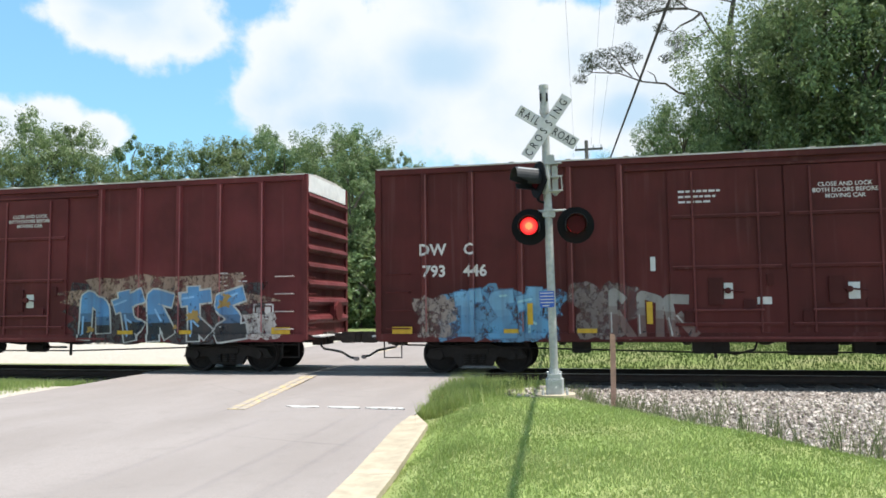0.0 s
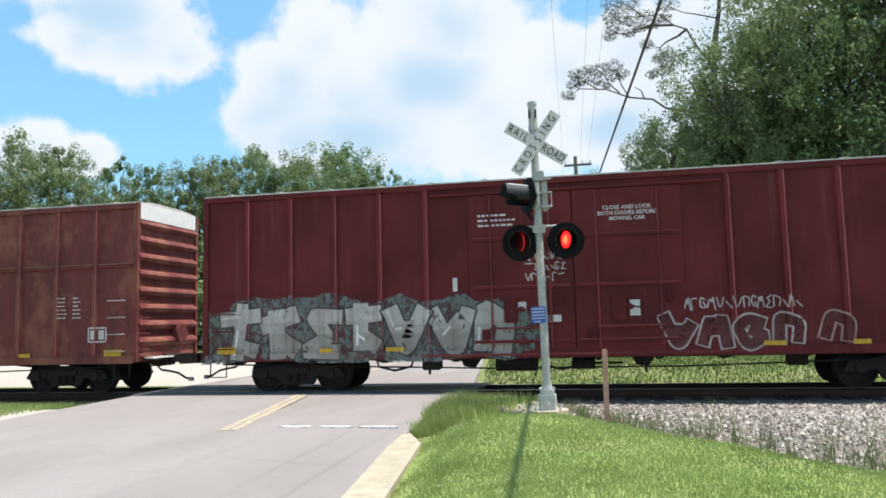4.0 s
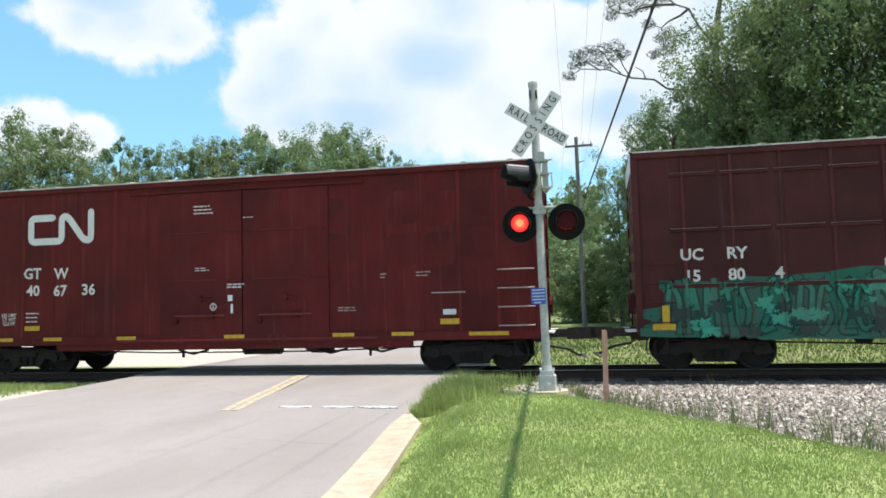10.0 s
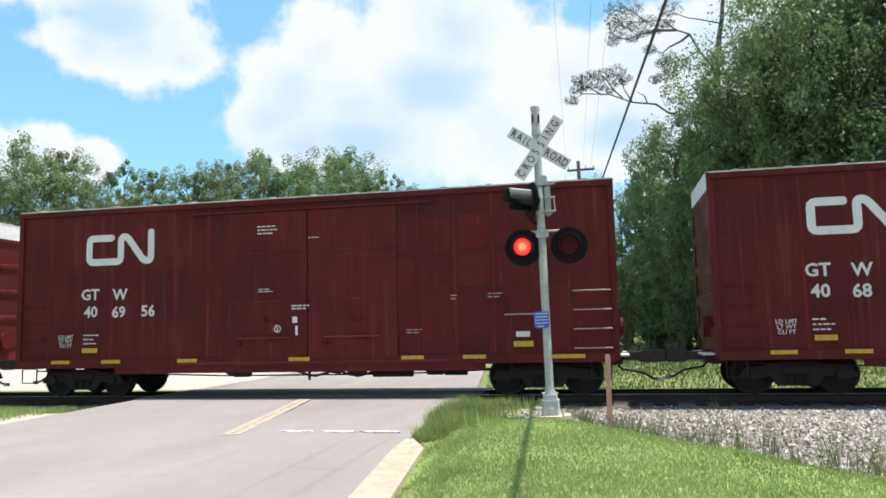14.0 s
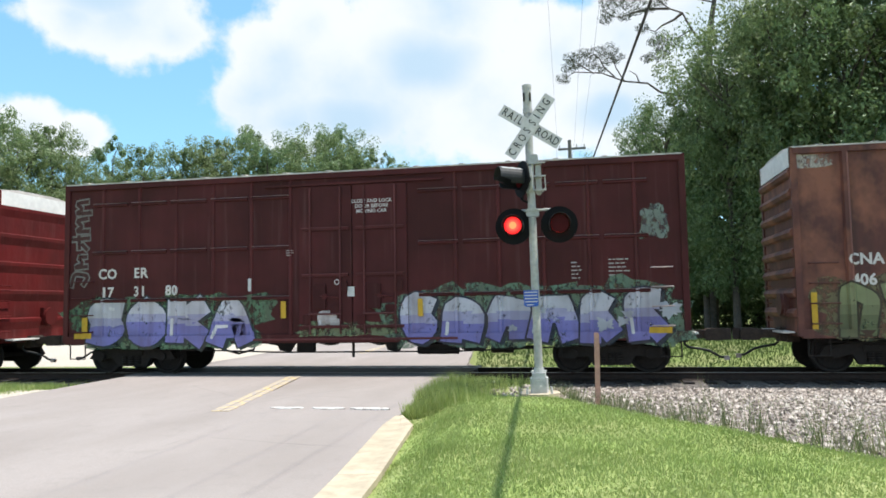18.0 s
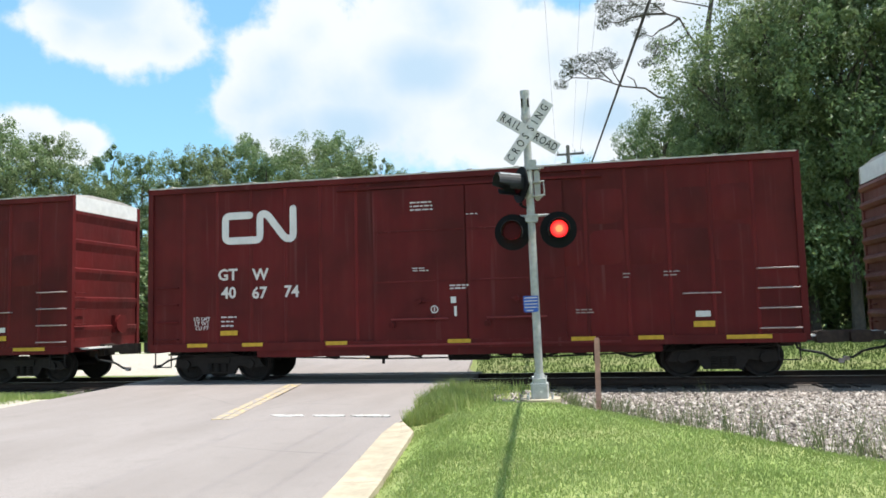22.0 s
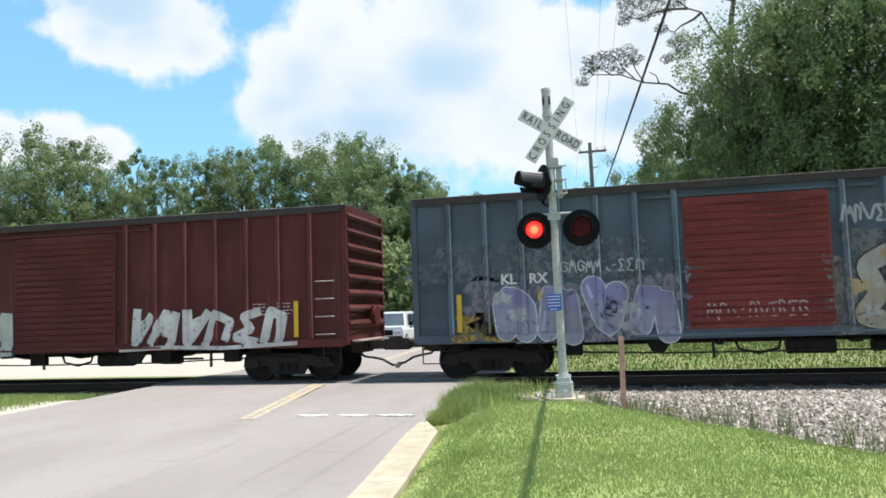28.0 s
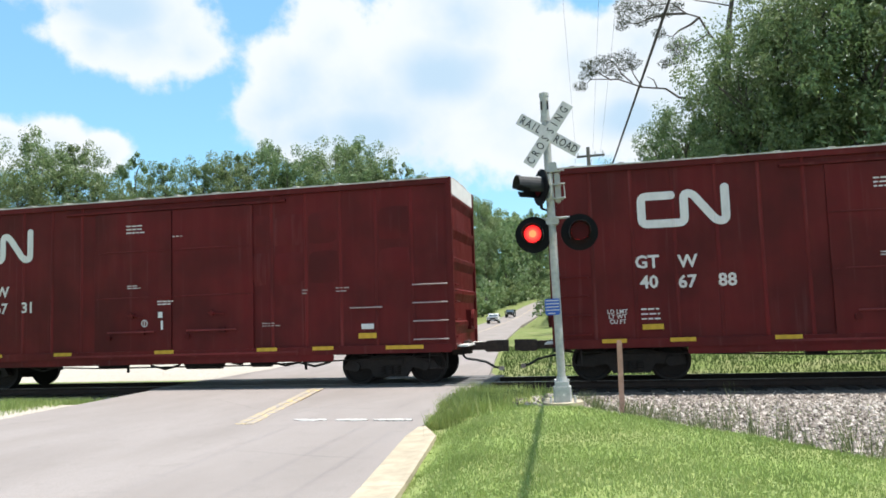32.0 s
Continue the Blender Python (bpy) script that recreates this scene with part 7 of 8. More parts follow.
    tag(c, -7.6, 3.3, 0.6, 0.9, (0.26, 0.17, 0.14), 318)
    tag(c, -7.7, 2.1, 0.6, 0.3, (0.42, 0.37, 0.35), 319)
    tag(c, -6.8, 2.1, 0.6, 0.3, (0.42, 0.37, 0.35), 320)
    fr = quad(quad(quad(quad(Geo(), 4.85, 5.4, 1.30, 1.34), 4.85, 5.4, 1.62, 1.66), 4.85, 4.89, 1.30, 1.66), 5.36, 5.4, 1.30, 1.66)
    decal("stencil_box", fr, c, WHITE_T, "white stencilled frame")
    CARS.append(c)
    c = low_car(26, (0.158, 0.035, 0.033), [("WF", -6.4, 2.02), ("RX", -5.9, 2.02)], label=LW_ + "pale patched and olive graffiti", sliding=False, door=(-1.6, 1.6))
    graffiti(c, (-5.7, 0.92, -1.7, 2.1), 4, (0.36, 0.32, 0.29), (0.27, 0.22, 0.19), (0.16, 0.08, 0.06), (0.30, 0.20, 0.16), 37, 0.4)
    patch(c, (1.8, 0.85, 6.9, 2.05), (0.21, 0.19, 0.105), 56)
    graffiti(c, (2.0, 0.9, 6.6, 1.9), 6, (0.20, 0.20, 0.11), (0.21, 0.14, 0.085), None, None, 38, 0.46, shine=False, spots=[(0.30, 0.16, 0.10)])
    decal("graffiti_ring", ring_mark(ring_mark(ring_mark(Geo(), 7.36, 3.78, 0.30, 0.035), 7.27, 3.85, 0.06), 7.46, 3.85, 0.06), c, (0.36, 0.31, 0.29), "chalked ring with two dots", SPRAY)
    tag(c, 7.02, 2.55, 0.7, 0.8, (0.36, 0.29, 0.26), 321, 3, 0.04)
    CARS.append(c)
    c = low_car(27, (0.135, 0.029, 0.028), [("WF", -5.6, 2.30), ("RX", -4.9, 2.30), ("61", -5.6, 1.95)], label=LW_ + "white marks and a plug door", sliding=False, door=(-1.6, 1.6))
    graffiti(c, (2.2, 0.95, 6.4, 1.9), 5, (0.38, 0.36, 0.33), (0.28, 0.25, 0.23), (0.10, 0.05, 0.05), None, 40, 0.36)
    CARS.append(c)
    c = low_car(28, KLGREY, [("KL", -5.6, 2.36), ("RX", -4.9, 2.36)], door_color=(0.20, 0.045, 0.040), label="blue-grey low boxcar with a red ribbed sliding door and graffiti")
    patch(c, (-6.6, 0.85, -1.7, 2.3), (0.21, 0.20, 0.24), 57)
    graffiti(c, (-6.0, 0.85, -1.75, 2.35), 4, (0.24, 0.22, 0.38), (0.29, 0.28, 0.36), (0.52, 0.52, 0.55), None, 42, 0.46, line_w=0.03, spots=[(0.42, 0.42, 0.44)], smooth=0.3, square=False)
    patch(c, (-6.9, 0.9, -5.4, 1.6), (0.42, 0.26, 0.06), 58)
    tag(c, -4.4, 2.4, 1.8, 0.4, (0.50, 0.50, 0.52), 322)
    patch(c, (1.65, 0.9, 6.2, 3.1), (0.14, 0.145, 0.15), 59)
    graffiti(c, (1.75, 0.90, 5.9, 2.9), 4, (0.38, 0.36, 0.31), (0.36, 0.31, 0.23), (0.035, 0.04, 0.045), (0.20, 0.19, 0.17), 43, 0.42, spots=[(0.42, 0.30, 0.15), (0.40, 0.38, 0.35)])
    tag(c, 1.7, 3.25, 1.5, 0.5, (0.36, 0.38, 0.40), 323, 1, 0.06)
    tag(c, -1.2, 1.25, 2.1, 0.5, (0.42, 0.30, 0.28), 324, 1, 0.04)
    patch(c, (5.9, 1.4, 6.9, 1.9), (0.40, 0.25, 0.07), 60)
    patch(c, (-7.8, 2.3, -2.0, 3.2), (0.12, 0.14, 0.165), 61)
    CARS.append(c)
    c = low_car(29, (0.098, 0.026, 0.024), [("WF", -5.55, 2.30), ("RX", -4.9, 2.30)], (0.125, 0.032, 0.030), label=LW_ + "a ribbed sliding door and white graffiti", door=(-1.75, 1.45))
    graffiti(c, (-5.35, 0.80, -1.75, 2.05), 4, (0.62, 0.60, 0.57), (0.52, 0.50, 0.48), (0.02, 0.02, 0.02), None, 44, 0.42, shade=(0.025, 0.02, 0.02), smooth=0.03)
    graffiti(c, (1.75, 0.95, 6.4, 2.0), 6, (0.62, 0.60, 0.57), (0.58, 0.55, 0.53), None, None, 45, 0.30, lean=0.25, smooth=0.03, shine=False)
    g = Geo()
    stroke(g, [(1.6, 0.92), (3.0, 0.97), (4.6, 0.92), (6.6, 1.0)], 0.10, 0.02)
    decal("graffiti_underline", g, c, (0.55, 0.52, 0.50), "white sprayed underline", SPRAY)
    tag(c, -7.6, 3.35, 0.65, 0.5, CHALK, 325)
    tag(c, -4.1, 2.05, 1.8, 0.3, (0.36, 0.28, 0.26), 326)
    CARS.append(c)
    c = boxcar(30, 15.75, SALMON, "posts", label="faded salmon-red boxcar with grey graffiti on one end", posts=17, door=(-2.35, 2.5))
    words(c, [("GA", -6.55, 2.22), ("CX", -5.85, 2.22), ("76", -6.55, 1.80), ("783", -5.75, 1.80)], 0.36)
    graffiti(c, (2.0, 0.72, 6.9, 1.75), 6, (0.17, 0.115, 0.105), (0.12, 0.085, 0.08), (0.27, 0.18, 0.16), (0.20, 0.105, 0.095), 46, 0.40, lean=0.3, smooth=0.0)
    patch(c, (-4.3, 1.55, -3.5, 1.95), (0.03, 0.03, 0.028), 62, 0.1, SPRAY)
    patch(c, (-7.7, 0.9, -1.9, 1.9), (0.30, 0.15, 0.14), 63)
    decal("data_stencil", bars(-1.9, 4.25, 1.5, 2, 0.10, 0.06, 80).add(*_vf(bars(5.4, 2.75, 0.8, 5, 0.06, 0.06, 81))), c, (0.5, 0.4, 0.38), "faded white stencilled lines")
    decal("seal_ring", ring_mark(Geo(), 1.3, 2.72, 0.08, 0.025), c, WHITE_T, "round white stencil mark")
    fr = quad(quad(quad(quad(Geo(), -5.25, -4.95, 2.12, 2.15), -5.25, -4.95, 2.37, 2.40), -5.25, -5.22, 2.12, 2.40), -4.98, -4.95, 2.12, 2.40)
    decal("stencil_box", fr, c, WHITE_T, "small white stencilled frame")
    reflectors(c, 7.8, (6.9,), 1.25, 0.45, 0.16)
    CARS.append(c)
    CARS.append(cn_car(31, "40", "68", "04"))
    CARS.append(cn_car(32, "40", "67", "88"))
    CARS.append(cn_car(33, "40", "67", "31"))


build_train()


# ---------------------------------------------------------------- trees
def leaf_cards(g, centre, radius, count, size, rng, squash=0.8, narrow=0.55):
    """Small bent leaf sprays scattered through one clump."""
    cx, cy, cz = centre
    for _ in range(count):
        u = Vector((rng.gauss(0, 1), rng.gauss(0, 1), rng.gauss(0, 1))).normalized()
        k = radius * (0.35 + 0.75 * rng.random() ** 0.6)
        p = Vector((cx + u.x * k, cy + u.y * k, cz + u.z * k * squash))
        n = (u * 0.8 + Vector((rng.uniform(-1, 1), rng.uniform(-1, 1), rng.uniform(-0.1, 1.5)))).normalized()
        t = n.orthogonal().normalized()
        b = n.cross(t)
        a = rng.uniform(0, 6.283)
        t, b = t * math.cos(a) + b * math.sin(a), b * math.cos(a) - t * math.sin(a)
        s = size * rng.uniform(0.5, 1.35)
        o = len(g.v)
        g.v += [tuple(p - t * s - b * s * 0.15), tuple(p - b * s * narrow + n * s * 0.1), tuple(p + t * s - n * s * 0.25), tuple(p + b * s * narrow * 0.8 + n * s * 0.1)]
        g.f += [(o, o + 1, o + 2, o + 3)]


def tree_geo(seed, height, spread, low, clumps, per, size):
    rng = random.Random(seed)
    wood, crown = Geo(), Geo()
    lean = (rng.uniform(-0.3, 0.3), rng.uniform(-0.3, 0.3))
    spine = [(lean[0] * t * t * 2, lean[1] * t * t * 2, height * 0.86 * t) for t in (0, 0.15, 0.35, 0.55, 0.75, 1.0)]
    wood.tube(spine, 0.30 * height / 16, 9, 0.06)
    for i in range(clumps):
        f = (i + 0.5) / clumps
        t = low + (1 - low) * f
        env = math.sin(math.pi * min(1, 0.16 + 0.84 * (1 - f) ** 0.8)) ** 0.9 * spread
        a = i * 2.4 + rng.uniform(-0.6, 0.6)
        rr = env * rng.uniform(0.25, 1.05)
        c = (lean[0] + rr * math.cos(a), lean[1] + rr * math.sin(a), height * (low + (1 - low) * f * 0.94) + rng.uniform(-0.5, 0.5))
        rad = spread * rng.uniform(0.23, 0.40)
        # each limb carries a few smaller bunches
        for _ in range(5):
            off = Vector((rng.gauss(0, 1), rng.gauss(0, 1), rng.gauss(0, 0.75))) * rad * 0.62
            leaf_cards(crown, (c[0] + off.x, c[1] + off.y, c[2] + off.z), rad * rng.uniform(0.30, 0.80), per // 5, size, rng)
        if i % 2 == 0:
            z0 = max(0.12 * height, c[2] - rr * 0.7 - 0.8)
            wood.tube([(lean[0] * 0.4, lean[1] * 0.4, z0), (c[0] * 0.5, c[1] * 0.5, (z0 + c[2]) / 2 + 0.2), c], 0.09, 5, 0.025)
    return wood, crown


TREES = {}


def tree(kind, x, y, h, rz=0.0, wide=1.0, group="woodland trees"):
    spec = {"big_oak": (1, 16, 4.4, 0.16, 44, 660, 0.108, "large broadleaf tree with a dense dark green crown"),
            "big_gum": (2, 16, 3.4, 0.20, 38, 640, 0.102, "tall broadleaf tree with an uneven green crown"),
            "big_elm": (5, 16, 4.0, 0.10, 42, 660, 0.108, "full-leaved green tree at the wood edge"),
            "oak": (1, 16, 4.4, 0.16, 44, 690, 0.115, "large broadleaf tree with a dense dark green crown"),
            "gum": (2, 16, 3.4, 0.20, 36, 690, 0.110, "tall broadleaf tree with an uneven green crown"),
            "slim": (9, 16, 2.2, 0.34, 24, 570, 0.108, "slender tree with clumped green foliage"),
            "elm": (5, 16, 4.0, 0.10, 40, 690, 0.115, "full-leaved green tree at the wood edge"),
            "shrub": (4, 6, 2.8, 0.02, 26, 300, 0.115, "leafy green roadside shrub"),
            "far": (6, 16, 3.9, 0.04, 40, 105, 0.32, "broadleaf tree standing deeper in the wood"),
            "bush": (7, 6, 3.0, 0.0, 22, 90, 0.24, "leafy green shrub at the wood edge")}[kind]
    seed, H, spread, low, clumps, per, size, label = spec
    if kind not in TREES:
        wood, crown = tree_geo(seed, H, spread, low, clumps, per, size)
        TREES[kind] = (wood.mesh("trunk"), crown.mesh("crown"))
    s = h / H
    low = kind in ("shrub", "bush")
    ob = thing("shrub" if low else "tree", label, "shrub" if low else "tree", group)
    ob.matrix_basis = pose(x, y, ground_z(x, y) - 0.1, 0, 0, rz) @ Matrix.Diagonal((s * wide, s * wide, s, 1))
    part("trunk", TREES[kind][0], BARK, ob)
    part("crown", TREES[kind][1], LEAF, ob, "mottled green foliage")
    return ob


def polar(az, d):
    return d * math.sin(radians(az)), d * math.cos(radians(az))


def build_woods():
    rng = random.Random(21)
    # wood beyond the lot: azimuth, elevation of the top, kind, distance
    rows = [(-44.5, 12.6, "oak", 74), (-42.0, 10.6, "elm", 70), (-40.6, 13.1, "oak", 72), (-38.7, 13.0, "gum", 74), (-37.2, 11.6, "elm", 76), (-35.9, 10.4, "elm", 70), (-34.8, 12.5, "slim", 74), (-32.9, 12.0, "gum", 72), 
            (-30.2, 12.2, "gum", 74), (-29.0, 12.4, "elm", 75), (-27.6, 12.8, "gum", 73), (-25.5, 13.6, "gum", 76), (-24.0, 12.9, "elm", 73), (-22.3, 12.8, "gum", 76), (-20.8, 13.4, "elm", 72), (-19.2, 13.9, "gum", 76), (-17.8, 13.1, "elm", 75), (-16.6, 12.1, "slim", 74), (-15.4, 11.9, "slim", 74), (-14.2, 11.2, "gum", 72)]
    for az, el, k, d in rows:
        x, y = polar(az, d)
        tree(k, x, y, 1.7 + d * math.tan(radians(el - 0.1)), rng.uniform(0, 360), rng.uniform(0.66, 0.80) * (1.0 if k != "slim" else 0.95))
    for az in range(-46, -13, 2):
        x, y = polar(az + rng.uniform(-0.7, 0.7), 92)
        tree("far", x, y, rng.uniform(13.2, 15.6) * (0.86 if -33 < az < -30 else 1.0), rng.uniform(0, 360), 0.9)
        x, y = polar(az + rng.uniform(-0.7, 0.7), 68)
        tree("bush", x, y, rng.uniform(8.0, 10.4) * (0.8 if -33 < az < -30 else 1.0), rng.uniform(0, 360), 0.72)
    for az in range(-46, -13, 3):
        x, y = polar(az + rng.uniform(-1, 1), 63)
        tree("bush", x, y, rng.uniform(5, 9), rng.uniform(0, 360), 1.1)
    # beside and at the end of the far road
    tops = [(-22, 12), (-14, 9.5), (-10.5, 8.6), (-9.2, 8.4), (-8.3, 6.7), (-7.3, 7.2), (-5, 7.6), (0, 7.2)]
    y = 62.0
    while y < 330:
        for side, off in ((-1, rng.uniform(6, 10)), (1, rng.uniform(7, 11))):
            x = line(LEFT, y) - off if side < 0 else line(RIGHT, y) + off
            if side > 0 and y < 85:
                continue
            el = line(tops, math.degrees(math.atan2(x, y)))
            h = min(30, math.hypot(x, y) * math.tan(radians(el)) + 1.7 - line(RISE, y)) if side < 0 else rng.uniform(11, 15) + 0.03 * y
            tree("gum" if y < 200 and side < 0 else "far", x, y, h * 1.04, rng.uniform(0, 360), rng.uniform(0.65, 0.85))
            bx = line(LEFT, y + 5) - rng.uniform(5, 7.5) if side < 0 else line(RIGHT, y + 5) + rng.uniform(5, 7.5)
            tree("bush", bx, y + 5, rng.uniform(3.5, 6.5) + 0.012 * y, rng.uniform(0, 360), 1.15)
        y += 10 + 0.03 * y
    for i in range(9):
        x = -52 + i * 6.5
        tree("far", x, 340 + rng.uniform(-4, 10), 342 * math.tan(radians(line(tops, math.degrees(math.atan2(x, 340))))) - 6, rng.uniform(0, 360), 0.7)
        tree("bush", x, 331, rng.uniform(9, 13), rng.uniform(0, 360), 1.2)
    # thick wood to the right of the road, near behind the track
    for az, el, k, d in ((1.6, 10.2, "elm", 52), (3.7, 13.4, "gum", 50), (5.7, 14.6, "elm", 47), (8.1, 16.9, "gum", 45), (10.1, 18.9, "oak", 43), (12.2, 20.2, "gum", 45), (13.6, 21.4, "oak", 43), (15.0, 23.0, "elm", 44), (17.6, 24.0, "oak", 42), (20.5, 24.5, "gum", 43), (23.0, 25.5, "oak", 44), (26.0, 24.5, "elm", 45)):
        x, y = polar(az, d)
        tree("big_" + k, x, y, 1.7 + d * math.tan(radians(el + 0.3)), rng.uniform(0, 360), 0.70 if az < 13 else 0.80)
    for az in range(-2, 3):
        x, y = polar(az, 60 + rng.uniform(-3, 3))
        tree("shrub", x, y, rng.uniform(5.0, 6.6), rng.uniform(0, 360), 1.1)
    for az in range(3, 30, 2):
        x, y = polar(az + rng.uniform(-0.6, 0.6), rng.uniform(47, 51))
        tree("shrub", x, y, rng.uniform(4.0, 8.5), rng.uniform(0, 360), rng.uniform(0.9, 1.2))
        x, y = polar(az + 1, 56)
        tree("far", x, y, rng.uniform(11, 14) + 0.25 * az, rng.uniform(0, 360))


build_woods()


def build_pine():
    """Tall thin pine whose bare limbs reach out over the road side."""
    rng = random.Random(5)
    x, y = 7.5, 46.4
    zg = ground_z(x, y)
    p = thing("pine_tree", "tall pine with bare crooked limbs and tufts of needles", "tree", at=pose(x, y, zg))

    def at(px, pz, dy=0.0):
        return (px - x, dy, pz - zg)
    part("trunk", Geo().tube([at(7.0, -0.3), at(7.1, 8), at(7.3, 13), at(7.36, 16.4), at(7.59, 18.6), at(7.82, 19.8), at(8.1, 22.5)], 0.26, 9, 0.10), BARK, p)
    limbs = [[(7.28, 16.3), (7.0, 17.1), (6.41, 17.95), (5.9, 18.94), (5.16, 19.34), (4.43, 20.1), (3.4, 20.0), (2.2, 20.2)], [(5.9, 18.94), (5.4, 18.58), (4.71, 18.36), (4.3, 17.99), (3.6, 18.2)],
             [(7.2, 13.4), (5.41, 13.96), (4.47, 14.25), (3.73, 14.78), (2.38, 15.08), (1.03, 15.67), (-0.57, 15.8), (-1.2, 15.5)], [(3.25, 14.89), (3.09, 15.42), (2.71, 15.71)],
             [(7.64, 19.45), (6.53, 19.9), (5.77, 19.99), (4.9, 20.6)], [(1.8, 15.35), (1.2, 16.0), (0.9, 16.7), (0.4, 16.9)], [(0.6, 15.7), (-0.2, 16.2), (-0.8, 16.6)], [(2.38, 15.08), (1.9, 15.9), (1.7, 16.9)],
             [(5.16, 19.34), (4.2, 19.4), (3.2, 19.3), (2.4, 19.1), (1.5, 19.1)], [(6.41, 17.95), (5.5, 17.4), (4.7, 17.4), (4.3, 16.7)], [(7.7, 19.7), (8.6, 20.4), (9.5, 20.6)], [(3.4, 20.0), (2.6, 20.9), (1.6, 21.2)]]
    for l in limbs:
        part("limb", Geo().tube([at(a, b, 0.15 * math.sin(3 * a)) for a, b in l], 0.085 if len(l) > 4 else 0.045, 6, 0.018), BARK, p, "crooked bare limb")
    tufts = [(-0.82, 16.77, 0.42), (-0.11, 16.91, 0.45), (0.7, 16.93, 0.5), (1.51, 17.1, 0.5), (-0.95, 16.15, 0.4), (-1.29, 15.5, 0.4), (0.47, 16.32, 0.45), (1.47, 16.42, 0.4), (-0.44, 16.31, 0.4), (1.97, 16.58, 0.4), (1.03, 15.9, 0.3),
             (1.47, 20.22, 0.5), (2.07, 20.25, 0.55), (2.65, 19.86, 0.4), (3.45, 20.08, 0.5), (4.0, 19.48, 0.35), (4.6, 19.83, 0.4), (1.64, 19.56, 0.5), (1.41, 19.06, 0.4), (3.21, 19.37, 0.35), (2.51, 19.14, 0.4), (3.54, 18.28, 0.4), (4.67, 17.63, 0.4),
             (3.82, 16.38, 0.35), (4.41, 16.52, 0.5), (4.82, 16.89, 0.5), (4.27, 17.37, 0.4), (5.3, 17.3, 0.5), (1.6, 21.1, 0.6), (2.6, 21.0, 0.6), (4.9, 20.7, 0.6), (9.4, 20.7, 0.7), (8.4, 22.4, 0.9), (7.6, 21.8, 0.8)]
    for tx, tz, r in tufts:
        g = Geo()
        leaf_cards(g, at(tx, tz), r * 1.2, int(460 * r), 0.12, rng, 0.65, 0.19)
        tagged(part("needle_tuft", g, NEEDLE, p, "grey-green needle tuft"), kind="stuff")


build_pine()


# ---------------------------------------------------------------- poles and wires
def build_utility():
    p = thing("utility_pole", "dark wooden utility pole with one crossarm", "utility pole", at=pose(-0.98, 50.0, -0.2, 0, -0.6, 0))
    part("shaft", Geo().cyl((0, 0, 0), (0, 0, 12.6), 0.17, 12, 0.12), POLEWOOD, p)
    part("crossarm", Geo().bevel_box(-0.75, 1.05, -0.06, 0.06, 11.95, 12.08, 0.01), POLEWOOD, p)
    for x in (-0.65, 0.45, 0.95):
        part("insulator", Geo().cyl((x, 0, 12.08), (x, 0, 12.30), 0.05, 8, 0.03), ALU, p, "pale insulator")
    part("bracket", Geo().tube([(0.1, 0, 10.9), (0.45, 0, 11.0)], 0.03, 6), POLEWOOD, p)

    def wire(name, a, b, r, sag, label):
        n = 26
        pts = []
        for i in range(n + 1):
            f = i / n
            pts.append((a[0] + (b[0] - a[0]) * f, a[1] + (b[1] - a[1]) * f, a[2] + (b[2] - a[2]) * f - sag * 4 * f * (1 - f)))
        tagged(part(name, Geo().tube(pts, r, 5), RUBBER), label, "cable", "overhead lines")

    wire("overhead_cable", (5.53, -40, 9.0), (-0.455, 50, 9.0), 0.040, 0.06, "thick black overhead cable above the verge")
    wire("overhead_cable", (-0.45, 50, 9.0), (-8.4, 180, 9.4), 0.030, 0.8, "thick black overhead cable along the far road")
    for x0, x1 in ((0.9, -1.9), (2.2, -0.8), (3.0, -0.3)):
        wire("overhead_wire", (x0, -40, 13.0), (x1, 50, 12.1), 0.0045, 0.6, "thin dark overhead power wire")
        wire("overhead_wire", (x1, 50, 12.1), (x1 - 8, 180, 12.0), 0.0045, 0.9, "thin dark overhead power wire")


build_utility()


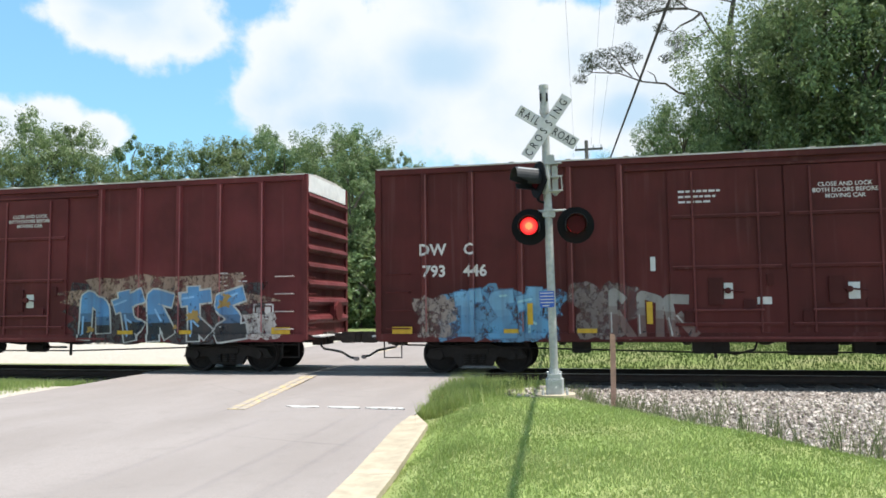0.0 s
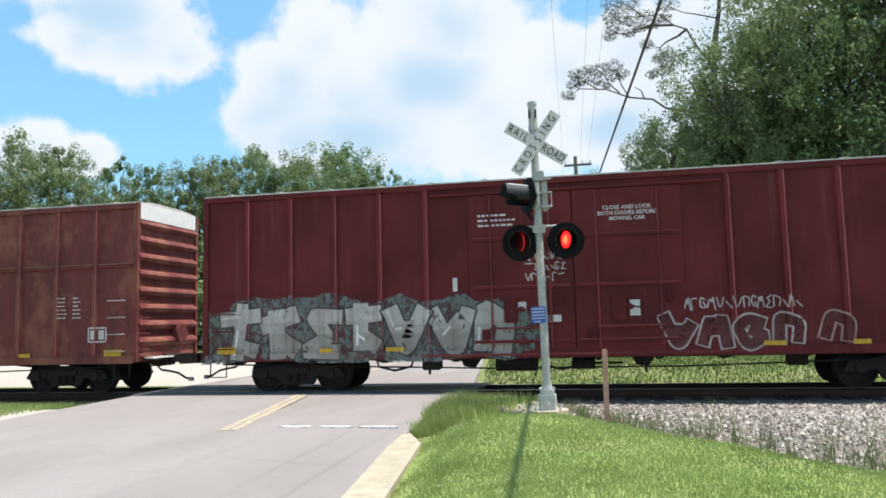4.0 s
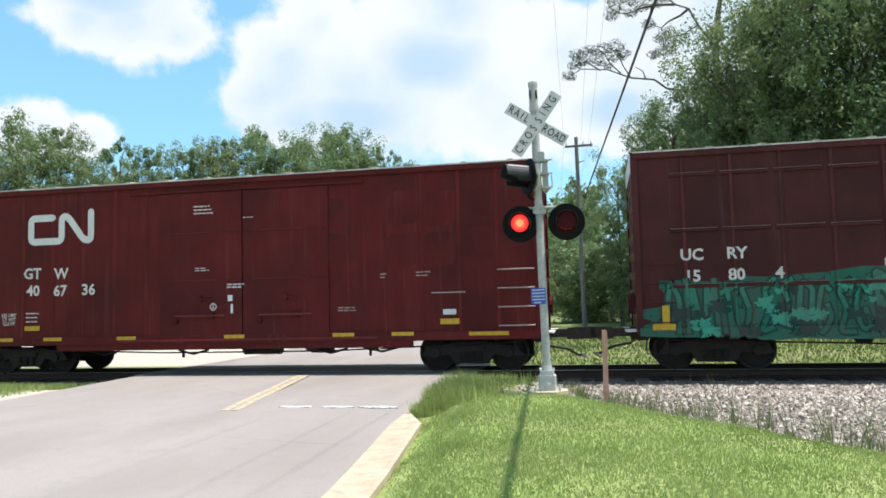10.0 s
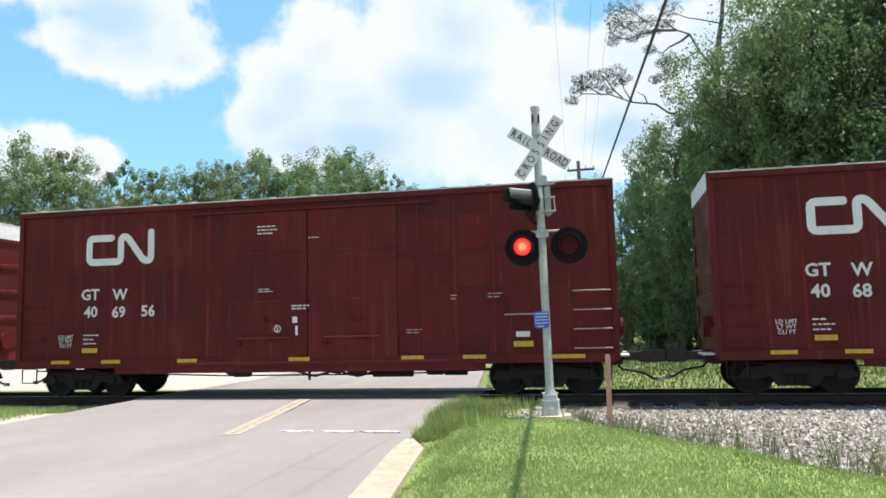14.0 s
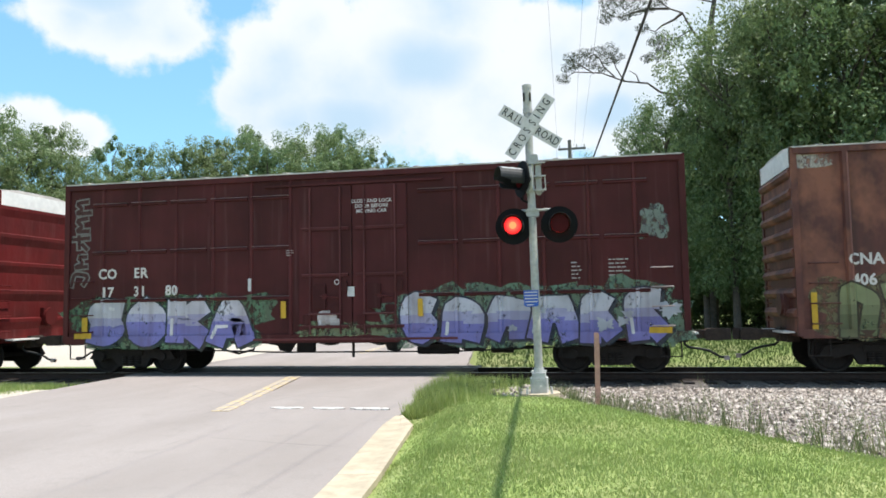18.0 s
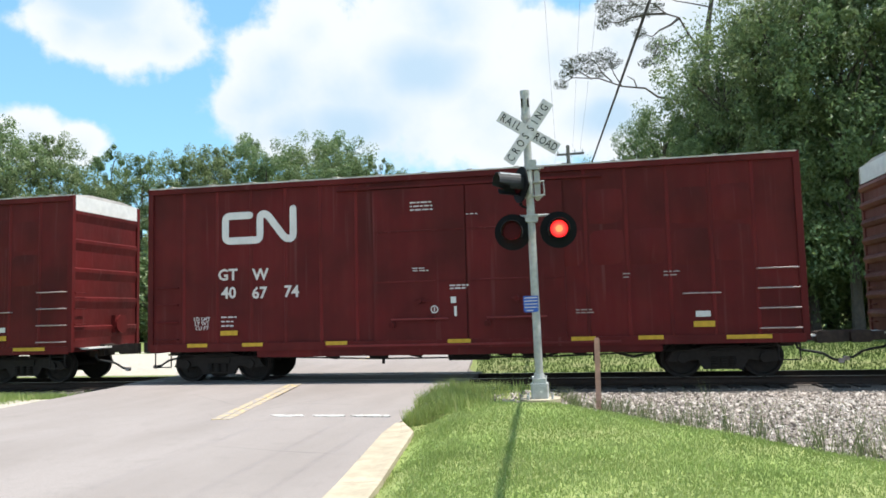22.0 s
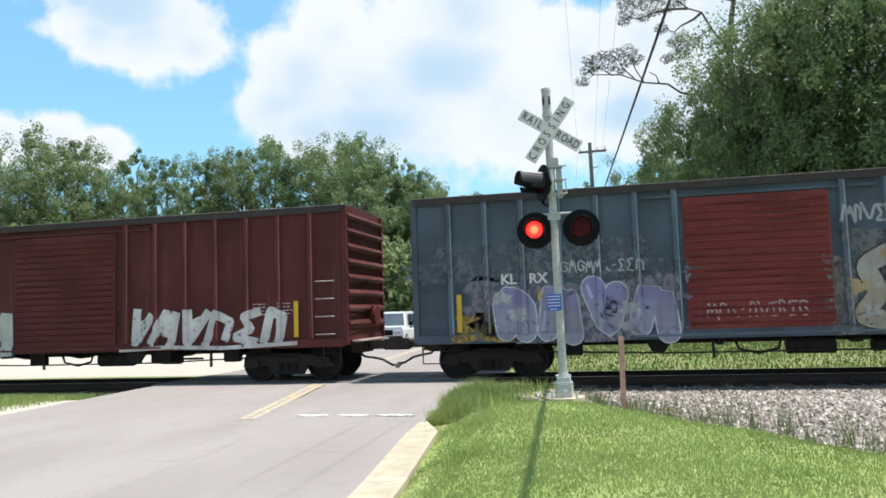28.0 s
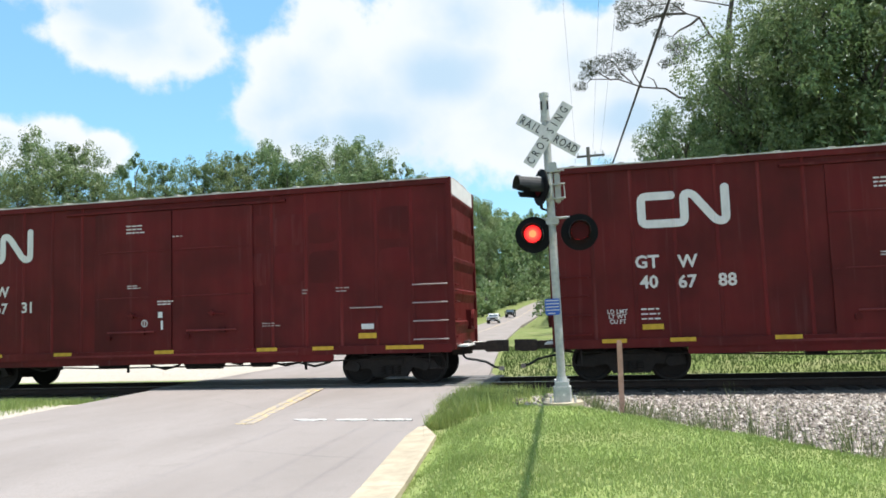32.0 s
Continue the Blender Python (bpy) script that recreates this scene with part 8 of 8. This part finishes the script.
# ---------------------------------------------------------------- vehicles on the far road
def vehicle(name, label, color, length, width, height, wagon=True):
    v = thing(name, label, "car")
    h, l, w = height, length / 2, width / 2
    body = Geo()
    body.prism_x([(-w + 0.05, 0.35), (w - 0.05, 0.35), (w, 0.6), (w, 0.85), (w - 0.08, 1.0), (-w + 0.08, 1.0), (-w, 0.85), (-w, 0.6)], -l, l)
    part("body", body, CARBODY, v, color=color)
    back = l - 0.15 if wagon else l - 1.0
    cab = Geo().add([(-l + 1.15, -w + 0.08, 1.0), (-l + 1.15, w - 0.08, 1.0), (back, w - 0.08, 1.0), (back, -w + 0.08, 1.0), (-l + 1.75, -w + 0.22, h), (-l + 1.75, w - 0.22, h), (back - 0.2, w - 0.22, h), (back - 0.2, -w + 0.22, h)],
                    [(0, 4, 5, 1), (1, 5, 6, 2), (2, 6, 7, 3), (3, 7, 4, 0), (4, 7, 6, 5)])
    part("cabin", cab, CARBODY, v, color=color)
    part("windscreen", Geo().add([(-l + 1.18, -w + 0.16, 1.05), (-l + 1.18, w - 0.16, 1.05), (-l + 1.66, w - 0.28, h - 0.08), (-l + 1.66, -w + 0.28, h - 0.08), (-l + 1.24, -w + 0.16, 1.03), (-l + 1.24, w - 0.16, 1.03), (-l + 1.72, w - 0.28, h - 0.1), (-l + 1.72, -w + 0.28, h - 0.1)],
         [(0, 3, 2, 1), (4, 5, 6, 7), (0, 1, 5, 4), (1, 2, 6, 5), (2, 3, 7, 6), (3, 0, 4, 7)]), GLASS, v, "tinted windscreen")
    for s in (-1, 1):
        ys = sorted((s * (w - 0.12), s * (w - 0.02)))
        part("side_window", Geo().box(-l + 1.9, back - 0.4, ys[0] - 0.06, ys[1] - 0.06 if s > 0 else ys[1], 1.08, h - 0.12), GLASS, v)
        part("wing_mirror", Geo().bevel_box(-l + 1.35, -l + 1.5, s * (w + 0.1) - 0.1, s * (w + 0.1) + 0.1, 1.05, 1.22, 0.02), BLACKP, v)
        part("headlight", Geo().bevel_box(-l - 0.02, -l + 0.05, s * (w - 0.28) - 0.16, s * (w - 0.28) + 0.16, 0.68, 0.84, 0.02), ALU, v, "clear headlight")
        for x in (-l + 0.85, l - 0.85):
            wh = part("wheel", Geo().cyl((x, s * (w - 0.22), 0.34), (x, s * (w + 0.01), 0.34), 0.34, 18), RUBBER, v, "black tyre")
            part("rim", Geo().cyl((x, s * (w - 0.02), 0.34), (x, s * (w + 0.02), 0.34), 0.21, 14), ALU, wh)
    part("grille", Geo().box(-l - 0.025, -l + 0.02, -w + 0.5, w - 0.5, 0.62, 0.86), BLACKP, v)
    part("bumper", Geo().bevel_box(-l - 0.06, -l + 0.1, -w + 0.03, w - 0.03, 0.34, 0.58, 0.04), BLACKP, v, "dark bumper")
    part("number_plate", Geo().box(-l - 0.075, -l - 0.06, -0.26, 0.26, 0.40, 0.54), SIGNW, v, "plain white plate")
    return v


WAITING = vehicle("waiting_car", "white car with a blue-tinted windscreen waiting at the crossing", (0.62, 0.64, 0.66), 4.5, 1.85, 1.72)
WHITE_CAR = vehicle("white_car", "white car driving up the far road", (0.70, 0.70, 0.70), 4.5, 1.8, 1.5)
DARK_CAR = vehicle("dark_car", "dark grey car following on the far road", (0.04, 0.045, 0.05), 4.5, 1.8, 1.5)


# ---------------------------------------------------------------- grass, weeds, loose stones
def blade(g, x, y, z, h, rng, w=0.006):
    a = rng.uniform(0, 6.283)
    dx, dy = math.cos(a) * w, math.sin(a) * w
    lx, ly = rng.uniform(-0.4, 0.4) * h, rng.uniform(-0.4, 0.4) * h
    o = len(g.v)
    g.v += [(x - dx, y - dy, z), (x + dx, y + dy, z), (x + lx, y + ly, z + h)]
    g.f.append((o, o + 1, o + 2))


def build_grass():
    rng = random.Random(33)
    g = Geo()
    n = 0
    while n < 125000:
        y = 5.0 + 10.8 * rng.random() ** 1.25
        x = rng.uniform(line(RIGHT, y) + 0.29 + 0.09 * noise.noise((3.0, y * 1.7, 0)) + 0.04 * math.sin(9 * y), 4.6)
        if cover(x, y) != 0 and rng.random() > 0.05:
            continue
        if (x + 0.93) ** 2 + (y - 12.95) ** 2 < 0.15 or (((x + 0.75) / 1.25) ** 2 + ((y - 13.5) / 0.9) ** 2 < 1.0 and rng.random() < 0.85):
            continue
        k = 0.6 + 0.7 * noise.noise((x * 0.7, y * 0.7, 5))
        blade(g, x, y, ground_z(x, y) - 0.01, rng.uniform(0.016, 0.038) * (1 + max(0, k)), rng, 0.0070)
        n += 1
    for _ in range(16000):
        y = rng.uniform(9, 17.6)
        x = line(LEFT, y) - 0.4 - abs(rng.gauss(0, 2.2))
        if cover(x, y) == 0 or rng.random() < 0.25:
            blade(g, x, y, ground_z(x, y) - 0.01, rng.uniform(0.06, 0.22), rng, 0.012)
    md = Geo()
    for _ in range(30000):
        y = rng.uniform(22.4, 40)
        x = rng.uniform(line(RIGHT, y) + 0.2, 16)
        blade(md, x, y, ground_z(x, y) - 0.01, rng.uniform(0.05, 0.15), rng, 0.02)
    tagged(part("meadow_grass", md, MEADOWM), "taller unmown grass beyond the track", "grass", kind="stuff")
    for _ in range(12000):
        y = 5.0 + 9.8 * rng.random() ** 1.2
        x = rng.uniform(line(RIGHT, y) + 0.4, 4.2)
        if cover(x, y) == 0 and noise.noise((x * 1.1, y * 1.1, 21)) > -0.1:
            s, z = rng.uniform(0.008, 0.018), ground_z(x, y) + rng.uniform(0.015, 0.05)
            a = rng.uniform(0, 6.28)
            c1, s1, tl = math.cos(a) * s, math.sin(a) * s, rng.uniform(-0.6, 0.6) * s
            o = len(g.v)
            g.v += [(x - c1, y - s1, z), (x + s1 * 0.6, y - c1 * 0.6, z + tl), (x + c1, y + s1, z + 0.3 * s), (x - s1 * 0.6, y + c1 * 0.6, z - tl)]
            g.f.append((o, o + 1, o + 2, o + 3))
    tagged(part("grass", g, GRASSM), "short sunlit mown grass with dry blades", "grass", kind="stuff")
    w = Geo()
    for _ in range(15000):
        f = rng.random()
        y = 11.3 + 5.2 * f
        x = line(RIGHT, y) + 0.1 + abs(rng.gauss(0, 0.55)) * (0.5 + f)
        h = rng.uniform(0.08, 0.34) * (0.6 + 0.8 * max(0, noise.noise((x * 1.3, y * 1.3, 9)) + 0.4))
        blade(w, x, y, ground_z(x, y) - 0.01, h, rng, 0.010)
    tagged(part("tall_weeds", w, GRASSM), "unmown tufts of weeds along the road edge", "weeds", kind="stuff")
    k = Geo()
    for _ in range(70):
        f = rng.random()
        cx, cy = -2.75 + 1.3 * f + rng.gauss(0, 0.12), 12.1 + 2.6 * f + rng.gauss(0, 0.25)
        leaf_cards(k, (cx, cy, ground_z(cx, cy) + 0.07), rng.uniform(0.10, 0.2), 60, 0.030, rng, 0.7, 0.3)
    tagged(part("weed_clump", k, WEEDM), "dark green weeds spilling over the road edge", "weeds", kind="stuff")
    s = Geo()
    for _ in range(230):
        y = rng.uniform(8.2, 14.5)
        x = gravel_line(y) + abs(rng.gauss(0.1, 0.75))
        if cover(x, y) == 1 or rng.random() < 0.3:
            tall = 0.75 if rng.random() < 0.35 and x > 1.2 else 0.34
            for _ in range(8):
                blade(s, x + rng.gauss(0, 0.05), y + rng.gauss(0, 0.05), ground_z(x, y) - 0.02, rng.uniform(0.3, 1.0) * tall, rng, 0.007)
    tagged(part("seed_stalks", s, STALKM), "thin seeding stalks on the gravel", "weeds", kind="stuff")


def build_stones():
    rng = random.Random(17)
    g = Geo()

    def stone(x, y, z, r):
        o = len(g.v)
        for dx, dy, dz in ((1, 0, 0), (-1, 0, 0), (0, 1, 0), (0, -1, 0), (0, 0, 1), (0, 0, -1)):
            k = r * rng.uniform(0.65, 1.25)
            g.v.append((x + dx * k + rng.uniform(-0.3, 0.3) * r, y + dy * k + rng.uniform(-0.3, 0.3) * r, z + dz * k * 0.75 + rng.uniform(-0.2, 0.2) * r))
        g.f.extend((o + a, o + b, o + c) for a, b, c in ((0, 2, 4), (2, 1, 4), (1, 3, 4), (3, 0, 4), (2, 0, 5), (1, 2, 5), (3, 1, 5), (0, 3, 5)))

    n = 0
    while n < 21000:
        y = rng.uniform(8.6, 18.3)
        x = rng.uniform(-2.2, 11) if rng.random() < 0.85 else rng.uniform(-22, -12)
        if cover(x, y) != 1:
            if not (((x + 0.75) / 1.25) ** 2 + ((y - 13.5) / 0.9) ** 2 < 1.0 and rng.random() < 0.7 and (x + 0.93) ** 2 + (y - 12.95) ** 2 > 0.16):
                continue
        stone(x, y, ground_z(x, y) + 0.01, rng.uniform(0.018, 0.052))
        n += 1
    for _ in range(3500):
        x, y = rng.uniform(-24, 12), TRACK_Y + rng.choice((-1, 1)) * rng.uniform(1.3, 2.4)
        if -12.2 < x < -2.8:
            continue
        stone(x, y, -0.23 - max(0, abs(y - TRACK_Y) - 1.6) * 0.32, rng.uniform(0.02, 0.045))
    tagged(part("ballast_stones", g, STONE), "loose pale crushed ballast stones beside the track", "ballast", kind="stuff")


build_grass()
build_stones()


# ---------------------------------------------------------------- what moves
def gone(t):
    return float(np.interp(t, range(33), GONE))


def motions():
    for i, c in enumerate(CARS):
        walk(c, [(t, pose(MIDDLE[i] + GONE[t], TRACK_Y, 0)) for t in range(33)])
    for i, w, dx, tx in WHEELS:
        # a wheel rolls while it can be seen
        times = [k / FPS for k in range(32 * FPS + 1) if -19.0 < MIDDLE[i] + tx + dx + gone(k / FPS) < 10.5]
        rows = [(t, pose(dx, 0, 0.46, 0, math.degrees(gone(t) / 0.46), 0)) for t in times]
        if not rows:
            rows = [(0.0, pose(dx, 0, 0.46)), (32.0, pose(dx, 0, 0.46))]
        else:
            if times[0] > 0:
                rows.insert(0, (0.0, rows[0][1]))
            if times[-1] < 32:
                rows.append((32.0, rows[-1][1]))
        walk(w, rows)
    # the two flashers take turns: turning the lit face to the front and away stands in for blinking
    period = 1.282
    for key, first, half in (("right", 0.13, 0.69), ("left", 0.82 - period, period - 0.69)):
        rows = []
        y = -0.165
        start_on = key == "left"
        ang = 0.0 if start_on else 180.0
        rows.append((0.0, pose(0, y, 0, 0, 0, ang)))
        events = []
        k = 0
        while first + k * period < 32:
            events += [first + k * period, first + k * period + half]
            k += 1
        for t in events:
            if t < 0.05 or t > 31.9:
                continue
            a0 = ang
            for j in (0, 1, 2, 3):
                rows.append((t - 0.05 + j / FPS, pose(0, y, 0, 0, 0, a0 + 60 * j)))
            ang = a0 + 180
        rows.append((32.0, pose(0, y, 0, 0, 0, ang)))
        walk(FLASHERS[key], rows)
    # cars on the far road
    def on_road(y):
        f = 0.27
        x = line(LEFT, y) * (1 - f) + line(RIGHT, y) * f
        x2 = line(LEFT, y - 4) * (1 - f) + line(RIGHT, y - 4) * f
        return pose(x, y, 0.01 + line(RISE, y), 0, 0, 90 - math.degrees(math.atan2(x2 - x, 4)) * -1)
    walk(WAITING, [(t, on_road(y)) for t, y in ((0.0, 228), (4.0, 150), (8.0, 82), (9.5, 61), (10.7, 48), (12.0, 42), (14.0, 37.6), (16.0, 36.5), (32.0, 36.5))])
    walk(WHITE_CAR, [(0.0, on_road(300)), (20.0, on_road(296)), (24.0, on_road(245)), (28.0, on_road(196)), (31.0, on_road(136)), (32.0, on_road(116))])
    walk(DARK_CAR, [(0.0, on_road(310)), (21.0, on_road(308)), (25.0, on_road(270)), (28.5, on_road(215)), (31.0, on_road(170)), (32.0, on_road(150))])


motions()
